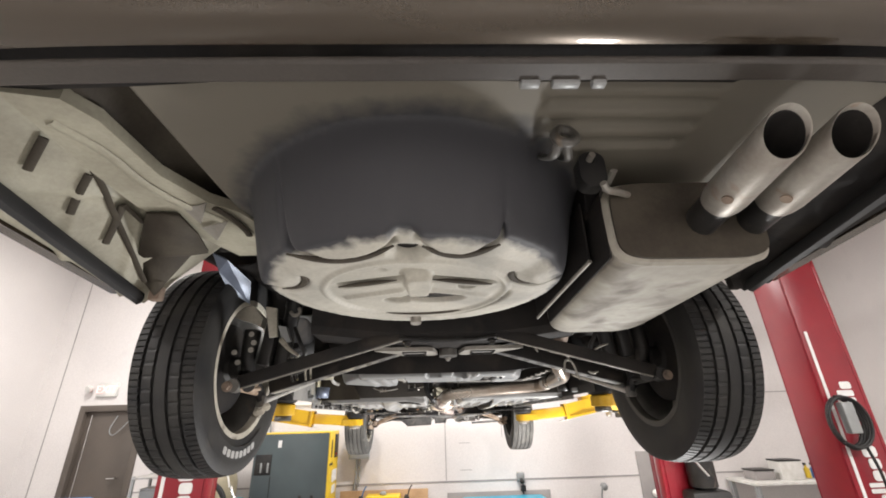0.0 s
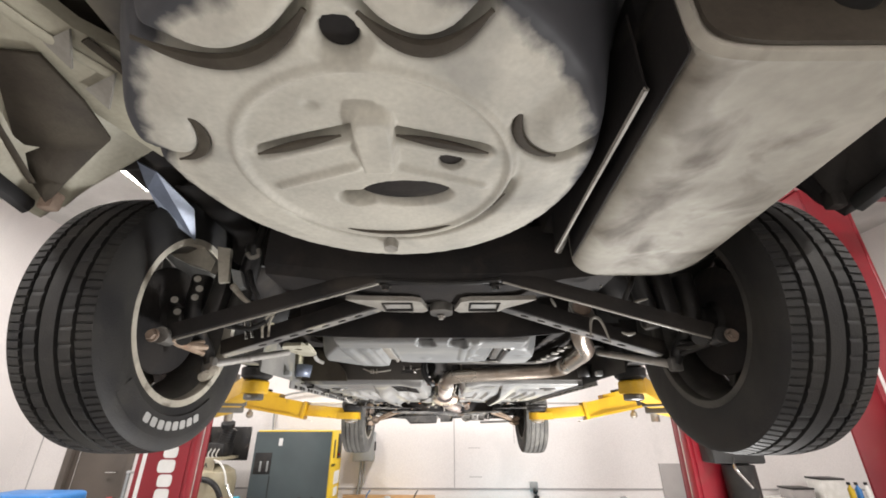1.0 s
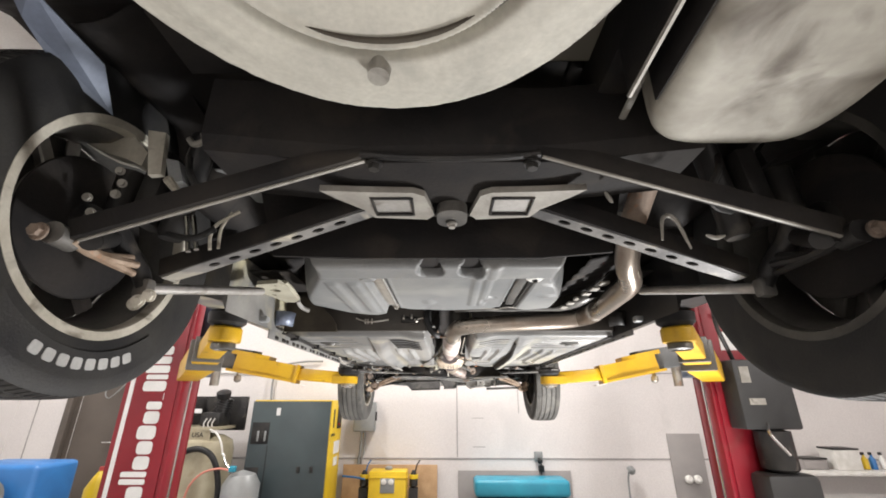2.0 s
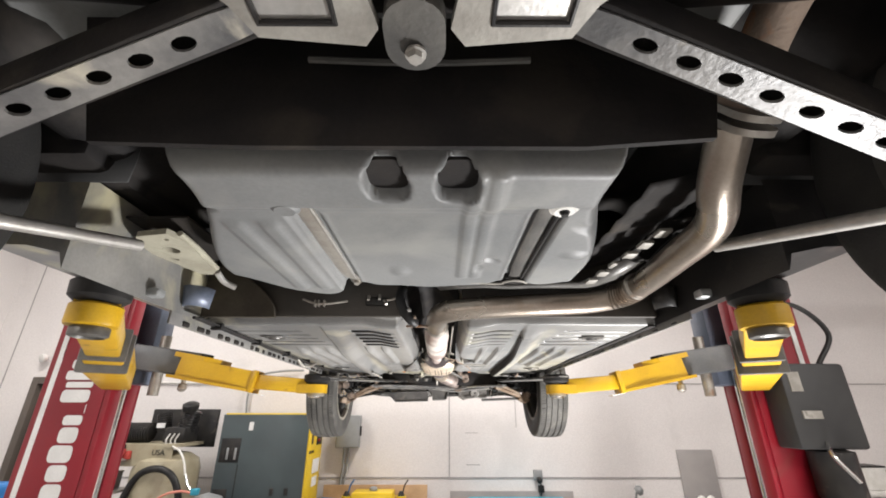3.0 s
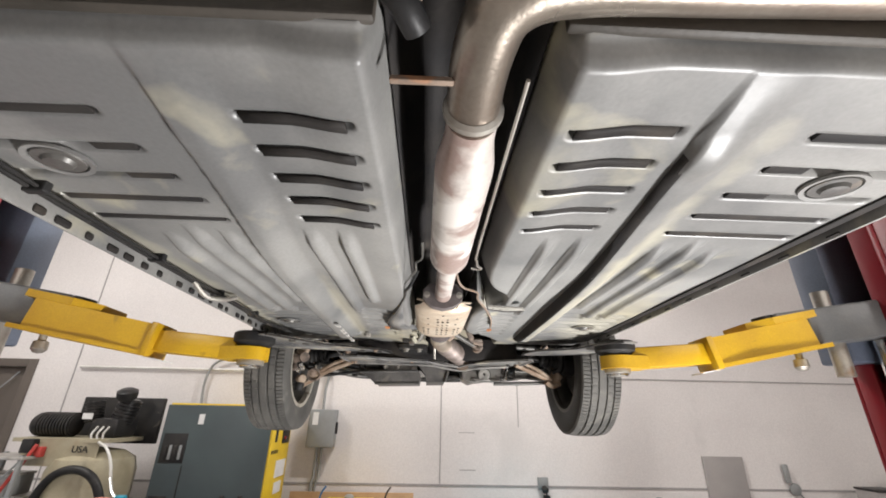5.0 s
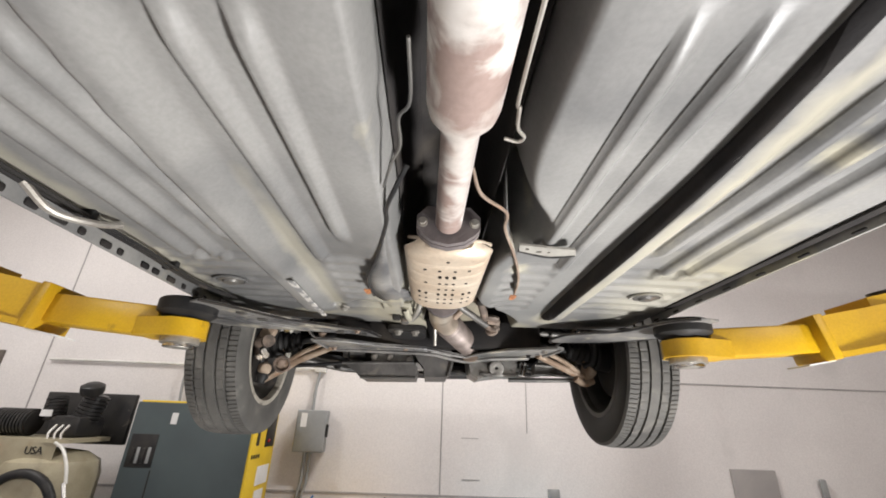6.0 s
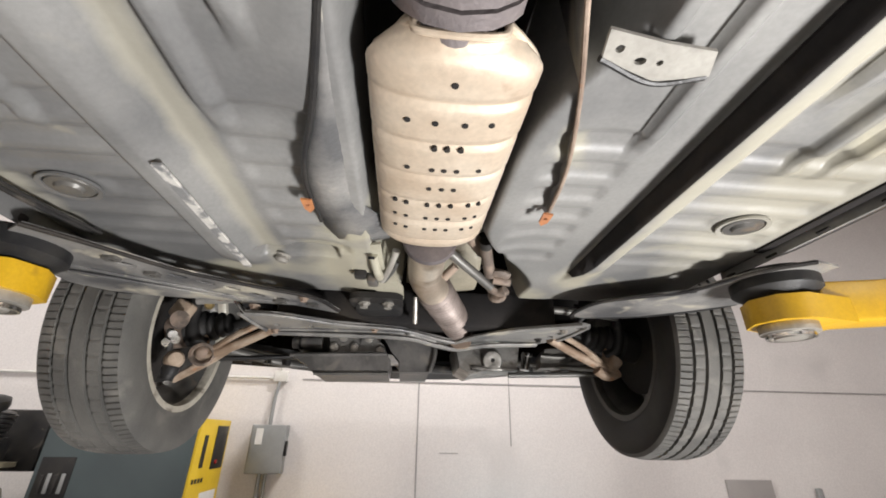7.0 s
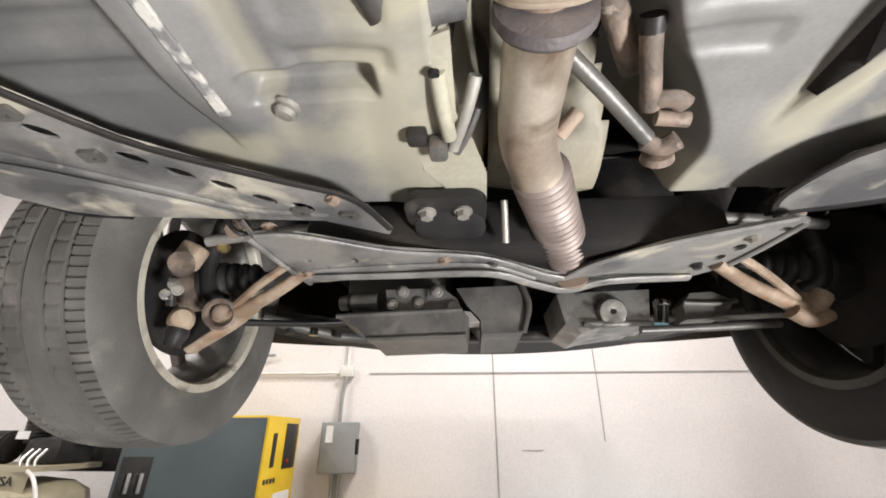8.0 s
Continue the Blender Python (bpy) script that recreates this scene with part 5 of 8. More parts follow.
mf = bm_new()
oval_box(mf, 0.52, 1.125, (0.245, 0.282), (0.512, 0.567), 1.938, 2.09)
muffler = part("muffler", mf, MUFFLER, car, "stained aluminised muffler can", angle=14)
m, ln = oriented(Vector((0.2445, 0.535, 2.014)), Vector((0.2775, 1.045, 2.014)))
part("can_side", plate(rounded(0, ln, -0.06, 0.06, 0.004), -0.001, 0.001, m @ Matrix.Rotation(radians(90), 4, "X")), BLACK, muffler, "black sheet on the side of the can")
cap = []
for k in range(48):
    c, e = math.cos(2 * math.pi * k / 48), math.sin(2 * math.pi * k / 48)
    cap.append((0.3785 + 0.127 * math.copysign(abs(c) ** 0.38, c), 2.014 + 0.07 * math.copysign(abs(e) ** 0.38, e)))
part("end_cap", plate(cap, 0.0, 0.005, Matrix.Translation((0, 0.521, 0)) @ Matrix.Rotation(radians(90), 4, "X")), BROWNCOAT, muffler, "dull brown muffler end cap")
def slash(bm, mz):
    """Cuts a pipe's mouth on a slant."""
    for v in bm.verts:
        if v.co.y < 0.36:
            v.co.y -= 0.65 * (v.co.z - mz)


for mx, mz in ((0.389, 2.032), (0.476, 2.032)):
    end, mouth = Vector((mx + 0.012, 0.53, 2.008)), Vector((mx, 0.315, mz))
    d = (mouth - end).normalized()
    tipb = bm_new()
    add_lathe(tipb, [(0.0275, 0.15), (0.0285, 0.0), (0.030, -0.002), (0.0315, 0.002), (0.0315, 0.125), (0.03, 0.14)], 36, axis_to(mouth, -d), closed=True)
    slash(tipb, mz)
    tip = part("tailpipe", tipb, RAWSTEEL, muffler, "bright round slash-cut steel tailpipe")
    bore = lathe([(0.0278, 0.006), (0.0268, 0.006), (0.0265, 0.12), (0.002, 0.121), (0.002, 0.124), (0.0272, 0.124)], 28, axis_to(mouth, -d), closed=True)
    slash(bore, mz)
    part("soot_lining", bore, BLACK, muffler, "black lining of the pipe's mouth")
    part("tailpipe_neck", tube([end, end.lerp(mouth, 0.6)], 0.026, 16, 4), BLACKPAINT, muffler, "dark tailpipe")
    hole = mouth - d * 0.105 + Vector((-0.02, 0, -0.024))
    part("tip_slot", rod(hole, hole + Vector((-0.0015, 0, -0.002)), 0.0075), RUSTED, muffler, "rusty drain hole")

pipe = part("exhaust_pipe", tube([(0.43, 1.50, 1.945), (0.445, 1.57, 1.895), (0.485, 1.66, 1.868), (0.497, 1.8, 1.862), (0.508, 1.98, 1.86), (0.496, 2.07, 1.857), (0.42, 2.115, 1.85), (0.26, 2.12, 1.842), (0.10, 2.12, 1.833), (0.035, 2.135, 1.826), (0.014, 2.185, 1.818), (0.012, 2.30, 1.812)], 0.0295, 24, 8), EXHAUST, car, "stained steel exhaust pipe")
for y, x, z in ((1.50, 0.43, 1.945), (1.485, 0.43, 1.955)):
    part("flange", plate(rounded(-0.06, 0.06, -0.032, 0.032, 0.025), 0, 0.009, axis_to((x, y, z), (0.05, -0.8, 0.55)) @ Matrix.Rotation(radians(90), 4, "Y")), RAWSTEEL, pipe, "bolted pipe flange")
part("front_pipe", tube([(0.44, 1.09, 2.02), (0.44, 1.2, 2.03), (0.43, 1.35, 2.03), (0.428, 1.48, 1.96)], 0.028, 20, 6), RUSTED, pipe, "rusty pipe over the axle")
part("resonator", lathe([(0.029, 0.0), (0.03, 0.03), (0.0385, 0.08), (0.0395, 0.10), (0.0395, 0.405), (0.037, 0.42), (0.026, 0.44), (0.0225, 0.45), (0.022, 0.68)], 32, axis_to((0.012, 2.27, 1.81), (-0.012, 1, -0.014))), PEELING, pipe, "slim steel resonator")
part("weld_bead", lathe([(0.029, 0), (0.034, 0.004), (0.034, 0.011), (0.029, 0.015)], 24, axis_to((0.012, 2.25, 1.813), (0, 1, 0)), closed=True), RAWSTEEL, pipe)
for k in range(7):
    a = radians(4 + 9 * k)
    part("crimp_ridge", lathe([(0.0285, 0), (0.0325, 0.002), (0.0325, 0.005), (0.0285, 0.007)], 24, axis_to((0.44 + 0.066 * math.cos(a), 2.005 + 0.085 * math.sin(a), 1.859 - 0.0008 * k), (-math.sin(a), 1.1 * math.cos(a), 0)), closed=True), EXHAUST, pipe, "crimp ridges inside the pipe bend" if k == 0 else "")
part("weld_bead", lathe([(0.028, 0), (0.033, 0.004), (0.033, 0.011), (0.028, 0.015)], 24, axis_to((0.505, 1.99, 1.86), (-0.2, 1, 0)), closed=True), RAWSTEEL, pipe)
GREYPAN = surface("oily_grey_casting", (0.085, 0.083, 0.08), (0.16, 0.152, 0.145), rough=0.45, metal=0.2, grain=150, blotch=11, mix=(0.4, 0.6), bump=0.4, stain=(0.2, 0.185, 0.165), stain_at=(0.58, 0.7), stain_scale=16)
CASTALLOY = surface("cast_alloy", (0.42, 0.41, 0.39), (0.26, 0.25, 0.23), rough=0.36, metal=0.7, grain=140, blotch=15, mix=(0.4, 0.6), bump=0.5, stain=(0.09, 0.085, 0.08), stain_at=(0.55, 0.68), stain_scale=18)
FLANGEGREY = surface("lilac_grey_rusted_flange", (0.12, 0.105, 0.108), (0.19, 0.165, 0.162), rough=0.6, metal=0.25, grain=200, blotch=20, bump=0.5, stain=(0.12, 0.09, 0.08), stain_at=(0.58, 0.72), stain_scale=25)
fo = [(-0.053, -0.008), (-0.045, -0.018), (-0.027, -0.031), (0.0, -0.037), (0.027, -0.031), (0.045, -0.018), (0.053, -0.008), (0.053, 0.014), (0.036, 0.032), (-0.036, 0.032), (-0.053, 0.014)]
FM = axis_to((0.004, 2.955, 1.80), (0, 1, 0)) @ Matrix.Rotation(radians(90), 4, "Y") @ Matrix.Rotation(radians(90), 4, "Z")
part("flange", plate(fo, 0, 0.012, FM), FLANGEGREY, pipe, "grey bolted pipe flange")
part("flange", plate(fo, 0.016, 0.030, FM), FLANGEGREY, pipe, "grey bolted pipe flange")
for sx in (-1, 1):
    bolt((0.004 + sx * 0.043, 2.952, 1.80), (0, -1, 0), 0.0065, pipe, RAWSTEEL)
part("inlet_cone", lathe([(0.028, 0.0), (0.030, 0.03), (0.031, 0.05)], 28, axis_to((0.004, 2.985, 1.80), (0, 1, 0))), FLANGEGREY, pipe)
# catalytic converter in its perforated shield
def cat_shield():
    vs, fs = [], []
    ys = np.linspace(3.0, 3.42, 85)
    th = np.linspace(-1.25, 1.25, 61)
    for y in ys:
        t = (y - 3.0) / 0.42
        w = 0.078 * (1 - 0.45 * float(sm(t, 0.86, 1.0))) * (0.5 + 0.5 * float(sm(t, -0.02, 0.085)))
        h = 0.05 * (1 - 0.35 * float(sm(t, 0.88, 1.0)))
        for a in th:
            s, c = math.sin(a), math.cos(a)
            vs.append((0.008 + w * math.copysign(abs(s) ** 0.8, s) / 0.95, y, 1.816 - h * abs(c) ** 0.6 + 0.004 * float(inside(t % 0.14, 0.0, 0.012, 0.02)) + 0.006 * float(1 - sm(t, 0.0, 0.05))))
    n = len(th)
    for i in range(len(ys) - 1):
        for j in range(n - 1):
            fs.append((i * n + j, i * n + j + 1, (i + 1) * n + j + 1, (i + 1) * n + j))
    return vs, fs


cat = part("catalytic_converter", cat_shield(), SHIELD, car, "tan perforated heat shield round the catalytic converter", solid=0.003)
part("converter_can", lathe([(0.03, 0), (0.040, 0.03), (0.040, 0.36), (0.03, 0.42), (0.03, 0.45)], 28, axis_to((0.008, 3.0, 1.815), (0, 1, 0))), RUSTED, cat)
HOLES = [(3.037, (0.0,)), (3.087, (-0.042, -0.014, 0.016, 0.043)), (3.127, (-0.012, 0.002, 0.017)), (3.165, (-0.041, -0.012, 0.002, 0.017, 0.043)), (3.205, (-0.013, 0.003, 0.018))]
for y in (3.246, 3.281, 3.315):
    HOLES.append((y, (-0.056, -0.041, -0.013, 0.003, 0.019, 0.043, 0.057)))
for y, xs in HOLES:
    for x in xs:
        w = 0.078 * 1.04
        s = min(0.98, abs(x) / w) ** 1.25
        z = 1.816 - 0.05 * (1 - s * s) ** 0.3
        part("hole", rod((0.008 + x, y, z - 0.0042), (0.008 + x, y, z + 0.004), 0.0034, n=10), BLACK, cat, smooth=False)
part("shield_rim", tube([(-0.066, 3.04, 1.812), (-0.034, 2.998, 1.79), (-0.028, 2.994, 1.774), (0.008, 2.992, 1.769), (0.042, 2.992, 1.773), (0.05, 2.996, 1.79), (0.082, 3.03, 1.80), (0.088, 3.06, 1.81)], 0.0035, 8, 5), SHIELD, cat)
part("front_flange", lathe([(0.03, 0), (0.048, 0.003), (0.05, 0.014), (0.046, 0.02), (0.03, 0.026)], 24, axis_to((0.01, 3.425, 1.805), (0.02, 1, 0.0))), FLANGEGREY, cat, "rusty grey pipe flange")
part("down_pipe", tube([(0.010, 3.43, 1.803), (0.009, 3.52, 1.796), (0.013, 3.60, 1.79), (0.038, 3.675, 1.786)], 0.036, 24, 6), FRONTPIPE, cat, "stained steel front pipe")
flex = bm_new()
prof, axis_len = [], 0.29
for k in range(18):
    u = k * axis_len / 18
    prof += [(0.029, u), (0.031, u + 0.003), (0.0425, u + 0.006), (0.043, u + 0.0095), (0.032, u + 0.0135)]
add_lathe(flex, prof, 28, axis_to((0.035, 3.66, 1.786), (0.33, 0.94, -0.07)))
part("flex_joint", flex, FLEXSTEEL, cat, "ribbed steel flexible joint", angle=180)
part("flex_flange", plate(rounded(-0.055, 0.055, -0.03, 0.03, 0.02), 0, 0.01, axis_to((0.134, 3.94, 1.764), (0.33, 0.94, -0.07)) @ Matrix.Rotation(radians(90), 4, "Y")), RUSTED, cat)
# added black sheet that darkens the inside of the tunnel
liner = bm_new()
rows = []
for y in (2.16, 2.5, 2.8, 3.1, 3.3, 3.5):
    w = 0.080
    rows.append([liner.verts.new((x * w, y, z)) for x, z in ((-1, 1.845), (-0.92, 1.9), (-0.6, 1.94), (0, 1.955), (0.6, 1.94), (0.92, 1.9), (1, 1.845))])
for r0, r1 in zip(rows, rows[1:]):
    for i in range(6):
        liner.faces.new((r0[i], r0[i + 1], r1[i + 1], r1[i]))
part("tunnel_liner", liner, BLACK, car, "black sheet lining the tunnel", solid=0.002)
# hoses by the tank, tunnel shields and brackets
up = [(0.012, 2.083), (0.074, 2.064), (0.141, 2.058), (0.204, 2.068), (0.253, 2.056), (0.381, 2.045), (0.399, 2.006), (0.41, 1.961), (0.425, 1.87)]
low = [(0.033, 2.102), (0.078, 2.09), (0.145, 2.076), (0.212, 2.09), (0.265, 2.084), (0.413, 2.084), (0.44, 2.06), (0.461, 2.009), (0.475, 1.88)]
sv = []
for (x0, y0), (x1, y1) in zip(up, low):
    sv += [(x0, y0, 1.883), (0.5 * (x0 + x1), 0.5 * (y0 + y1), 1.876), (x1, y1, 1.881)]
part("pipe_shield", (sv, [q for i in range(len(up) - 1) for q in ((3 * i, 3 * i + 1, 3 * i + 4, 3 * i + 3), (3 * i + 1, 3 * i + 2, 3 * i + 5, 3 * i + 4))]), DUSTY, car, "pale wavy heat shield above the exhaust pipe", solid=0.003)
part("strap_loop", tube([(0.102, 2.048, 1.884), (0.172, 2.045, 1.880), (0.185, 2.026, 1.879), (0.205, 2.014, 1.879), (0.229, 2.020, 1.879), (0.244, 2.040, 1.881)], 0.004, 8, 6, 0.6), PALEDUST, car, "pale steel loop")
part("loop_backing", plate([(0.165, 2.05), (0.188, 2.028), (0.207, 2.018), (0.228, 2.023), (0.242, 2.041), (0.232, 2.058), (0.19, 2.062)], 1.884, 1.888), BLACK, car)
part("cable_tie_line", tube([(-0.36, 2.146, 1.866), (-0.32, 2.142, 1.852), (-0.28, 2.143, 1.853), (-0.235, 2.146, 1.86)], 0.0032, 8, 6), RAWSTEEL, car, "bright bent line")
for x in (-0.325, -0.315, -0.30):
    part("line_clip", box(x, x + 0.003, 2.136, 2.153, 1.844, 1.862, 0), RAWSTEEL, car, smooth=False)
clip = part("line_bracket", box(-0.185, -0.12, 2.146, 2.153, 1.848, 1.872, 0.006), BLACKPAINT, car, "black line bracket")
for p, q in (((-0.177, 2.146, 1.876), (-0.177, 2.140, 1.862)), ((-0.147, 2.146, 1.878), (-0.146, 2.139, 1.864)), ((-0.134, 2.144, 1.862), (-0.126, 2.138, 1.850))):
    part("clip_pin", rod(p, q, 0.004), RAWSTEEL, clip, "bright clip pin", smooth=True)
part("corner_hose", tube([(-0.083, 2.15, 1.90), (-0.088, 2.13, 1.865), (-0.078, 2.125, 1.83), (-0.058, 2.13, 1.806), (-0.046, 2.15, 1.80)], 0.013, 12, 6), RUBBER, car, "black hose at the tunnel corner")
part("hose_clip", rod((-0.078, 2.122, 1.826), (-0.056, 2.122, 1.828), 0.006), CHROME, car, "bright hose clip")
part("hose_clip", rod((-0.058, 2.124, 1.806), (-0.044, 2.128, 1.812), 0.005), RUSTED, car)
part("corner_line", tube([(-0.125, 2.142, 1.862), (-0.10, 2.135, 1.866), (-0.092, 2.13, 1.878), (-0.083, 2.132, 1.888)], 0.0035, 8, 5), RAWSTEEL, car, "bright bent line end")
part("shield_wire", tube([(0.059, 2.20, 1.80), (0.059, 2.62, 1.795), (0.063, 2.672, 1.793), (0.067, 2.70, 1.792), (0.077, 2.715, 1.793), (0.072, 2.724, 1.793), (0.056, 2.722, 1.795)], 0.0022, 8, 5), RAWSTEEL, car, "thin bright shield edge")
part("shield_wire", tube([(-0.047, 2.60, 1.80), (-0.048, 2.67, 1.795), (-0.061, 2.694, 1.793), (-0.062, 2.738, 1.791), (-0.075, 2.774, 1.79), (-0.09, 2.83, 1.79)], 0.002, 8, 5), DUSTY, car, "dull shield edge")
corner = [(-0.63, 1.812), (-0.425, 1.812), (-0.432, 1.84), (-0.45, 1.868), (-0.479, 1.895), (-0.515, 1.922), (-0.56, 1.945), (-0.63, 1.965)]
part("heel_corner", plate(corner, -0.006, 0.006, Matrix.Translation((0, 2.135, 0)) @ Matrix.Rotation(radians(90), 4, "X")), BROWNCOAT, car, "dusty brown rounded corner of the heel board")
part("tunnel_brace", box(-0.075, 0.012, 2.205, 2.212, 1.80, 1.806, 0.001), RUSTED, car)
for sx in (-1, 1):
    if sx < 0:
        pts = [(-0.06, 2.82, 1.82), (-0.078, 2.845, 1.792), (-0.093, 2.895, 1.79), (-0.098, 2.945, 1.79), (-0.129, 3.088, 1.787), (-0.165, 3.221, 1.785), (-0.166, 3.35, 1.786)]
    else:
        pts = [(0.03, 2.82, 1.82), (0.045, 2.842, 1.792), (0.088, 2.888, 1.79), (0.096, 2.945, 1.79), (0.135, 3.06, 1.787), (0.166, 3.18, 1.785), (0.18, 3.30, 1.786)]
    part("shield_edge", tube(pts, 0.0038 if sx < 0 else 0.0028, 8, 6), BLACKPAINT if sx < 0 else RUSTED, car, "heat shield edge along the tunnel")
    low = curve_points([p for p in pts if p[1] > 2.88] + ([(-0.150, 3.44, 1.795)] if sx < 0 else []), 6)
    vs, n = [], len(low)
    for x, y, z in low:
        deep = 0.075 * float(sm(y, 2.9, 3.1))
        if sx < 0:
            inner = min(-0.062, -0.102 + 0.06 * float(sm(y, 3.29, 3.4)))
            vs += [(x, y, z + 0.003), (min(inner, 0.5 * (x + inner)), y, z + 0.001), (inner, y, z + 0.012)]
        else:
            rise = 0.2 + 0.8 * (1 - float(sm(y, 3.2, 3.36)))
            vs += [(x, y, z + 0.003), (x - deep * 0.10, y, z + 0.05 * rise), (x - deep * (0.2 + 0.5 * (1 - rise)), y, z + 0.11 * rise)]
    part("tunnel_shield", (vs, [q for i in range(n - 1) for q in ((3 * i, 3 * i + 1, 3 * i + 4, 3 * i + 3), (3 * i + 1, 3 * i + 2, 3 * i + 5, 3 * i + 4))]), SLATE, car, "grey pressed tunnel heat shield", solid=0.002)
    part("shield_tab", plate([(-0.007, -0.016), (0.008, -0.014), (0.007, 0.01), (0.0, 0.02), (-0.006, 0.01)], -0.003, 0.0, Matrix.Translation((sx * 0.172, 3.285, 1.777)), holes=[ring_of(0, -0.002, 0.003)]), ORANGERUST, car, "rusted shield tab")
part("exhaust_bracket", plate([(0.127, 2.981), (0.181, 2.989), (0.226, 2.992), (0.236, 3.017), (0.189, 3.028), (0.132, 3.009)], 1.779, 1.783, holes=[ring_of(0.143, 2.998, 0.004), ring_of(0.166, 3.008, 0.0055, 0.004), ring_of(0.184, 3.008, 0.003)]), PALEDUST, car, "bent steel bracket with two holes")
part("bracket_lip", tube([(0.131, 3.010, 1.781), (0.188, 3.030, 1.780), (0.234, 3.019, 1.781)], 0.0035, 8, 5), BLACKPAINT, car)
for k in range(6):
    p = Vector((0.455, 1.74, 1.895)).lerp(Vector((0.40, 2.03, 1.88)), k / 5.5)
    part("shield_rib", box(p.x - 0.014, p.x + 0.012, p.y, p.y + 0.034, p.z - 0.005, p.z + 0.004, 0.004), PALEDUST, car, "bright ribbed heat shield" if k == 0 else "")
# black sheet that stands in for the dark gap beside the pipe
part("tank_shield", sheet(0.37, 0.52, 1.62, 2.06, 0.02, lambda x, y: 1.925 + 0.25 * (x - 0.40) + 0.003 * np.sin(90 * y)), BLACK, car, "thin black sheet in the gap beside the pipe", solid=0.002)

# --- wheels ---
# dark copy of the rim alloy that puts the wheels' inner shade into colour
RIMSHADE = surface("dark_shaded_alloy", (0.05, 0.048, 0.044), (0.1, 0.095, 0.085), rough=0.55, metal=0.3, grain=150, blotch=9, mix=(0.4, 0.6), bump=0.2)
def tyre_mesh(n=600):
    """Tread with four grooves and shoulder blocks, and plain sidewalls."""
    w, r, ri = 0.107, R_TYRE, R_RIM
    prof = [(ri - 0.006, -0.085), (ri + 0.004, -0.098), (ri + 0.03, -0.106), (ri + 0.06, -0.109), (r - 0.035, -0.108), (r - 0.016, -0.105), (r - 0.006, -0.098)]
    grooves = (-0.06, -0.022, 0.022, 0.06)
    xs = [-0.085]
    tread = [(-0.093, 0)]
    for g in grooves:
        tread += [(g - 0.0055, 0), (g - 0.0045, 1), (g + 0.0045, 1), (g + 0.0055, 0)]
    tread += [(0.093, 0)]
    for x, deep in tread:
        rr = r - 0.005 * (x / 0.093) ** 4
        prof.append((rr - (0.008 if deep else 0), x))
    prof += [(r - 0.006, 0.098), (r - 0.016, 0.105), (r - 0.035, 0.108), (ri + 0.06, 0.109), (ri + 0.03, 0.106), (ri + 0.004, 0.098), (ri - 0.006, 0.085)]
    vs, fs = [], []
    m = len(prof)
    turns = (0.0, 0.11, 0.2, 0.31, 0.65)
    for i in range(n):
        a = 2 * math.pi * (i // 5 + turns[i % 5]) / (n // 5)
        for k, (rr, x) in enumerate(prof):
            cut = 0.0042 if (i % 5 in (1, 2) and 0.064 < abs(x) < 0.096 and rr > r - 0.012) else 0.0
            cut = max(cut, 0.003 if (i % 10 == 4 and 0.026 < abs(x) < 0.056 and rr > r - 0.004) else 0.0)
            rr -= cut
            vs.append((x, rr * math.cos(a), rr * math.sin(a)))
    for i in range(n):
        j = (i + 1) % n
        for k in range(m):
            q = (k + 1) % m
            fs.append((i * m + k, i * m + q, j * m + q, j * m + k))
    return vs, fs


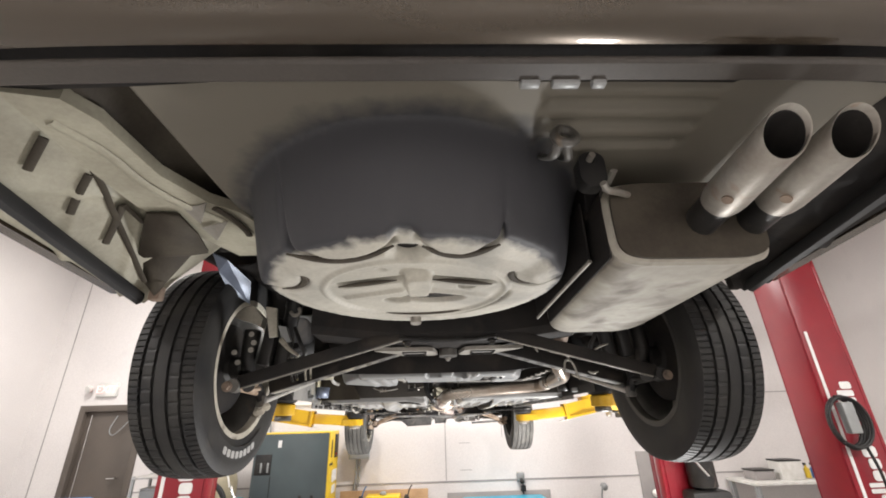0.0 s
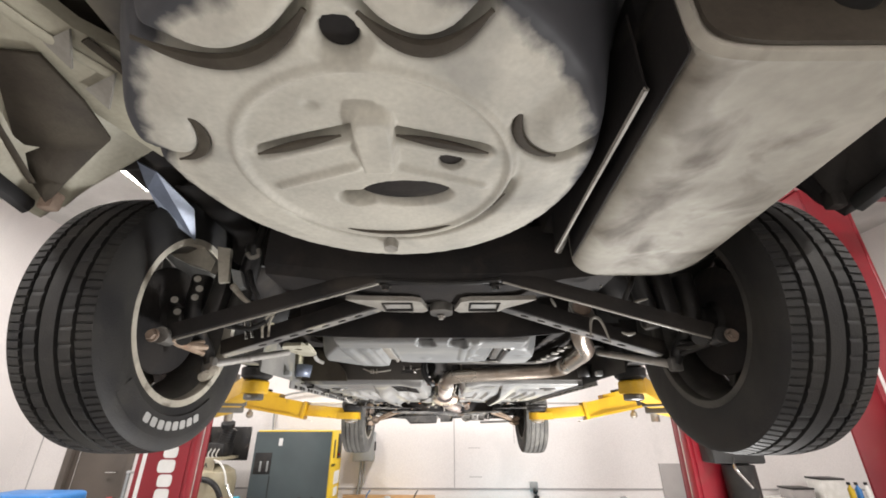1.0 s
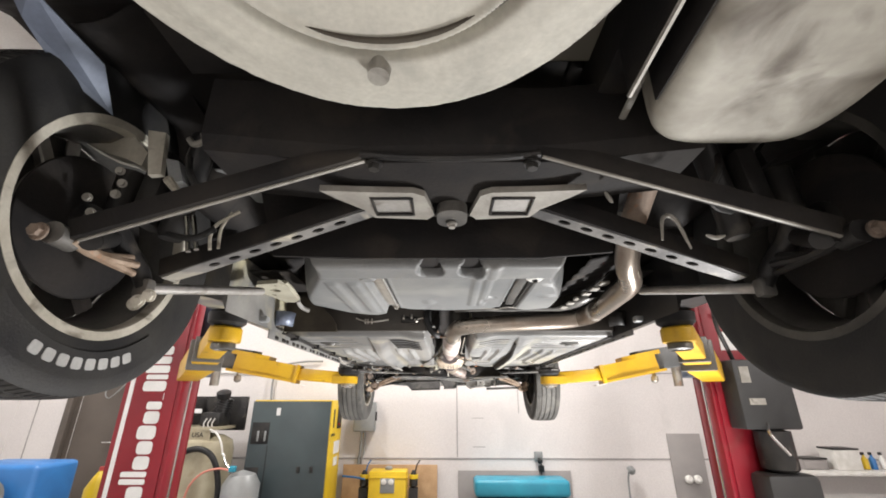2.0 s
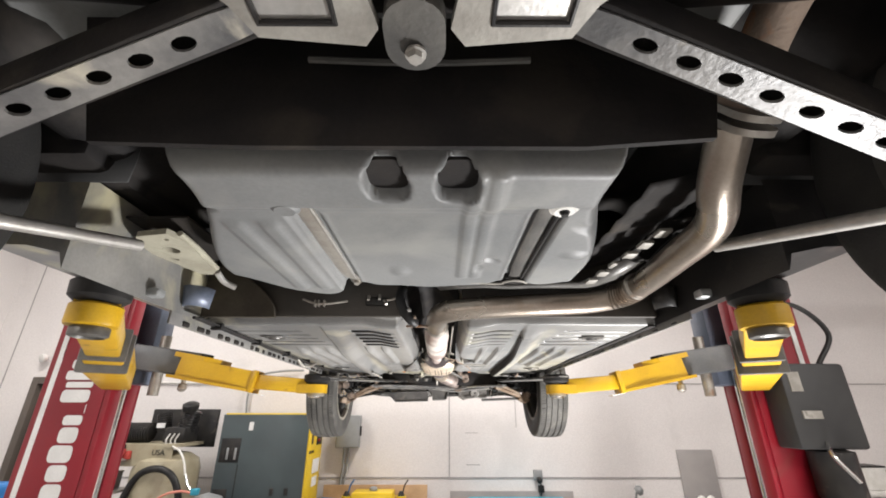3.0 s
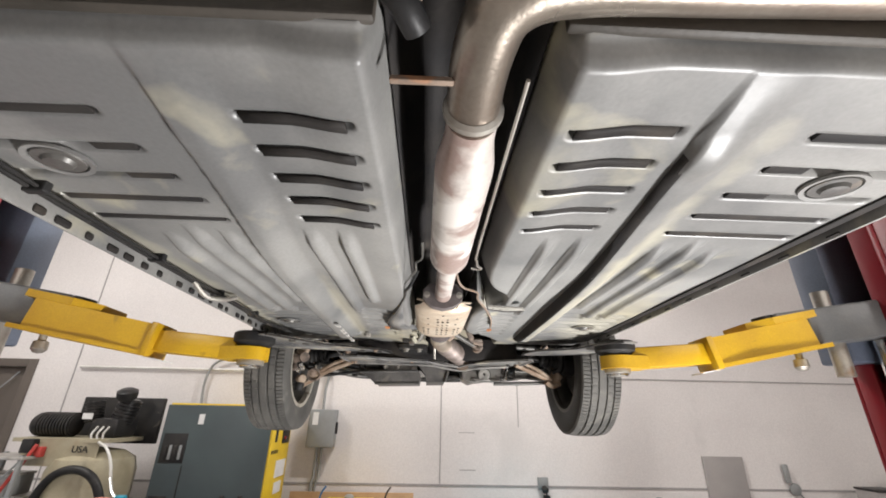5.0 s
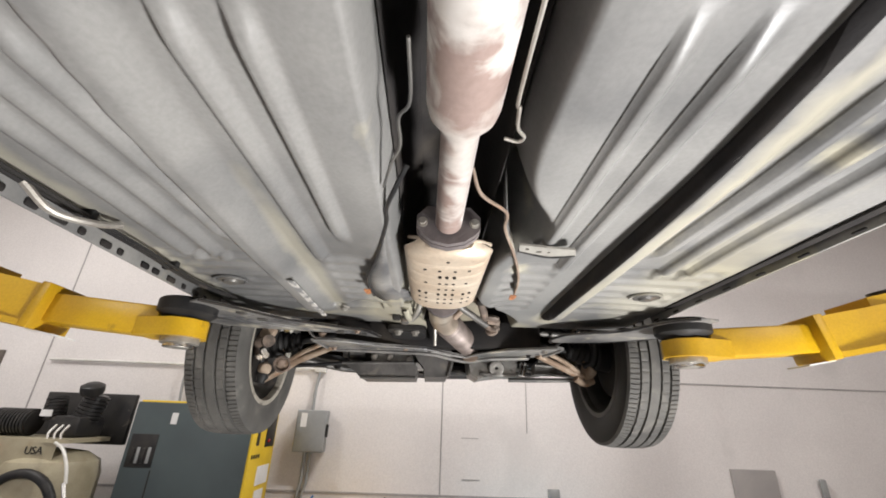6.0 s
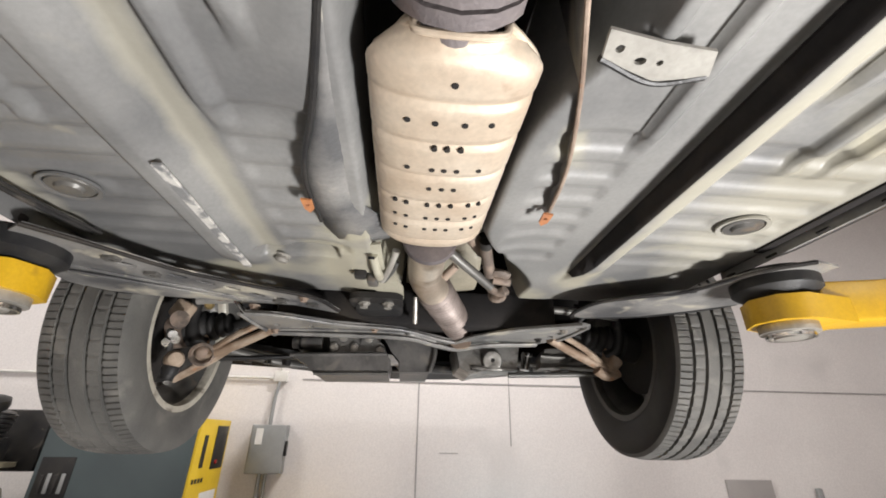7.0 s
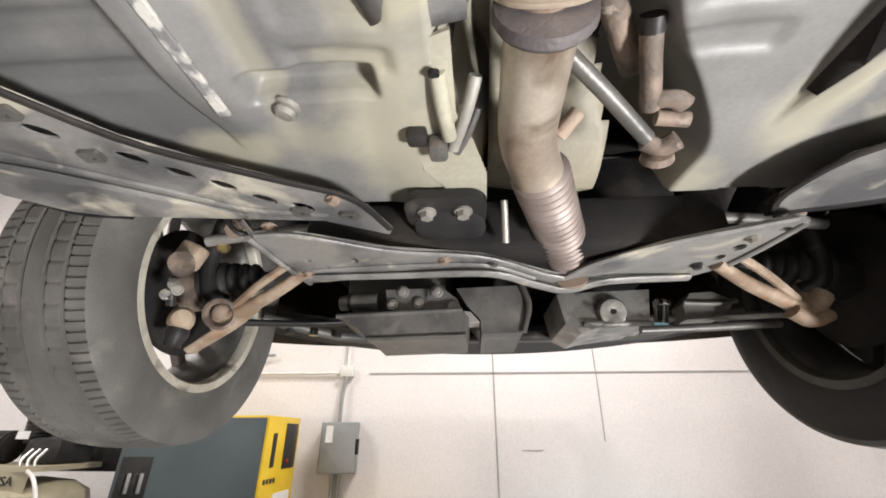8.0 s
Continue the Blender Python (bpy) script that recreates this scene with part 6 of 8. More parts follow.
def wheel(side, at, tyre_material, marks):
    """Rim with five double spokes (outer face towards +x of the wheel), tyre, and brake parts. side: +1 right, -1 left."""
    rb = bm_new()
    add_lathe(rb, [(0.203, -0.098), (0.219, -0.10), (0.220, -0.094), (0.210, -0.088), (0.204, -0.07), (0.200, -0.066), (0.199, -0.09)], 72, None, True)
    turn = Matrix.Rotation(radians(0 if side > 0 else 180), 4, "Z")
    M = Matrix.Translation((side * at[0], at[1], at[2])) @ turn @ Matrix.Diagonal((0.84, 1, 1, 1))
    w = part("wheel", rb, CREAMALLOY if side < 0 else RIMSHADE, car, "five-spoke alloy wheel hanging in its arch", angle=50)
    w.matrix_basis = M
    PLACED[w] = M

    def sub(name, bm, material, label="", **kw):
        ob = part(name, bm, material, None, label, **kw)
        ob.parent = w
        return ob
    sub("rim_barrel", lathe([(0.205, -0.072), (0.193, -0.04), (0.191, 0.03), (0.203, 0.07), (0.213, 0.092), (0.219, 0.096), (0.216, 0.099), (0.203, 0.094), (0.185, 0.05), (0.185, -0.04), (0.200, -0.07)], 72, None, closed=True), DUSTY if side < 0 else RIMSHADE, "dusty grey rim barrel" if side < 0 else "rim barrel with its shade put in as a dark colour", angle=50)
    ty = sub("tyre", tyre_mesh(), tyre_material, "black tyre with four tread grooves" if tyre_material is TYRE else "dusty tyre with four tread grooves")
    me = ty.data
    me.set_sharp_from_angle(angle=radians(35))
    if side > 0 and tyre_material is DUSTTYRE:
        # this tyre's inner wall lies in shade, put in as blacker rubber
        me.materials.append(TYRE)
        for poly in me.polygons:
            if math.hypot(poly.center.y, poly.center.z) < R_TYRE - 0.012 and poly.center.x < 0:
                poly.material_index = 1
    sub("wheel_centre", lathe([(0.03, 0.03), (0.07, 0.034), (0.075, 0.045), (0.072, 0.07), (0.03, 0.075)], 36), ALLOY if side < 0 else RIMSHADE)
    for k in range(5):
        for d in (-0.16, 0.16):
            a = 2 * math.pi * k / 5 + d
            p = Vector((0.052, 0.06 * math.cos(a), 0.06 * math.sin(a)))
            q = Vector((0.062, 0.196 * math.cos(a + d * 0.3), 0.196 * math.sin(a + d * 0.3)))
            m, ln = oriented(p, q)
            sub("spoke", box(0, ln, -0.014, 0.014, -0.012, 0.014, 0.004, m, 1), ALLOY if side < 0 else RIMSHADE)
    # dark disc added so that the bright wall does not show between the spokes
    if side > 0 or at is RW:
        sub("wheel_cover", lathe([(0.03, 0.066), (0.12, 0.07), (0.19, 0.074), (0.196, 0.08), (0.19, 0.086), (0.03, 0.08)], 48), RIMSHADE, "dark disc added behind the spokes")
    sub("brake_disc", lathe([(0.06, -0.01), (0.128, -0.01), (0.13, -0.008), (0.13, 0.01), (0.06, 0.012)], 48), RAWSTEEL, "grey brake disc")
    sub("dust_shield", lathe([(0.05, -0.03), (0.12, -0.026), (0.14, -0.02), (0.142, -0.016), (0.05, -0.02)], 40, None, True), BLACK, "black brake dust shield")
    # the right hubs are black for the shade inside their wheels
    sub("hub", lathe([(0.02, -0.08), (0.034, -0.075), (0.036, -0.04), (0.05, -0.03), (0.05, 0.03), (0.03, 0.036)], 28), DIRTYRUST if side < 0 and at is FW else BLACKPAINT, "rusty wheel hub" if side < 0 and at is FW else "dark wheel hub")
    if marks:
        # plain raised bars in place of the sidewall lettering
        for k in range(8):
            a = radians(-112 + 6.2 * k)
            mm = Matrix.Rotation(a, 4, "X") @ Matrix.Translation((-0.1085, 0.262, 0))
            sub("sidewall_mark", plate(rounded(-0.0105, 0.0105, -0.010, 0.010, 0.005, 3), -0.002, 0.0015, mm @ Matrix.Rotation(radians(-90), 4, "Y")), SIDEMARK, "pale sidewall mark" if k == 0 else "", smooth=False)
        sub("sidewall_panel", sector(0.240, 0.288, radians(-128), radians(-44), -0.1088), TYRE)
    return w


SIDEMARK = surface("pale_sidewall_mark", (0.42, 0.42, 0.41), (0.36, 0.36, 0.35), rough=0.6, grain=200, blotch=9, bump=0.1)


def sector(r0, r1, a0, a1, x, n=24):
    vs, fs = [], []
    for i in range(n + 1):
        a = a0 + (a1 - a0) * i / n
        for r in (r0, r1):
            vs.append((x, r * math.cos(a), r * math.sin(a)))
    for i in range(n):
        fs.append((2 * i, 2 * i + 1, 2 * i + 3, 2 * i + 2))
    return vs, fs


wheel(-1, RW, TYRE, True)
wheel(1, RW, TYRE, False)
wheel(-1, FW, DUSTTYRE, False)
wheel(1, FW, DUSTTYRE, False)

# --- rear suspension ---
xm = part("rear_crossmember", loft_x(lambda x: [(x, y + 0.02 * abs(x), z + 0.12 * max(0, abs(x) - 0.16)) for y, z in ((1.145, 1.955), (1.16, 1.932), (1.30, 1.93), (1.335, 1.95), (1.34, 2.06), (1.145, 2.07))], np.linspace(-0.42, 0.42, 25)), BLACK, car, "black pressed rear crossmember", angle=30)
part("lower_edge", tube([(-0.15, 1.15, 1.94), (-0.06, 1.148, 1.932), (0.06, 1.148, 1.932), (0.14, 1.15, 1.94)], 0.006, 8, 4), BLACKPAINT, xm)
for sx in (-1, 1):
    bolt((sx * 0.128, 1.16, 1.93), (0, 0, -1), 0.01, xm, BLACKPAINT)
    ol = [(sx * 0.035, 1.325), (sx * 0.05, 1.245), (sx * 0.07, 1.232), (sx * 0.16, 1.228), (sx * 0.235, 1.222), (sx * 0.215, 1.25), (sx * 0.17, 1.30), (sx * 0.155, 1.335), (sx * 0.05, 1.345)]
    part("bracket", plate(ol[::int(sx)], 1.914, 1.926, holes=[rounded(*sorted((sx * 0.075, sx * 0.148)), 1.25, 1.318, 0.008, 3)]), PALEDUST, xm, "steel bracket with a rectangular window")
    part("bracket_window", box(*sorted((sx * 0.077, sx * 0.146)), 1.252, 1.316, 1.9165, 1.9185, 0.0), ALLOY, xm, "bright plate behind the window", smooth=False)
    part("window_rim", tube([(sx * 0.075, 1.25, 1.913), (sx * 0.148, 1.25, 1.913), (sx * 0.148, 1.318, 1.913), (sx * 0.075, 1.318, 1.913), (sx * 0.075, 1.25, 1.913)], 0.0035, 6, 0), BLACKPAINT, xm)
part("centre_boss", plate(rounded(-0.03, 0.03, 1.29, 1.37, 0.028), 1.908, 1.93), DUSTY, xm, "dusty centre bracket")
bolt((0, 1.345, 1.905), (0, 0, -1), 0.008, xm, ALLOY)
part("front_edge", tube([(-0.13, 1.40, 1.955), (0, 1.40, 1.95), (0.13, 1.40, 1.955)], 0.004, 6, 4), DUSTY, xm)

# several right-hand parts are painted black in place of the shade there
for sx in (-1, 1):
    hub = Vector((sx * 0.668, 1.33, 1.89))
    # rear lateral link: a deep U-channel with a bright lower edge
    a, b = Vector((sx * 0.135, 1.155, 1.945)), Vector((sx * 0.632, 1.205, 1.82))
    m, ln = oriented(a, b)
    lk = part("lateral_link", box(0, ln, -0.007, 0.007, -0.006, 0.03, 0.003, m), BLACK, car, "black pressed lateral link")
    part("link_edge", box(0.01, ln - 0.01, -0.008, -0.002, -0.0095, -0.0055, 0.001, m), PALEDUST, lk, "pale strip along the lower edge")
    part("bush", rod(b + Vector((sx * 0.01, -0.022, 0)), b + Vector((sx * 0.015, 0.02, 0)), 0.019), DUSTY if sx < 0 else BLACKPAINT, lk, "rusty bush")
    bolt(b + Vector((sx * 0.02, -0.03, -0.003)), (0, -1, 0), 0.011, lk, DIRTYRUST)
    # front lateral link with lightening holes
    a, b = Vector((sx * 0.13, 1.31, 1.935)), Vector((sx * 0.61, 1.42, 1.82))
    m, ln = oriented(a, b)
    hs = [ring_of(ln * (0.2 + 0.095 * k), 0.0, 0.013, 0.008, 12) for k in range(7)]
    lf = part("perforated_link", plate([(0, -0.012), (0.06, -0.016), (ln - 0.08, -0.02), (ln, -0.014), (ln, 0.014), (ln - 0.08, 0.02), (0.06, 0.016), (0, 0.012)], -0.012, -0.008, m, holes=hs), SLATE, car, "pressed link with a row of holes")
    part("link_web", box(0, ln, 0.016, 0.022, -0.01, 0.03, 0.002, m), BLACK, lf)
    part("link_web", box(0, ln, -0.022, -0.016, -0.01, 0.03, 0.002, m), BLACK, lf)
    part("link_back", box(0.01, ln - 0.01, -0.016, 0.016, 0.008, 0.012, 0, m), BLACK, lf, smooth=False)
    # trailing rod to the body bracket
    c, d = Vector((sx * 0.634, 1.395, 1.783)), Vector((sx * 0.575, 1.79, 1.88))
    tr = part("trailing_arm", tube([c, c.lerp(d, 0.5), d], 0.0115, 12, 4), ALLOY, car, "round steel trailing arm")
    part("arm_end", box(-0.016, 0.016, -0.012, 0.014, -0.018, 0.02, 0.006, Matrix.Translation(c)), DUSTY, tr, "dusty arm end")
    # knuckle
    kb = bm_new()
    add_tube(kb, [hub + Vector((0, 0.0, 0.12)), hub, hub + Vector((-sx * 0.02, 0.06, -0.07)), c], lambda t: 0.028 - 0.014 * t, 12, 6)
    kn = part("knuckle", kb, BLACKPAINT, car, "cast steel rear knuckle")
    part("link_lug", tube([hub + Vector((-sx * 0.01, -0.02, -0.03)), Vector((sx * 0.61, 1.22, 1.82))], 0.018, 12, 4), BLACKPAINT, kn)
    for ex, ey, ez in ((0.632, 1.36, 1.822), (0.64, 1.352, 1.835), (0.645, 1.372, 1.808)):
        part("knuckle_rib", tube([(sx * 0.632, 1.21, 1.822), (sx * 0.645, 1.28, 1.815), (sx * ex, ey, ez)], lambda t: 0.013 - 0.006 * t, 8, 4), TANRUST if sx < 0 else BLACKPAINT, kn)
    # strut, spring seat and hose
    st = part("strut", lathe([(0.02, 0), (0.026, 0.01), (0.026, 0.22), (0.03, 0.225), (0.03, 0.24), (0.012, 0.245), (0.012, 0.34)], 20, axis_to((sx * 0.565, 1.34, 1.87), (-sx * 0.1, 0.02, 1))), BLACKPAINT, car, "dark strut tube")
    part("strut_bracket", box(-0.02, 0.02, -0.035, 0.035, -0.08, 0.08, 0.006, Matrix.Translation((sx * 0.60, 1.33, 1.97)) @ Matrix.Rotation(radians(sx * -6), 4, "Y")), BLACKPAINT, st)
    part("brake_hose", tube([(sx * 0.50, 1.25, 2.0), (sx * 0.47, 1.22, 1.95), (sx * 0.455, 1.235, 1.915), (sx * 0.48, 1.26, 1.9), (sx * 0.52, 1.28, 1.9)], 0.0065, 8, 6), RUBBER, st, "black brake hose")
    upright = Matrix.Rotation(radians(90), 4, "X")
    if sx < 0:
        cal = part("caliper", plate([(-0.725, 2.048), (-0.642, 2.075), (-0.594, 2.024), (-0.6, 1.995), (-0.635, 2.012), (-0.68, 2.026)], -0.02, 0.02, Matrix.Translation((0, 1.27, 0)) @ upright), CREAMALLOY, car, "pale cast brake caliper", angle=30)
        part("bracket_arm", plate([(-0.577, 2.052), (-0.542, 2.046), (-0.53, 1.957), (-0.553, 1.954)], -0.006, 0.006, Matrix.Translation((0, 1.222, 0)) @ upright), CREAMALLOY, cal, "pale flat bracket")
        part("bracket_foot", plate([(-0.532, 1.992), (-0.506, 1.986), (-0.49, 1.944), (-0.512, 1.938)], -0.01, 0.01, Matrix.Translation((0, 1.23, 0)) @ upright), GREYMETAL, cal)
        part("hook", tube([(-0.518, 1.222, 1.948), (-0.489, 1.22, 1.918), (-0.457, 1.22, 1.896)], lambda t: 0.009 - 0.005 * t, 8, 5), CREAMALLOY, cal)
        for x, z, x2, z2 in ((-0.503, 1.896, -0.484, 1.826), (-0.49, 1.898, -0.47, 1.83)):
            part("bright_rod", rod((x, 1.272, z), (x2, 1.272, z2), 0.0045), CHROME, cal, "bright rod")
        part("brake_pipe", tube([(-0.402, 1.27, 1.906), (-0.44, 1.27, 1.88), (-0.448, 1.27, 1.856), (-0.444, 1.27, 1.829)], 0.0032, 8, 5), CREAMALLOY, cal)
        part("brake_pipe", tube([(-0.418, 1.272, 1.905), (-0.432, 1.272, 1.87), (-0.43, 1.272, 1.832)], 0.003, 8, 5), CREAMALLOY, cal)
        part("sagging_hose", tube([(-0.53, 1.268, 1.862), (-0.5, 1.266, 1.852), (-0.47, 1.266, 1.852), (-0.44, 1.268, 1.87)], 0.006, 8, 5), RUBBER, cal, "black brake hose")
        part("body_clip", tube([(-0.498, 1.222, 2.035), (-0.485, 1.22, 2.022), (-0.468, 1.22, 2.03), (-0.472, 1.22, 2.046)], 0.006, 8, 5), PALEDUST, cal)
        part("body_edge", tube([(-0.385, 1.2, 1.982), (-0.36, 1.2, 1.96), (-0.335, 1.2, 1.939)], lambda t: 0.002 + 0.004 * t * (1 - t), 8, 5), PALEDUST, cal)
        # pale bolt heads stand in for small glints round the hub
        for x, z in ((-0.611, 1.966), (-0.655, 1.912), (-0.64, 1.882), (-0.6, 1.94), (-0.606, 1.918)):
            bolt((x, 1.222, z), (0.4, -1, -0.2), 0.006, cal, PALEDUST)
        for x, y, z in ((-0.575, 1.325, 1.757), (-0.588, 1.318, 1.745), (-0.603, 1.33, 1.742)):
            bolt((x, y, z), (0.3, -1, -0.3), 0.009, cal, CREAMALLOY)
    else:
        cal = part("caliper", plate([(0.725, 2.048), (0.68, 2.026), (0.635, 2.012), (0.6, 1.995), (0.594, 2.024), (0.642, 2.075)], -0.02, 0.02, Matrix.Translation((0, 1.27, 0)) @ upright), BLACKPAINT, car, "dark cast brake caliper", angle=30)
        for pts in (((0.304, 1.932), (0.35, 1.962), (0.402, 1.987)), ((0.384, 1.936), (0.41, 1.968), (0.439, 1.987)), ((0.441, 1.887), (0.465, 1.9), (0.492, 1.907)), ((0.344, 1.818), (0.352, 1.858), (0.372, 1.855), (0.388, 1.803)), ((0.417, 1.827), (0.432, 1.822), (0.448, 1.826)), ((0.262, 1.908), (0.268, 1.896), (0.272, 1.887))):
            part("brake_pipe", tube([(x, 1.2, z) for x, z in pts], lambda t: 0.0018 + 0.008 * t * (1 - t), 8, 4), PALEDUST, cal)
    # the brake parts sit a little outboard of the links
    grow = Matrix.Translation((0, 0.35, 1.61)) @ Matrix.Scale(1.06, 4) @ Matrix.Translation((0, -0.35, -1.61))
    for ob in (cal, *cal.children):
        ob.data.transform(grow)
    # spring cover behind the wheel
    cover = [(-0.673, 1.0, 2.169), (-0.64, 1.02, 2.156), (-0.622, 1.15, 2.132), (-0.646, 1.22, 2.078), (-0.674, 1.12, 2.098), (-0.673, 1.05, 2.131)]
    part("spring_cover", ([(-sx * x, y, z) for x, y, z in cover], [tuple(range(6))]), LIFTBLUE if sx < 0 else BLACK, car, "blue-grey steel spring cover", smooth=False, solid=0.006)
    # body bracket of the trailing arm
    bo = [(0.62, 1.84), (0.60, 1.805), (0.53, 1.79), (0.515, 1.83), (0.525, 1.90), (0.545, 2.02), (0.57, 2.05), (0.60, 2.045), (0.615, 1.97), (0.63, 1.90)]
    bb = plate([(sx * x, y) for x, y in bo][::-int(sx)], 1.905, 1.917, holes=[ring_of(sx * 0.572, 1.878, 0.017, 0.02), ring_of(sx * 0.60, 1.935, 0.012, 0.007, 10, 1.0), ring_of(sx * 0.548, 1.82, 0.006)])
    ab = part("arm_bracket", bb, BEIGE if sx < 0 else BLACKPAINT, car, "pale pressed bracket with a hole" if sx < 0 else "black pressed bracket with a hole", angle=30)
    part("bracket_flange", tube([(sx * 0.515, 1.81, 1.915), (sx * 0.525, 1.9, 1.915), (sx * 0.545, 2.02, 1.912)], 0.006, 8, 5), BEIGE if sx < 0 else BLACKPAINT, ab)
    part("bracket_dark", box(*sorted((sx * 0.50, sx * 0.63)), 1.80, 2.05, 1.945, 1.95, 0), BLACK, ab, smooth=False)
    part("bracket_ear", tube([(sx * 0.555, 2.04, 1.91), (sx * 0.552, 2.075, 1.895), (sx * 0.53, 2.10, 1.885)], 0.008, 8, 5), ALLOY if sx < 0 else BLACKPAINT, ab)
    cv, cf = [], []
    for i in range(15):
        an = radians(-20 + 200 * i / 14)
        for zz, rr in ((1.82, 0.036), (1.87, 0.045)):
            cv.append((sx * (0.605 + rr * 0.75 * math.cos(an)), 2.075 - rr * 1.1 * math.sin(an), zz))
    for i in range(14):
        cf.append((2 * i, 2 * i + 1, 2 * i + 3, 2 * i + 2))
    part("jack_cup", (cv, cf), LIFTBLUE if sx < 0 else BLACKPAINT, car, "curved blue-grey jacking bracket" if sx < 0 else "curved black jacking bracket", solid=0.004)
    part("jack_clip", box(*sorted((sx * 0.60, sx * 0.645)), 1.91, 1.94, 1.81, 1.83, 0.006), GREYMETAL, car, "grey plastic sill clip")
    # wheel-arch liners
    for cx_, cy_, cz_ in ((0.72, 1.33, 2.02), (0.72, 4.03, 1.98)):
        lv, lf2 = [], []
        for i in range(19):
            an = radians(-8 + 150 * i / 18)
            for xx in (0.56, 0.84):
                lv.append((sx * xx, cy_ + 0.375 * math.cos(an), cz_ + 0.36 * math.sin(an)))
        for i in range(18):
            lf2.append((2 * i, 2 * i + 1, 2 * i + 3, 2 * i + 2))
        part("wheel_arch_liner", (lv, lf2), TRIMBLACK, car, "black plastic wheel-arch liner", solid=0.003)
        wv = [(sx * 0.56, cy_ + 0.375 * math.cos(radians(12 + 130 * i / 18)), cz_ + 0.36 * math.sin(radians(12 + 130 * i / 18))) for i in range(19)]
        part("arch_wall", ([*wv], [tuple(range(19))]), BLACK, car, solid=0.004, smooth=False)

# --- front subframe, engine and suspension ---
SUB = [(-0.40, 3.73), (-0.33, 3.735), (-0.2, 3.80), (-0.04, 3.835), (0.07, 3.90), (0.115, 3.918), (0.165, 3.86), (0.26, 3.80), (0.41, 3.725), (0.435, 3.74), (0.40, 3.93), (0.36, 3.975), (0.22, 3.965), (0.14, 3.99), (0.08, 3.97), (-0.05, 3.92), (-0.25, 3.935), (-0.395, 3.955), (-0.42, 3.78)]
sb = bm_new()
def subz(x):
    return -0.012 * math.exp(-((x - 0.12) / 0.07) ** 2)
vs = add_plate(sb, SUB, 1.735, 1.741, holes=[ring_of(0.385, 3.83, 0.011, 0.014), ring_of(0.375, 3.87, 0.009, 0.012), ring_of(-0.355, 3.84, 0.007), ring_of(-0.33, 3.87, 0.006), ring_of(-0.27, 3.845, 0.006, 0.012), ring_of(0.415, 3.765, 0.01, 0.008)])
for v in vs:
    v.co.z += subz(v.co.x)
sub = part("front_subframe", sb, SLATE, car, "dusty pressed front subframe", angle=30)
part("subframe_rib", tube([(-0.38, 3.912, 1.73), (-0.2, 3.905, 1.728), (-0.03, 3.895, 1.724), (0.06, 3.935, 1.715), (0.125, 3.96, 1.71), (0.2, 3.935, 1.718), (0.36, 3.955, 1.73)], 0.012, 10, 6, 0.5), SLATE, sub, "rolled edge of the subframe")
for sx, pts in ((-1, [(-0.40, 3.733, 1.733), (-0.33, 3.738, 1.733), (-0.2, 3.803, 1.733), (-0.04, 3.838, 1.732), (0.07, 3.902, 1.724), (0.115, 3.918, 1.720)]), (1, [(0.115, 3.918, 1.720), (0.165, 3.862, 1.727), (0.26, 3.802, 1.733), (0.41, 3.728, 1.733)]), (-1, [(-0.415, 3.74, 1.734), (-0.405, 3.84, 1.732), (-0.39, 3.95, 1.732)]), (1, [(0.432, 3.745, 1.734), (0.418, 3.84, 1.732), (0.40, 3.925, 1.732)]), (-1, [(-0.36, 3.885, 1.734), (-0.2, 3.87, 1.733), (-0.04, 3.872, 1.732), (0.06, 3.925, 1.724)])):
    part("pressed_rim", tube(pts, 0.006, 10, 6, 0.7), SLATE, sub)
part("subframe_back", box(-0.36, 0.38, 3.82, 3.9, 1.742, 1.84, 0.012), BLACK, sub)
for x, y, mt in ((-0.107, 3.848, RUSTED), (-0.02, 3.862, DUSTY), (0.385, 3.79, RAWSTEEL), (-0.375, 3.90, RUSTED), (0.35, 3.9, BLACKPAINT)):
    bolt((x, y, 1.735), (0, 0, -1), 0.008, sub, mt)
mount = part("engine_mount", plate(rounded(-0.165, -0.035, 3.705, 3.80, 0.03), 1.775, 1.79), BLACKPAINT, car, "black rear engine mount with two bolts")
part("mount_cup", lathe([(0.04, 0), (0.058, 0.006), (0.06, 0.03), (0.05, 0.034)], 28, axis_to((-0.095, 3.80, 1.80), (0, -0.2, -1))), RUBBER, mount)
for x in (-0.13, -0.072):
    bolt((x, 3.746, 1.775), (0, 0, -1), 0.011, mount, PALEDUST)
# engine and gearbox underside
pan = part("gearbox", box(-0.40, -0.12, 4.21, 4.40, 1.735, 2.05, 0.03), DUSTY, car, "dirty cast gearbox")
BRASS = surface("dull_brass", (0.5, 0.38, 0.16), (0.36, 0.27, 0.13), rough=0.35, metal=0.8, grain=150, blotch=20, bump=0.2)
FACE = Matrix.Translation((0, 4.13, 0)) @ Matrix.Rotation(radians(90), 4, "X")
part("gearbox_pan", plate([(-0.382, 1.706), (-0.083, 1.717), (-0.068, 1.698), (-0.076, 1.657), (-0.303, 1.651), (-0.334, 1.679)], -0.2, 0.02, FACE), GREYPAN, pan, "dark grey pressed gearbox pan", angle=30)
part("pan_lip", tube([(x, 4.13-0.022, z) for x, z in [(-0.382, 1.706), (-0.083, 1.717)]], 0.006, 8, 4), GREYPAN, pan)
part("pan_lip", tube([(x, 4.13-0.022, z) for x, z in [(-0.076, 1.657), (-0.303, 1.651)]], 0.005, 8, 4), DUSTY, pan)
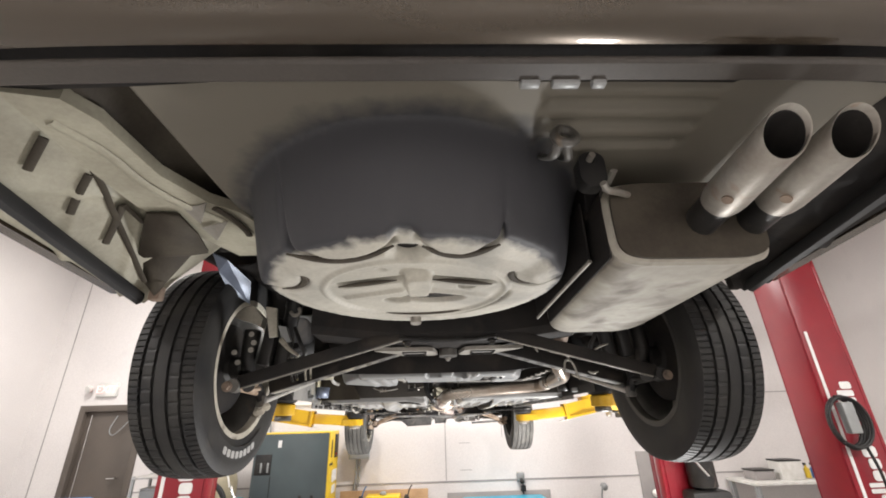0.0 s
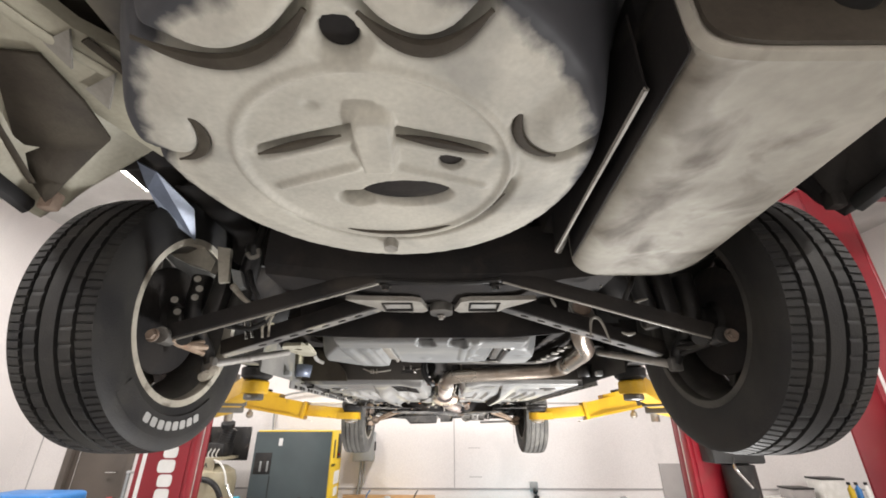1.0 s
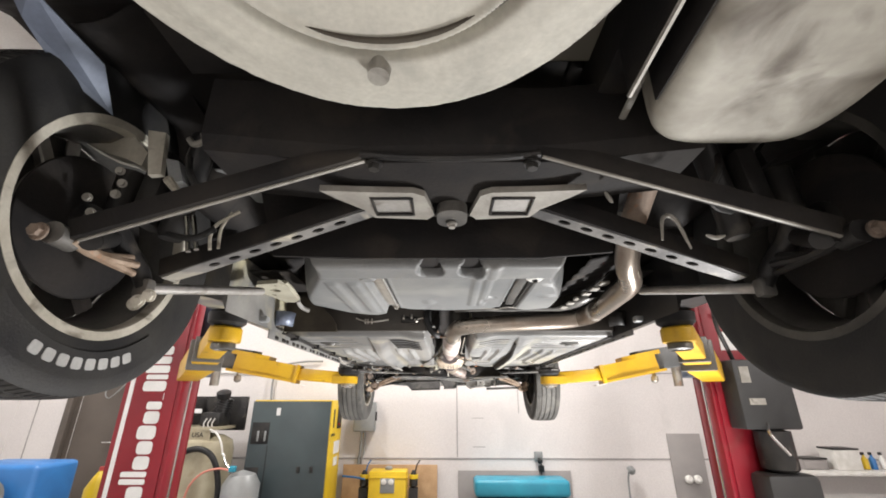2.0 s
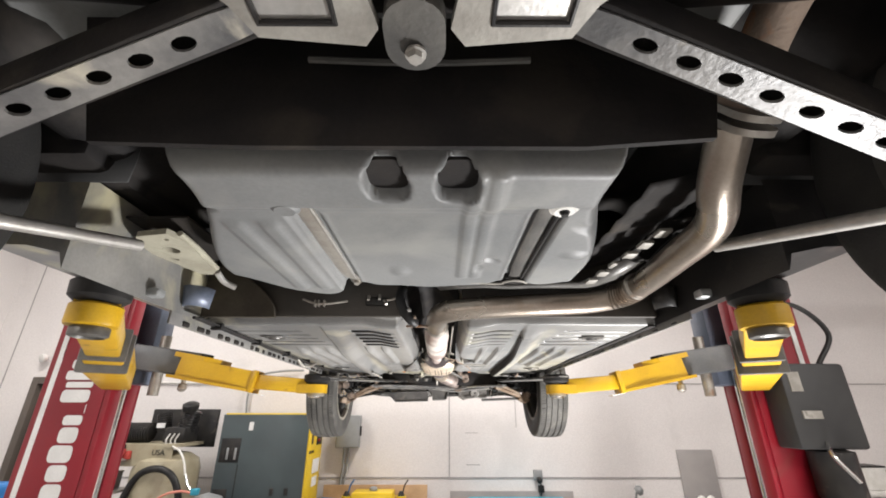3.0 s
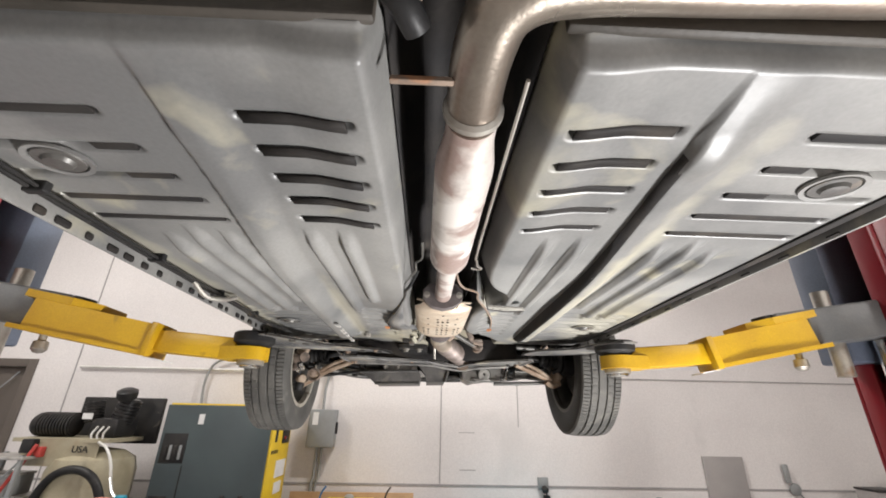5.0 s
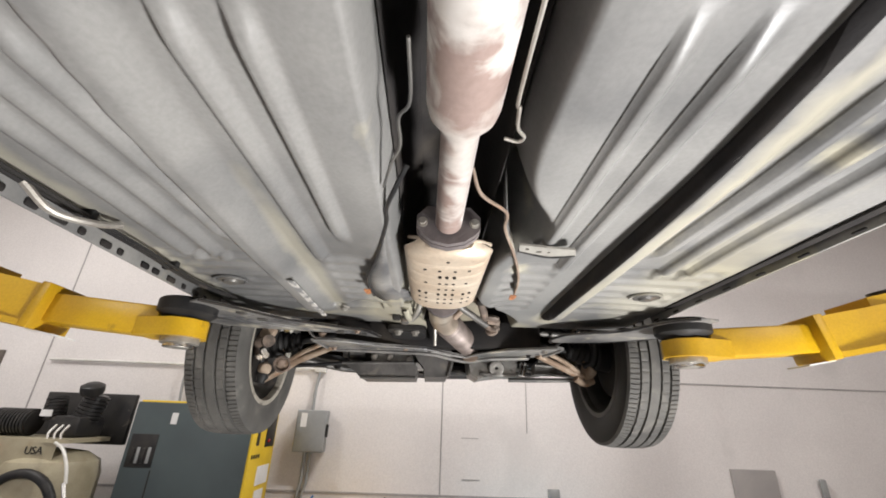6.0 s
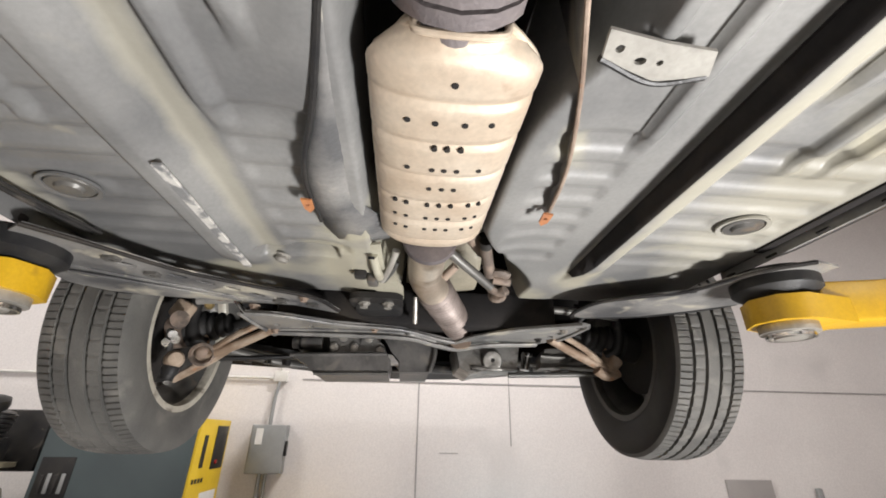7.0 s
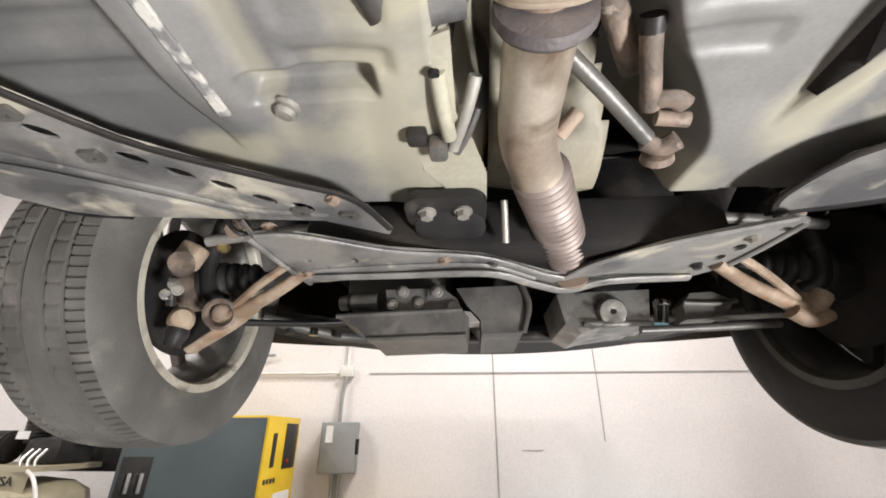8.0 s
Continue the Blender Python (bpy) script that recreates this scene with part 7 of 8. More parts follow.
part("gearbox_corner", plate([(-0.272, 1.777), (-0.132, 1.779), (-0.095, 1.75), (-0.082, 1.713), (-0.263, 1.708)], -0.15, 0.0, FACE), CASTALLOY, pan, "bright cast gearbox corner", angle=30)
for x, z in [(-0.229, 1.77), (-0.253, 1.737), (-0.188, 1.739), (-0.145, 1.769), (-0.105, 1.73)]:
    part("bolt_boss", lathe([(0.006, 0.0), (0.013, 0.0), (0.0155, -0.004), (0.0155, -0.014)], 20, axis_to((x, 4.13 - 0.006, z), (0, -1, -0.15))), CASTALLOY, pan, "cast bolt boss")
    bolt((x, 4.13 - 0.004, z), (0, -1, -0.15), 0.0075, pan, RAWSTEEL)
part("bright_bracket", plate([(-0.079, 1.719), (-0.064, 1.717), (-0.043, 1.692), (-0.068, 1.691)], -0.05, 0.004, FACE), ALLOY, pan, "bright bracket")
part("breather_duct", tube([(-0.39, 4.16, 1.753), (-0.345, 4.155, 1.754), (-0.298, 4.16, 1.756)], lambda t: 0.019 + 0.005 * t, 16, 6), GREYPAN, pan, "grey rubber duct")
part("duct_clip", lathe([(0.02, 0), (0.025, 0.002), (0.025, 0.008), (0.02, 0.01)], 20, axis_to((-0.370, 4.158, 1.754), (1, 0, 0)), closed=True), RUBBER, pan)
engine = part("engine_sump", plate([(-0.097, 1.777), (0.061, 1.782), (0.074, 1.73), (0.057, 1.667), (-0.039, 1.664), (-0.041, 1.698), (-0.071, 1.731)], -0.25, 0.0, FACE), GREYPAN, car, "dirty grey engine sump", angle=30)
part("sump_web", tube([(0.061, 4.13-0.002, 1.782), (0.074, 4.13-0.004, 1.73), (0.057, 4.13-0.002, 1.667)], 0.008, 10, 6), DUSTY, engine)
part("sump_pan", plate([(0.142, 1.758), (0.359, 1.765), (0.347, 1.69), (0.223, 1.674), (0.192, 1.665), (0.156, 1.685)], -0.2, 0.0, FACE), CASTALLOY, engine, "bright cast sump", angle=30)
part("drain_boss", lathe([(0.007, 0.012), (0.012, 0.014), (0.030, 0.012), (0.036, 0.002), (0.037, -0.006)], 24, axis_to((0.263, 4.13 - 0.004, 1.709), (0, -1, -0.2))), CASTALLOY, engine, "round cast drain boss")
part("drain_hole", rod((0.263, 4.13 - 0.018, 1.709), (0.263, 4.13 - 0.010, 1.709), 0.007), BLACK, engine)
part("sump_step", box(0.193, 0.347, 4.13-0.012, 4.13+0.1, 1.676, 1.690, 0.005), CASTALLOY, engine)
part("hose_clamp", rod((0.386, 4.13 + 0.01, 1.739), (0.375, 4.13 + 0.01, 1.683), 0.016, n=20), CHROME, engine, "bright metal canister")
part("clamp_band", lathe([(0.015, 0), (0.02, 0.002), (0.02, 0.012), (0.015, 0.014)], 20, axis_to((0.386, 4.13 + 0.01, 1.739), (0, 0, -1)), closed=True), CHROME, engine)
part("side_bracket", plate([(0.429, 1.729), (0.451, 1.754), (0.501, 1.756), (0.548, 1.734), (0.51, 1.695), (0.429, 1.691)], -0.06, 0.0, FACE), DUSTY, engine, "grey cast side bracket", angle=30)
part("bracket_rib", tube([(0.429, 4.13-0.003, 1.729), (0.506, 4.13-0.004, 1.726), (0.548, 4.13-0.003, 1.734)], 0.006, 8, 5), DUSTY, engine)
part("cross_tube", tube([(0.309, 4.1, 1.661), (0.464, 4.1, 1.666), (0.607, 4.1, 1.672)], 0.009, 10, 5), DUSTY, engine, "grey steel cross tube")
part("engine_block", box(-0.45, 0.45, 4.06, 4.5, 1.85, 2.35, 0.03), BLACK, engine)
tray = part("under_tray", loft_x(lambda x: [(x, y - 0.14 * (abs(x) / 0.8) ** 2.5, z + 0.07 * (abs(x) / 0.8) ** 2) for y, z in ((4.40, 1.722), (4.60, 1.70), (4.66, 1.715), (4.68, 1.76), (4.40, 1.745))], np.linspace(-0.8, 0.8, 33)), TRIMBLACK, car, "black plastic front under-tray")
part("tray_lip", box(-0.36, 0.36, 4.36, 4.42, 1.70, 1.725, 0.008), BLACKPAINT, tray)
for sx in (-1, 1):
    part("radiator_support", tube([(sx * 0.62, 4.22, 1.735), (sx * 0.45, 4.32, 1.71), (sx * 0.34, 4.36, 1.705)], 0.015, 10, 5), DUSTY, car, "grey steel support tube")
    for k in range(3):
        part("tray_clip", lathe([(0.004, 0), (0.013, 0.003), (0.013, 0.02)], 14, axis_to((sx * (0.44 + 0.06 * k), 4.30 - 0.02 * k, 1.72), (0, 0, -1))), CHROME if k == 1 else BLACKPAINT, tray)
    # wishbone
    rusty = TANRUST
    bj = Vector((sx * 0.597, 4.005, 1.672))
    wb = bm_new()
    add_tube(wb, [(sx * 0.385, 3.90, 1.735), (sx * 0.47, 3.955, 1.712), (sx * 0.55, 3.985, 1.685), bj], lambda t: 0.013 + 0.006 * t, 12, 6, 0.8)
    wish = part("wishbone", wb, rusty, car, "rusty forged lower wishbone")
    part("wishbone_web", tube([(sx * 0.40, 3.872, 1.748), (sx * 0.49, 3.93, 1.722), (sx * 0.565, 3.98, 1.69)], 0.0085, 8, 6), rusty, wish)
    part("front_leg", tube([(sx * 0.36, 4.24, 1.725), (sx * 0.48, 4.15, 1.70), (sx * 0.585, 4.03, 1.675)], 0.010, 10, 6, 0.8), BLACKPAINT if sx < 0 else DUSTY, wish)
    part("ball_joint", lathe([(0.012, -0.022), (0.020, -0.018), (0.024, 0.0), (0.022, 0.02), (0.016, 0.04), (0.012, 0.07)], 20, axis_to(bj, (sx * 0.12, 0, 1))), rusty, wish, "rusty ball joint")
    if sx > 0:
        part("joint_head", lathe([(0.004, -0.028), (0.018, -0.026), (0.021, -0.016), (0.021, 0.012), (0.017, 0.018), (0.004, 0.02)], 20, axis_to((0.613, 3.992, 1.692), (0.55, -0.35, 0.75))), rusty, wish, "tan rusted joint head")
        part("joint_lump", tube([(0.552, 3.985, 1.668), (0.585, 3.99, 1.650), (0.622, 3.99, 1.660)], lambda t: 0.018 - 0.004 * t, 12, 5, 0.85), rusty, wish)
    if sx < 0:
        part("arm_end", tube([(-0.52, 3.985, 1.70), (-0.575, 4.012, 1.668), (-0.625, 4.02, 1.638), (-0.668, 4.025, 1.612)], lambda t: 0.020 - 0.006 * t, 12, 6, 0.55), rusty, wish, "tan rusted end of the arm")
        part("joint_ring", lathe([(0.022, 0.0), (0.031, 0.003), (0.033, 0.012), (0.026, 0.016), (0.022, 0.01)], 24, axis_to((-0.583, 3.975, 1.680), (0.35, -0.8, -0.45)), closed=True), DIRTYRUST, wish, "dark ring round the ball joint")
        part("joint_cap", lathe([(0.002, 0.010), (0.010, 0.009), (0.016, 0.004), (0.018, 0.0)], 20, axis_to((-0.584, 3.977, 1.681), (0.35, -0.8, -0.45))), RUSTED, wish, "rust-brown joint cap")
    # drive shaft with its bellows
    ds = part("drive_shaft", rod((sx * 0.30, 4.03, 1.82), (sx * 0.66, 4.025, 1.752), 0.014), BLACKPAINT, car, "dark steel drive shaft")
    prof = []
    for k in range(5):
        r = 0.021 + 0.0055 * k
        prof += [(r, 0.022 * k), (r + 0.009, 0.022 * k + 0.006), (r + 0.011, 0.022 * k + 0.011), (r + 0.009, 0.022 * k + 0.016)]
    part("bellows", lathe(prof + [(0.052, 0.112), (0.054, 0.122), (0.04, 0.126)], 32, axis_to((sx * 0.535, 4.02, 1.777), (sx * 0.34, 0.0, -0.062))), RUBBER, ds, "black rubber bellows", angle=60)
    part("joint_cup", lathe([(0.04, 0), (0.05, 0.005), (0.05, 0.05), (0.03, 0.056)], 24, axis_to((sx * 0.652, 4.02, 1.755), (sx * 0.34, 0, -0.062))), DIRTYRUST if sx < 0 else BLACK, ds)
    # knuckle, caliper, tie rod
    k2 = bm_new()
    add_tube(k2, [bj + Vector((0, 0, 0.04)), (sx * 0.625, 3.985, 1.73), (sx * 0.635, 3.975, 1.80), (sx * 0.61, 3.96, 1.9), (sx * 0.57, 3.95, 1.99)], 0.018, 12, 6)
    # right-hand castings are black in place of the shade behind that wheel
    side_paint = DIRTYRUST if sx < 0 else BLACKPAINT
    kf = part("front_knuckle", k2, BLACKPAINT, car, "dark cast front knuckle")
    if sx < 0:
        tint = TANRUST
        part("caliper", box(-0.022, 0.026, -0.02, 0.02, -0.026, 0.026, 0.01, Matrix.Translation((sx * 0.628, 3.90, 1.780)) @ Matrix.Rotation(radians(25), 4, "Y")), tint, kf, "tan rusted brake caliper")
        part("caliper_piston", lathe([(0.004, 0.0), (0.018, 0.002), (0.022, 0.008), (0.022, 0.03)], 20, axis_to((sx * 0.615, 3.872, 1.742), (-sx * 0.5, -0.8, 0.0))), side_paint, kf)
        part("slide_pin", tube([(sx * 0.632, 3.88, 1.72), (sx * 0.622, 3.872, 1.694), (sx * 0.626, 3.885, 1.672)], 0.009, 10, 4), BLACKPAINT, kf)
        part("lower_boss", lathe([(0.004, 0), (0.017, 0.002), (0.023, 0.01), (0.024, 0.026), (0.018, 0.034)], 20, axis_to((sx * 0.612, 3.905, 1.652), (sx * 0.6, 0.75, 0.0))), tint, kf, "tan rusted boss")
        part("boss_cup", lathe([(0.012, 0), (0.02, 0.004), (0.022, 0.016), (0.016, 0.03), (0.018, 0.04)], 20, axis_to((sx * 0.625, 3.922, 1.640), (sx * 0.2, 0, -1))), RUBBER, kf, "black rubber boot")
        for dz, dx in ((0.012, 0.004), (-0.008, -0.006), (0.0, 0.014)):
            bolt((sx * (0.622 - dx), 3.868, 1.694 + dz), (-sx * 0.6, -0.8, 0.0), 0.008, kf, CHROME)
        part("hose_bracket", plate([(0.0, 0.0), (0.062, 0.004), (0.05, 0.014), (0.01, 0.02), (-0.006, 0.012)], -0.002, 0.002, Matrix.Translation((-0.592, 3.90, 1.812)) @ Matrix.Rotation(radians(70), 4, "X")), tint, kf, "tan rusted bracket")
        part("brass_fitting", lathe([(0.003, 0.012), (0.008, 0.012), (0.012, 0.006), (0.013, 0.0), (0.012, -0.01)], 18, axis_to((sx * 0.562, 3.90, 1.797), (-sx * 0.3, -0.9, -0.2))), BRASS, kf, "brass hose fitting")
    part("brake_hose", tube([(sx * 0.60, 3.87, 1.88), (sx * 0.55, 3.83, 1.87), (sx * 0.515, 3.85, 1.90), (sx * 0.50, 3.9, 1.95)], 0.0065, 8, 6), RUBBER, kf)
    part("strut_clamp", box(-0.018, 0.018, -0.024, 0.024, -0.04, 0.05, 0.006, Matrix.Translation((sx * 0.578, 3.945, 1.93)) @ Matrix.Rotation(radians(sx * 10), 4, "Y")), side_paint, kf)
    bolt((sx * 0.55, 3.92, 1.91), (-sx, -0.5, -0.2), 0.009, kf, RAWSTEEL if sx < 0 else BLACKPAINT)
    part("tie_rod", tube([(sx * 0.30, 3.86, 1.815), (sx * 0.45, 3.87, 1.81), (sx * 0.59, 3.89, 1.805)], 0.011, 10, 4), ALLOY if sx < 0 else DUSTY, kf, "steel tie rod")
    bolt((sx * 0.52, 3.86, 1.815), (0, -1, -0.4), 0.013, kf, RUSTED)
    part("anti_roll_link", tube([(sx * 0.47, 3.80, 1.80), (sx * 0.44, 3.84, 1.765), (sx * 0.43, 3.9, 1.77)], 0.006, 8, 6), CHROME if sx < 0 else BLACKPAINT, kf)
    part("sensor_wire", tube([(sx * 0.6, 3.9, 1.88), (sx * 0.54, 3.84, 1.84), (sx * 0.5, 3.85, 1.80), (sx * 0.47, 3.9, 1.84)], 0.005, 8, 6), RUBBER, kf)

# linkage and pressed shields beside the front pipe
shift = part("shift_rod", tube([(0.045, 3.495, 1.815), (0.09, 3.53, 1.795), (0.150, 3.583, 1.772)], 0.010, 12, 5), DUSTY, car, "dull steel gear shift rod")
part("shift_lever", tube([(0.120, 3.465, 1.815), (0.123, 3.482, 1.806), (0.136, 3.525, 1.790), (0.142, 3.545, 1.785)], 0.0115, 12, 5), DIRTYRUST, shift, "stained cast lever")
part("lever_cap", rod((0.118, 3.456, 1.818), (0.121, 3.470, 1.812), 0.0125), BLACKPAINT, shift)
part("fork", tube([(0.142, 3.535, 1.785), (0.160, 3.531, 1.783), (0.176, 3.540, 1.782)], 0.012, 10, 5, 0.7), DIRTYRUST, shift, "cast steel fork")
part("fork", tube([(0.150, 3.59, 1.772), (0.168, 3.592, 1.764), (0.182, 3.578, 1.764)], 0.013, 10, 5, 0.7), DIRTYRUST, shift)
part("joint_pin", rod((0.150, 3.555, 1.778), (0.186, 3.556, 1.774), 0.009), DIRTYRUST, shift)
part("joint_collar", lathe([(0.008, 0), (0.018, 0.003), (0.020, 0.012), (0.012, 0.016)], 18, axis_to((0.168, 3.60, 1.766), (0.2, 0.9, -0.3))), DIRTYRUST, shift)
part("stay_rod", tube([(0.05, 3.40, 1.84), (0.085, 3.46, 1.835), (0.125, 3.53, 1.83)], 0.014, 10, 5), DIRTYRUST, shift)
wallm = surface("tan_bulkhead_coating", (0.30, 0.27, 0.205), (0.22, 0.20, 0.155), rough=0.55, grain=120, blotch=9, bump=0.3, stain=(0.45, 0.42, 0.31), stain_at=(0.52, 0.68), stain_scale=9)
part("bulkhead_lip", sheet(-0.03, 0.26, 3.47, 3.83, 0.012, lambda x, y: 1.955 - 0.115 * sm(y, 3.47, 3.80) + 0.010 * np.sin(22 * x + 9 * y) * np.sin(17 * y) + 0.10 * sm(y, 3.795, 3.83), lambda x, y: x < 0.07 + 0.085 * sm(y, 3.42, 3.70)), wallm, car, "tan coated bulkhead lip over the front pipe", solid=0.003)
part("tunnel_flange", plate([(-0.135, 3.46), (-0.078, 3.44), (-0.076, 3.55), (-0.056, 3.60), (-0.036, 3.675), (-0.034, 3.762), (-0.07, 3.775), (-0.10, 3.70), (-0.125, 3.66)], 1.792, 1.797), BEIGE, car, "cream sealed flange of the tunnel", angle=30)
arm = part("linkage_arm", tube([(-0.094, 3.485, 1.790), (-0.090, 3.53, 1.783), (-0.085, 3.575, 1.780)], 0.0095, 10, 5), BEIGE, car, "cream coated linkage arm")
part("arm_hole", rod((-0.096, 3.479, 1.784), (-0.096, 3.481, 1.779), 0.006), BLACK, arm)
part("linkage_ear", box(-0.138, -0.112, 3.565, 3.59, 1.775, 1.795, 0.006), BLACKPAINT, arm)
part("linkage_ear", box(-0.112, -0.088, 3.578, 3.612, 1.768, 1.79, 0.006), DUSTY, arm)
part("lever", tube([(-0.052, 3.515, 1.815), (-0.065, 3.555, 1.795), (-0.082, 3.60, 1.782)], 0.008, 10, 5), PALEDUST, arm, "pale bent lever")
part("lever", tube([(-0.05, 3.56, 1.81), (-0.062, 3.585, 1.795), (-0.078, 3.612, 1.785)], 0.006, 10, 5), DUSTY, arm)
part("lambda_sensor", rod((0.052, 3.60, 1.795), (0.075, 3.58, 1.815), 0.010), RUSTED, car, "rusty exhaust sensor")
part("stud", rod((-0.005, 3.76, 1.80), (-0.003, 3.80, 1.742), 0.006), RAWSTEEL, car, "dull steel stud")
part("dash_shield", sheet(-0.45, 0.45, 3.80, 4.02, 0.02, lambda x, y: 1.90 + 0.8 * (y - 3.80) + 0.004 * np.sin(40 * x)), BLACK, car, "black dash panel", solid=0.004)
part("floor_clip", lathe([(0.002, 0.0), (0.010, 0.001), (0.014, 0.006), (0.012, 0.012), (0.016, 0.016)], 9, axis_to((-0.276, 3.535, 1.786), (0.2, -0.1, 1))), PALEDUST, car, "dirty white plastic clip")
part("worn_plate", box(-0.330, -0.317, 3.19, 3.505, 1.7615, 1.766, 0.001), SCRAPED, car, "scraped bare metal on the rail", smooth=False)

# --- outer body ---
for sx in (-1, 1):
    ol = [(0.28, 2.10), (0.93, 2.03)]
    for i in range(13):
        a = radians(170 - 160 * i / 12)
        ol.append((1.33 + 0.375 * math.cos(a), 2.02 + 0.36 * math.sin(a)))
    ol += [(1.72, 1.90), (3.62, 1.89)]
    for i in range(13):
        a = radians(170 - 160 * i / 12)
        ol.append((4.03 + 0.375 * math.cos(a), 1.98 + 0.36 * math.sin(a)))
    ol += [(4.44, 1.86), (4.62, 1.88), (4.70, 2.1), (4.66, 2.3), (4.3, 2.42), (3.6, 2.5), (2.4, 2.55), (1.2, 2.58), (0.35, 2.54), (0.24, 2.4)]
    m = Matrix.Translation((sx * 0.835, 0, 0)) @ Matrix.Rotation(radians(90), 4, "Y") @ Matrix.Rotation(radians(90), 4, "Z")
    side = part("body_side", plate(ol, 0, 0.03 * sx, m), CARPAINT, car, "bronze painted body side", angle=30)
    for dy in (2.05, 2.98):
        part("door_handle", box(*sorted((sx * 0.866, sx * 0.885)), dy - 0.1, dy + 0.06, 2.38, 2.41, 0.008), CARPAINT, side)
    for dy in (1.62, 2.5, 3.45):
        part("shut_line", box(*sorted((sx * 0.8645, sx * 0.8665)), dy, dy + 0.006, 1.9, 2.5, 0), BLACK, side, smooth=False)
    part("mirror", lathe([(0.01, 0), (0.06, 0.01), (0.08, 0.05), (0.06, 0.1), (0.01, 0.11)], 20, axis_to((sx * 0.92, 3.28, 2.62), (0, 1, 0))), CARPAINT, side, "bronze door mirror")
    gl = plate([(1.15, 2.58), (1.5, 2.93), (2.2, 2.99), (2.9, 2.93), (3.5, 2.54)], 0, 0.012 * sx, Matrix.Translation((sx * 0.80, 0, 0)) @ Matrix.Rotation(radians(90), 4, "Y") @ Matrix.Rotation(radians(90), 4, "Z"))
    part("side_window", gl, CARGLASS, car, "dark side window", smooth=False)
    part("headlight", box(*sorted((sx * 0.5, sx * 0.8)), 4.56, 4.68, 2.2, 2.34, 0.03), CLEARLENS, car, "clear headlight")
    part("tail_light", box(*sorted((sx * 0.55, sx * 0.83)), 0.22, 0.32, 2.5, 2.62, 0.02), REDLENS, car, "red tail light")


def skin(rows, half):
    """A crowned sheet across the car through (y, z) rows of given half widths."""
    vs, fs, n = [], [], 13
    for (y, z), h in zip(rows, half):
        for i in range(n):
            u = -1 + 2 * i / (n - 1)
            vs.append((h * u, y, z - 0.05 * u * u))
    for r in range(len(rows) - 1):
        for i in range(n - 1):
            fs.append((r * n + i, (r + 1) * n + i, (r + 1) * n + i + 1, r * n + i + 1))
    return vs, fs


part("bonnet", skin([(4.72, 2.08), (4.70, 2.3), (4.5, 2.42), (4.1, 2.52), (3.5, 2.6)], [0.78, 0.82, 0.84, 0.84, 0.84]), CARPAINT, car, "bronze bonnet", solid=-0.01)
part("windscreen", skin([(3.5, 2.6), (3.15, 2.82), (2.85, 2.97)], [0.8, 0.72, 0.64]), CARGLASS, car, "dark windscreen", solid=-0.008)
part("roof", skin([(2.85, 2.97), (2.5, 3.04), (2.0, 3.04), (1.55, 2.98)], [0.64, 0.66, 0.66, 0.63]), CARPAINT, car, "bronze roof", solid=-0.01)
part("rear_window", skin([(1.55, 2.98), (1.25, 2.82), (0.95, 2.65)], [0.63, 0.7, 0.76]), CARGLASS, car, "dark rear window", solid=-0.008)
part("boot_lid", skin([(0.95, 2.65), (0.6, 2.68), (0.32, 2.66), (0.25, 2.5)], [0.78, 0.82, 0.82, 0.82]), CARPAINT, car, "bronze boot lid", solid=-0.01)
part("front_bumper", loft_x(lambda x: [(x, y - 0.18 * (abs(x) / 0.86) ** 3, z) for y, z in ((4.62, 1.73), (4.72, 1.76), (4.78, 1.9), (4.77, 2.1), (4.7, 2.2), (4.66, 2.1), (4.66, 1.9))], np.linspace(-0.86, 0.86, 33)), CARPAINT, car, "bronze front bumper cover", angle=60)
# black slab and fillers added to close the body off from above
part("cabin_floor", box(-0.82, 0.82, 0.34, 4.3, 2.36, 2.39, 0.0), BLACK, car, smooth=False)
part("body_filler", box(-0.83, -0.60, 1.64, 3.58, 1.99, 2.36, 0.02), BLACK, car)
part("body_filler", box(0.60, 0.83, 1.64, 3.58, 1.99, 2.36, 0.02), BLACK, car)

# ---- along the far wall ----
cab = thing("compressor_cabinet", (-2.0, 6.46, 0), "green-grey and yellow screw compressor cabinet against the wall", "machine cabinet")
part("body", box(-2.5, -1.49, 6.2, 6.76, 0.04, 1.575, 0.008), CABYELLOW, cab, "yellow cabinet body")
part("front_panel", box(-2.51, -1.505, 6.18, 6.2, 0.06, 1.56, 0.006), CABGREEN, cab, "green-grey front panel")
part("side_panel", box(-2.516, -2.5, 6.2, 6.76, 0.06, 1.56, 0.004), CABGREEN, cab, "green-grey side panel")
part("panel_seam", box(-2.262, -2.254, 6.177, 6.18, 0.1, 1.04, 0), BLACK, cab, smooth=False)
part("vent_recess", box(-2.48, -2.26, 6.176, 6.181, 1.06, 1.31, 0.003), BLACKPAINT, cab, "dark vent opening")
for k in range(4):
    part("vent_part", box(-2.45 + 0.045 * k, -2.425 + 0.045 * k, 6.168, 6.176, 1.09, 1.2 + 0.01 * (k % 2), 0.003), GREYMETAL if k % 2 else BLACKPAINT, cab)
part("small_vent", box(-2.49, -2.33, 6.174, 6.18, 0.66, 0.8, 0.003), BLACKPAINT, cab)
part("label", box(-2.195, -2.145, 6.174, 6.18, 1.39, 1.48, 0), DECAL, cab, "white label", smooth=False)
for x in (-1.86, -1.7):
    part("latch", box(x, x + 0.04, 6.168, 6.18, 0.74, 0.81, 0.004), BLACKPAINT, cab, "black flush latch")
part("control_panel", box(-1.49, -1.484, 6.5, 6.72, 1.22, 1.53, 0.003), BLACKPAINT, cab, "black control panel")
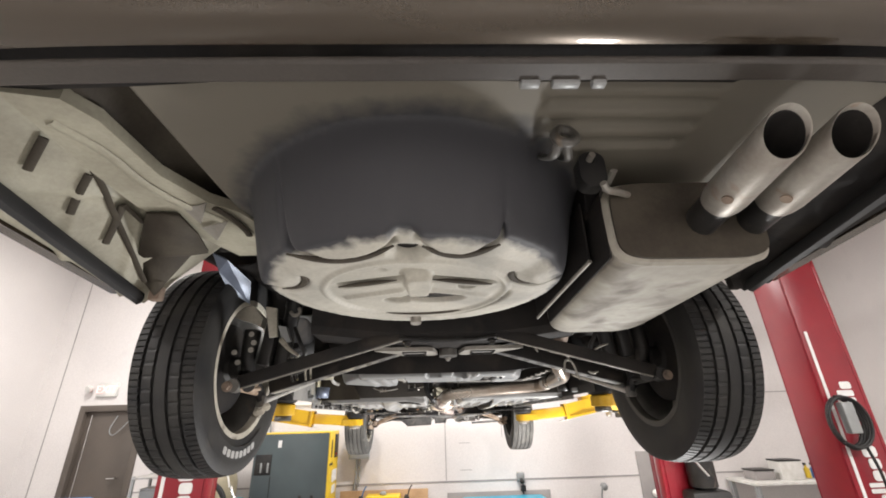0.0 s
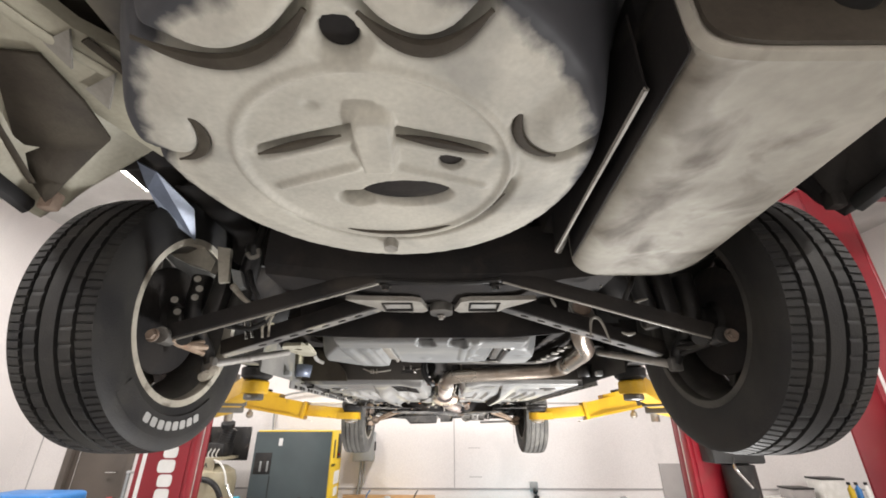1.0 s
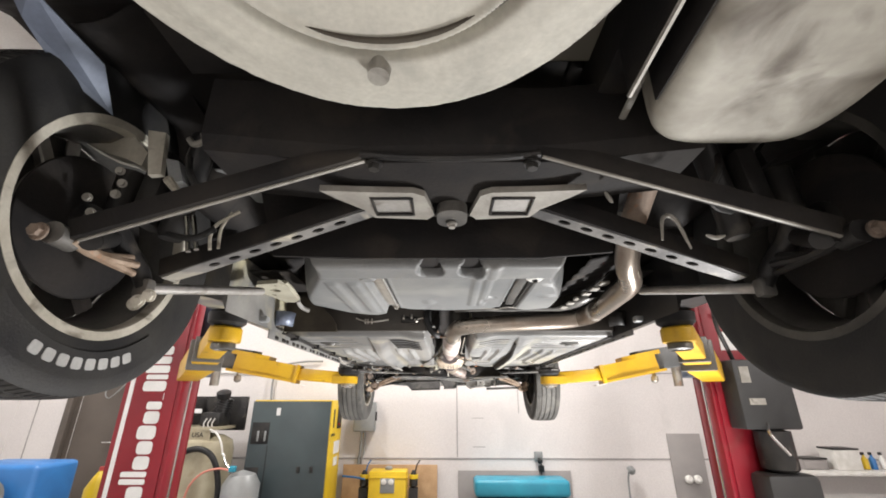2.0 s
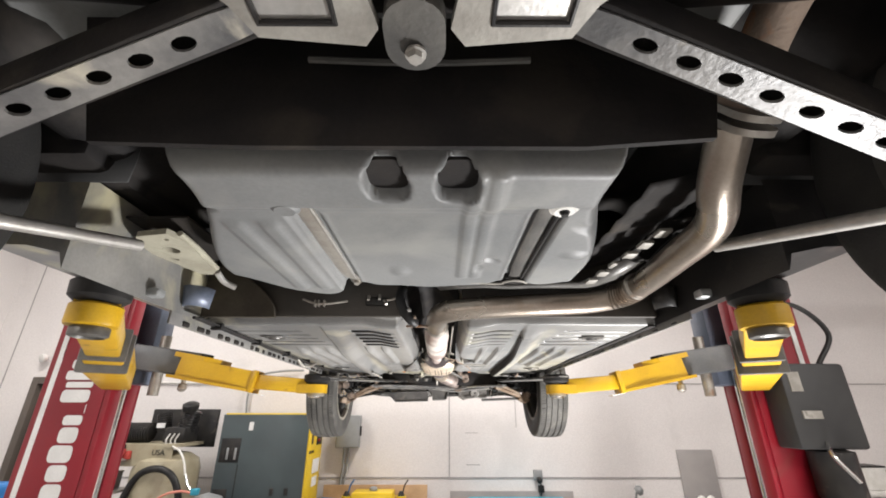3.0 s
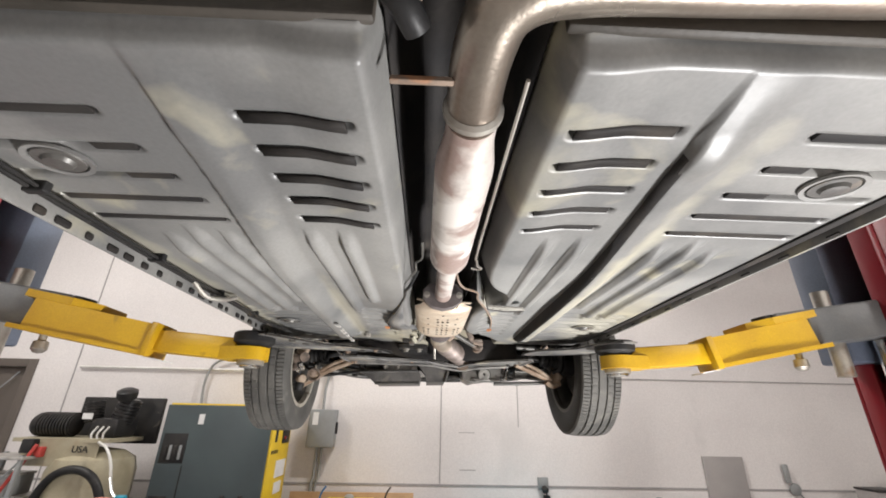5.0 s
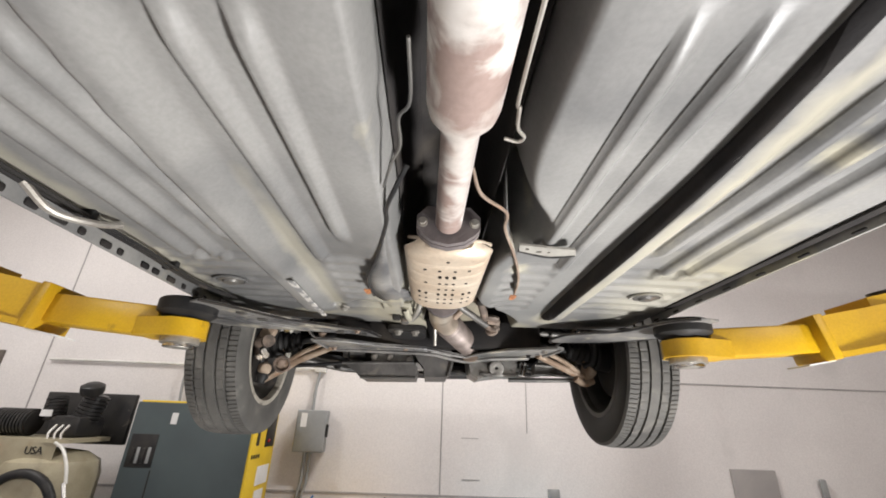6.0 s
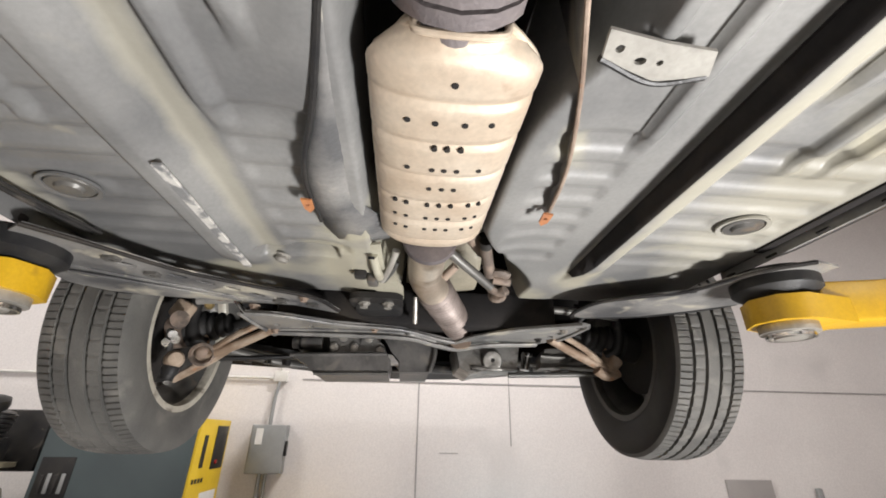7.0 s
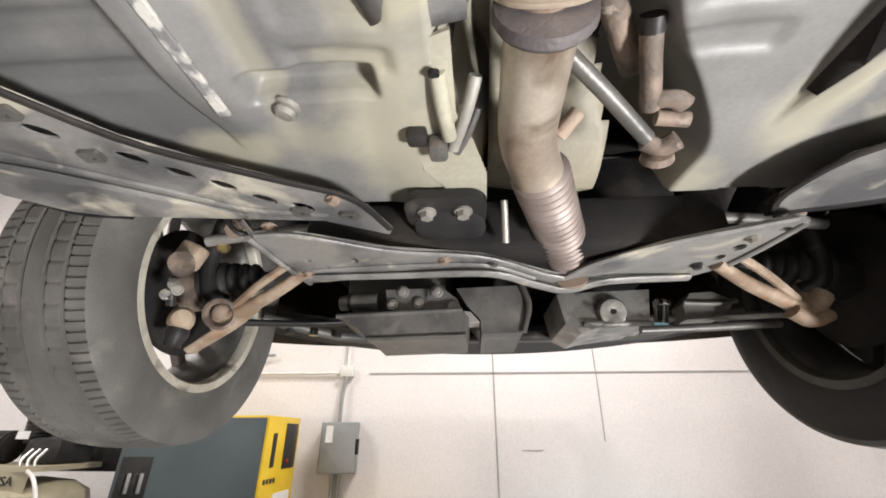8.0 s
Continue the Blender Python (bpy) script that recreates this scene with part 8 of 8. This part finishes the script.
part("red_button", lathe([(0.004, 0), (0.016, 0.002), (0.016, 0.012), (0.01, 0.016)], 16, axis_to((-1.484, 6.56, 1.27), (1, 0, 0))), REDLENS, cab, "red stop button")
part("side_label", box(-1.49, -1.486, 6.42, 6.7, 0.92, 1.07, 0), DECAL, cab, "white label", smooth=False)
part("side_label", box(-1.49, -1.486, 6.45, 6.65, 0.78, 0.88, 0), DECAL, cab, "white label", smooth=False)
for k in range(4):
    part("side_mark", box(-1.49, -1.486, 6.24 + 0.05 * k, 6.27 + 0.05 * k, 1.14, 1.17, 0), BLACKPAINT, cab, smooth=False)
part("side_stripe", box(-1.49, -1.486, 6.3, 6.36, 1.24, 1.46, 0), BLACKPAINT, cab, "black mark", smooth=False)

cp = thing("air_compressor", (-3.1, 6.15, 0), "cream piston air compressor with black pumps on top", "compressor")
part("tank", lathe([(0.03, 0.0), (0.2, 0.03), (0.3, 0.1), (0.33, 0.2), (0.33, 0.9), (0.3, 1.0), (0.2, 1.06), (0.03, 1.09)], 40, axis_to((-3.02, 6.15, 0.1), (0, 0, 1))), CREAMTANK, cp, "cream steel air tank")
part("top_plate", plate(rounded(-3.62, -2.78, 5.9, 6.4, 0.05), 1.235, 1.265), CREAMTANK, cp, "cream mounting plate")
part("skirt", plate([(-3.5, 5.92), (-2.86, 5.92), (-3.0, 5.9), (-3.3, 5.9)], 1.05, 1.235), CREAMTANK, cp)
for x in (-3.3, -2.74):
    for y in (5.95, 6.35):
        part("leg", box(x - 0.025, x + 0.025, y - 0.025, y + 0.025, 0, 0.4, 0.004), CREAMTANK, cp)
part("belt_guard", box(-3.5, -2.70, 6.42, 6.47, 1.2, 1.62, 0.01), BLACKPAINT, cp, "black square belt guard")
def finned(p, d, r, n, pitch):
    pr = [(0.01, 0)]
    for k in range(n):
        pr += [(r, pitch * k), (r, pitch * k + pitch * 0.55), (r * 0.82, pitch * k + pitch * 0.6), (r * 0.82, pitch * k + pitch * 0.95)]
    pr.append((0.01, pitch * n))
    return lathe(pr, 28, axis_to(p, d))
part("motor", finned((-3.56, 6.12, 1.37), (1, 0, 0), 0.105, 11, 0.027), BLACKPAINT, cp, "black finned motor")
part("motor_cap", lathe([(0.02, 0), (0.08, 0.01), (0.1, 0.04), (0.1, 0.07)], 28, axis_to((-3.63, 6.12, 1.37), (1, 0, 0))), BLACKPAINT, cp)
part("pump_body", box(-3.1, -2.85, 6.05, 6.35, 1.265, 1.43, 0.03), BLACKPAINT, cp, "black pump crankcase")
part("pump_head", finned((-2.93, 6.2, 1.4), (0.25, 0, 1), 0.095, 7, 0.03), BLACKPAINT, cp, "black finned pump head")
part("pump_head", finned((-3.18, 6.2, 1.4), (-0.2, 0, 1), 0.075, 7, 0.026), BLACKPAINT, cp, "black finned pump head")
part("air_filter", lathe([(0.01, 0), (0.075, 0.005), (0.085, 0.03), (0.085, 0.075), (0.05, 0.095)], 28, axis_to((-2.88, 6.12, 1.6), (0.1, -0.4, 1))), BLACKPAINT, cp, "round black air filter")
part("tag", box(-3.17, -3.08, 6.03, 6.036, 1.42, 1.47, 0), DECAL, cp, "white tag", smooth=False)
for k in range(3):
    part("copper_line", tube([(-2.98 + 0.05 * k, 6.0, 1.36), (-2.98 + 0.05 * k, 5.95, 1.3), (-2.95 + 0.05 * k, 5.93, 1.25)], 0.009, 8, 5), ALLOY, cp, "pale metal line")
part("air_hose", tube([(-3.25, 5.86, 0.4), (-3.22, 5.84, 0.75), (-3.1, 5.82, 0.98), (-2.9, 5.8, 1.04), (-2.72, 5.8, 0.95), (-2.62, 5.82, 0.7), (-2.6, 5.85, 0.3)], 0.032, 12, 6), RUBBER, cp, "thick black air hose")
part("red_hose", tube([(-3.32, 5.84, 1.22), (-3.36, 5.82, 1.1), (-3.42, 5.8, 0.95), (-3.5, 5.8, 0.75), (-3.58, 5.8, 0.4)], 0.014, 10, 6), REDHOSE, cp, "red air hose")
part("red_hose", tube([(-2.96, 5.78, 0.5), (-2.9, 5.76, 0.68), (-2.78, 5.76, 0.8), (-2.62, 5.78, 0.84), (-2.5, 5.8, 0.82)], 0.012, 10, 6), PINKHOSE, cp, "orange air hose")
part("white_hose", tube([(-2.86, 5.9, 1.24), (-2.74, 5.84, 1.2), (-2.66, 5.82, 1.1), (-2.62, 5.82, 0.98)], 0.011, 10, 6), WHITEPLASTIC, cp, "white air hose")
part("valve", box(-3.34, -3.28, 5.85, 5.9, 1.12, 1.2, 0.006), REDHOSE, cp, "red valve")
part("pressure_switch", box(-3.46, -3.36, 5.84, 5.92, 1.15, 1.26, 0.01), BLACKPAINT, cp, "black pressure switch")
lettering("USA", 0.075, Matrix.Translation((-3.0, 5.897, 1.18)) @ Matrix.Rotation(radians(90), 4, "X"), BLACKPAINT, cp, "lettering")

dry = thing("air_dryer", (-2.35, 5.85, 0), "low grey metal air dryer beside the compressor", "air dryer")
part("body", lathe([(0.02, 0), (0.15, 0.02), (0.2, 0.08), (0.2, 0.62), (0.14, 0.72), (0.02, 0.76)], 32, axis_to((-2.35, 5.82, 0.06), (0, 0, 1))), GREYMETAL, dry)
part("foot", lathe([(0.14, 0), (0.16, 0.01), (0.16, 0.06), (0.14, 0.07)], 28, axis_to((-2.35, 5.82, 0), (0, 0, 1))), BLACKPAINT, dry)
part("green_valve", box(-2.45, -2.38, 5.66, 5.72, 0.82, 0.88, 0.01), TEAL, dry, "green valve")
part("inlet", tube([(-2.42, 5.7, 0.84), (-2.5, 5.7, 0.9), (-2.56, 5.72, 1.0)], 0.012, 8, 5), CHROME, dry)

rack = thing("steel_rack", (-3.55, 5.9, 0), "pale grey steel rack with two open shelves", "rack")
for x in (-3.78, -3.33):
    for y in (5.75, 6.1):
        part("post", box(x - 0.015, x + 0.015, y - 0.015, y + 0.015, 0, 1.14, 0.003), GREYMETAL, rack)
for z in (0.5, 0.82, 1.12):
    part("shelf", box(-3.80, -3.31, 5.73, 6.12, z - 0.012, z + 0.012, 0.004), ALLOY, rack)
part("brace", tube([(-3.78, 5.74, 0.5), (-3.33, 5.74, 1.1)], 0.008, 8, 2), GREYMETAL, rack)
rb2 = thing("parts_box", (-3.55, 5.9, 0.832), "small grey metal box on the rack shelf", "box")
part("body", box(-3.71, -3.42, 5.8, 6.05, 0.833, 0.98, 0.01), GREYMETAL, rb2)
part("lid", box(-3.715, -3.415, 5.795, 6.055, 0.98, 1.0, 0.006), ALLOY, rb2)
yb = thing("yellow_can", (-4.15, 6.0, 0), "yellow safety can standing on the floor", "can")
part("body", lathe([(0.02, 0), (0.12, 0.01), (0.13, 0.04), (0.13, 0.6), (0.07, 0.72), (0.03, 0.78)], 28, axis_to((-4.15, 6.05, 0), (0, 0, 1))), CABYELLOW, yb)
part("cap", rod((-4.15, 6.05, 0.78), (-4.15, 6.05, 0.82), 0.035), REDHOSE, yb)

ebox = thing("disconnect_box", (-1.2, 6.95, 1.16), "grey steel electrical disconnect box on the wall", "electrical box")
part("body", box(-1.35, -1.05, WY - 0.13, WY - 0.001, 1.16, 1.55, 0.008), GREYMETAL, ebox)
part("cover", box(-1.335, -1.045, WY - 0.142, WY - 0.13, 1.17, 1.545, 0.005), GREYMETAL, ebox)
part("label", box(-1.30, -1.24, WY - 0.146, WY - 0.142, 1.39, 1.52, 0), DECAL, ebox, "white label", smooth=False)
part("handle", box(-1.045, -1.025, WY - 0.12, WY - 0.08, 1.3, 1.42, 0.005), BLACKPAINT, ebox, "black switch handle")
for k, (pts, r) in enumerate((([(-1.22, WY - 0.05, 1.55), (-1.22, WY - 0.05, 1.75), (-1.2, WY - 0.045, 1.93)], 0.016), ([(-1.24, WY - 0.05, 1.16), (-1.24, WY - 0.05, 0.9), (-1.26, WY - 0.05, 0.75), (-1.27, WY - 0.05, 0.1)], 0.017), ([(-1.19, WY - 0.05, 1.16), (-1.19, WY - 0.05, 0.9), (-1.22, WY - 0.05, 0.72), (-1.22, WY - 0.05, 0.1)], 0.014))):
    part("conduit", tube(pts, r, 12, 5), GREYMETAL, ebox, "grey conduit")
jb = thing("junction_box", (-1.2, 6.97, 1.93), "small white junction box with conduit on the wall", "junction box")
part("body", box(-1.26, -1.14, WY - 0.06, WY - 0.001, 1.93, 2.03, 0.006), WHITEPLASTIC, jb)
part("conduit", rod((-1.26, WY - 0.03, 1.965), (-4.1, WY - 0.03, 1.965), 0.013), WHITEPLASTIC, jb, "white conduit")
part("conduit", rod((-1.2, WY - 0.03, 2.03), (-1.2, WY - 0.03, ROOM_H), 0.013), WHITEPLASTIC, jb, "white conduit")
wire = thing("wall_wire", (1.03, WY, 1.36), "thin dark wire running down the wall", "wire")
part("wire", tube([(1.03, WY - 0.008, 2.6), (1.035, WY - 0.008, 1.9), (1.03, WY - 0.008, 1.4)], 0.004, 6, 4), SEAMGREY, wire)
hs = thing("wall_hose", (-2.6, WY, 1.6), "grey flexible hose looping up the wall", "hose")
part("hose", tube([(-2.6, WY - 0.05, 1.5), (-2.62, WY - 0.05, 1.85), (-2.52, WY - 0.06, 2.05), (-2.2, WY - 0.06, 2.12), (-1.9, WY - 0.05, 2.13)], 0.014, 10, 6), GREYMETAL, hs)
for x, z in ((0.42, 1.33), (0.43, 0.95)):
    sc = thing("wall_scuff", (x, WY, z), "thin scuffed strip of tape on the wall", "tape")
    part("strip", box(x - 0.08, x + 0.1, WY - 0.003, WY - 0.0005, z, z + 0.008), SEAMGREY, sc, smooth=False)

ply = thing("plywood_board", (-0.8, 6.9, 0), "plywood board leaning on the wall", "board")
part("board", box(-1.46, -0.15, 6.93, 6.955, 0.0, 0.735, 0.002), PLYWOOD, ply)
pu = thing("fluid_machine", (-0.8, 6.7, 0), "yellow fluid exchange machine with black pump handles", "machine")
part("body", box(-1.04, -0.55, 6.6, 6.88, 0.03, 0.7, 0.015), CABYELLOW, pu)
part("lid", box(-1.05, -0.54, 6.59, 6.89, 0.62, 0.635, 0.004), CABYELLOW, pu)
part("gauge_plate", box(-0.885, -0.7, 6.592, 6.6, 0.45, 0.63, 0.004), GREYMETAL, pu, "grey gauge plate")
for x in (-0.84, -0.745):
    part("gauge", lathe([(0.004, 0), (0.034, 0.002), (0.036, 0.01), (0.03, 0.014)], 20, axis_to((x, 6.592, 0.58), (0, -1, 0))), WHITEPLASTIC, pu, "round white gauge")
for x in (-1.12, -0.46):
    part("pump", lathe([(0.03, 0), (0.055, 0.02), (0.055, 0.1), (0.04, 0.16), (0.02, 0.2)], 20, axis_to((x, 6.72, 0.5), (0, 0, 1))), BLACKPAINT, pu, "black pump")
    part("pump_ring", lathe([(0.05, 0), (0.06, 0.002), (0.06, 0.05), (0.05, 0.052)], 20, axis_to((x, 6.72, 0.6), (0, 0, 1)), closed=True), CABYELLOW, pu)
    part("stick", tube([(x + 0.02, 6.72, 0.68), (x + 0.04, 6.72, 0.76), (x + 0.08, 6.72, 0.82)], 0.009, 8, 4), BLUE if x < -1 else BLACKPAINT, pu)
    part("bracket", box(x - 0.06, x + 0.06, 6.68, 6.76, 0.03, 0.5, 0.01), BLACKPAINT, pu)
part("knob", lathe([(0.01, 0), (0.05, 0.005), (0.05, 0.03), (0.03, 0.045)], 20, axis_to((-0.8, 6.74, 0.7), (0, 0, 1))), GREYMETAL, pu)
part("blue_hose", tube([(-1.1, 6.66, 0.6), (-1.25, 6.68, 0.62), (-1.42, 6.75, 0.62)], 0.012, 8, 5), BLUE, pu, "blue hose")

tl = thing("teal_tool_chest", (0.95, 6.7, 0), "teal plastic parts washer against the wall", "parts washer")
part("lid", box(0.34, 1.56, 6.5, 6.9, 0.42, 0.62, 0.05, None, 4), TEAL, tl)
part("tub", box(0.38, 1.52, 6.53, 6.88, 0.0, 0.42, 0.02), BLACKPAINT, tl)
gb = thing("backing_board", (0.2, 6.95, 0), "grey board standing behind the parts washer", "board")
part("board", box(0.14, 1.7, 6.975, 6.995, 0.0, 0.66, 0.003), CARDBOARD, gb)
ol_ = thing("wall_outlet", (1.27, 7.0, 0.74), "grey wall outlet with a black plug", "outlet")
part("box", box(1.215, 1.325, WY - 0.05, WY - 0.001, 0.78, 0.9, 0.006), GREYMETAL, ol_)
part("plug", lathe([(0.01, 0), (0.03, 0.004), (0.035, 0.05), (0.015, 0.07)], 16, axis_to((1.275, WY - 0.05, 0.8), (0, -1, -0.4))), BLACKPAINT, ol_, "black plug")
part("cord", tube([(1.28, WY - 0.1, 0.77), (1.29, WY - 0.09, 0.72), (1.29, WY - 0.06, 0.62)], 0.009, 8, 5), BLACKPAINT, ol_)
part("second_plug", box(1.26, 1.33, WY - 0.08, WY - 0.02, 0.65, 0.73, 0.01), BLACKPAINT, ol_)
gr = thing("bench_grinder_arm", (2.5, 6.95, 0.5), "small grey lamp head on a thin stem", "lamp")
part("head", lathe([(0.01, 0), (0.05, 0.01), (0.06, 0.05), (0.03, 0.09)], 18, axis_to((2.47, 6.9, 0.66), (0.6, -0.3, 0.5))), GREYMETAL, gr)
part("stem", tube([(2.48, 6.92, 0.66), (2.46, 6.93, 0.5), (2.46, 6.94, 0.02)], 0.012, 8, 5), GREYMETAL, gr)
pb = thing("grey_panel", (3.35, 6.98, 0.2), "plain grey board fixed to the wall", "board")
part("board", box(3.12, 3.58, WY - 0.035, WY - 0.001, 0.2, 1.135, 0.004), CARDBOARD, pb)
for x in (3.30, 3.42):
    part("bulb", lathe([(0.01, 0), (0.05, 0.01), (0.055, 0.04), (0.03, 0.07)], 18, axis_to((x, WY - 0.035, 0.56), (0, -1, 0.2))), WHITEPLASTIC, pb, "round white lamp")
ph = thing("hanging_gun", (4.08, 6.97, 0.8), "grey air gun with a cord hung on the wall", "air gun")
part("handle", box(4.02, 4.08, WY - 0.05, WY - 0.015, 0.88, 1.07, 0.012), GREYMETAL, ph)
part("head", lathe([(0.02, 0), (0.06, 0.008), (0.06, 0.03), (0.02, 0.04)], 20, axis_to((4.11, WY - 0.012, 0.82), (0, -1, 0))), GREYMETAL, ph)
part("cord", tube([(4.13, WY - 0.03, 0.8), (4.24, WY - 0.02, 0.66), (4.36, WY - 0.02, 0.5), (4.5, WY - 0.02, 0.35)], 0.008, 8, 5), GREYMETAL, ph)

bench = thing("workbench", (5.3, 6.7, 0), "pale workbench along the wall", "workbench")
part("top", box(4.45, 6.5, 6.35, 6.98, 0.7, 0.74, 0.006), WHITEPLASTIC, bench)
for x in (4.5, 6.45):
    for y in (6.4, 6.93):
        part("leg", box(x - 0.03, x + 0.03, y - 0.03, y + 0.03, 0, 0.7, 0.004), GREYMETAL, bench)
for x0, x1, y0, z1, mt, lb in ((4.62, 4.92, 6.55, 0.86, CARDBOARD, "small grey carton on the workbench"), (5.0, 5.32, 6.5, 0.98, WHITEPLASTIC, "white plastic box with a dark lid on the workbench"), (5.95, 6.25, 6.5, 0.9, BLACKPAINT, "dark tool case on the workbench")):
    bx = thing("bench_box", ((x0 + x1) / 2, y0 + 0.1, 0.742), lb, "box", "things on the bench")
    part("body", box(x0, x1, y0, y0 + 0.25, 0.742, z1, 0.008), mt, bx)
    part("lid", box(x0 - 0.006, x1 + 0.006, y0 - 0.006, y0 + 0.256, z1, z1 + 0.02, 0.004), BLACKPAINT, bx)
for k, x in enumerate((5.45, 5.55, 5.68)):
    bt = thing("spray_bottle", (x, 6.6, 0.742), "small plastic spray bottle on the workbench", "bottle", "bottles on the bench")
    part("body", lathe([(0.01, 0), (0.035, 0.004), (0.035, 0.12), (0.014, 0.15), (0.014, 0.17)], 18, axis_to((x, 6.6, 0.742), (0, 0, 1))), (CABYELLOW, BLUE, WHITEPLASTIC)[k], bt)
    part("trigger", box(x - 0.03, x + 0.012, 6.59, 6.61, 0.91, 0.945, 0.005), BLACKPAINT, bt)

bc = thing("blue_drum_cart", (-4.35, 5.2, 0), "blue plastic oil drain cart with a grey bowl", "drain cart")
part("tank", box(-4.75, -3.95, 4.95, 5.45, 0.1, 0.98, 0.05, None, 3), BLUE, bc)
part("bowl", lathe([(0.02, 0.0), (0.16, 0.02), (0.22, 0.1), (0.225, 0.11), (0.15, 0.03)], 28, axis_to((-4.3, 4.88, 0.62), (0.1, -1, 0.5))), GREYMETAL, bc, "grey round bowl")
for x in (-4.65, -4.05):
    part("wheel", lathe([(0.02, -0.02), (0.06, -0.025), (0.06, 0.025), (0.02, 0.02)], 20, axis_to((x, 5.2, 0.061), (0, 1, 0))), RUBBER, bc)
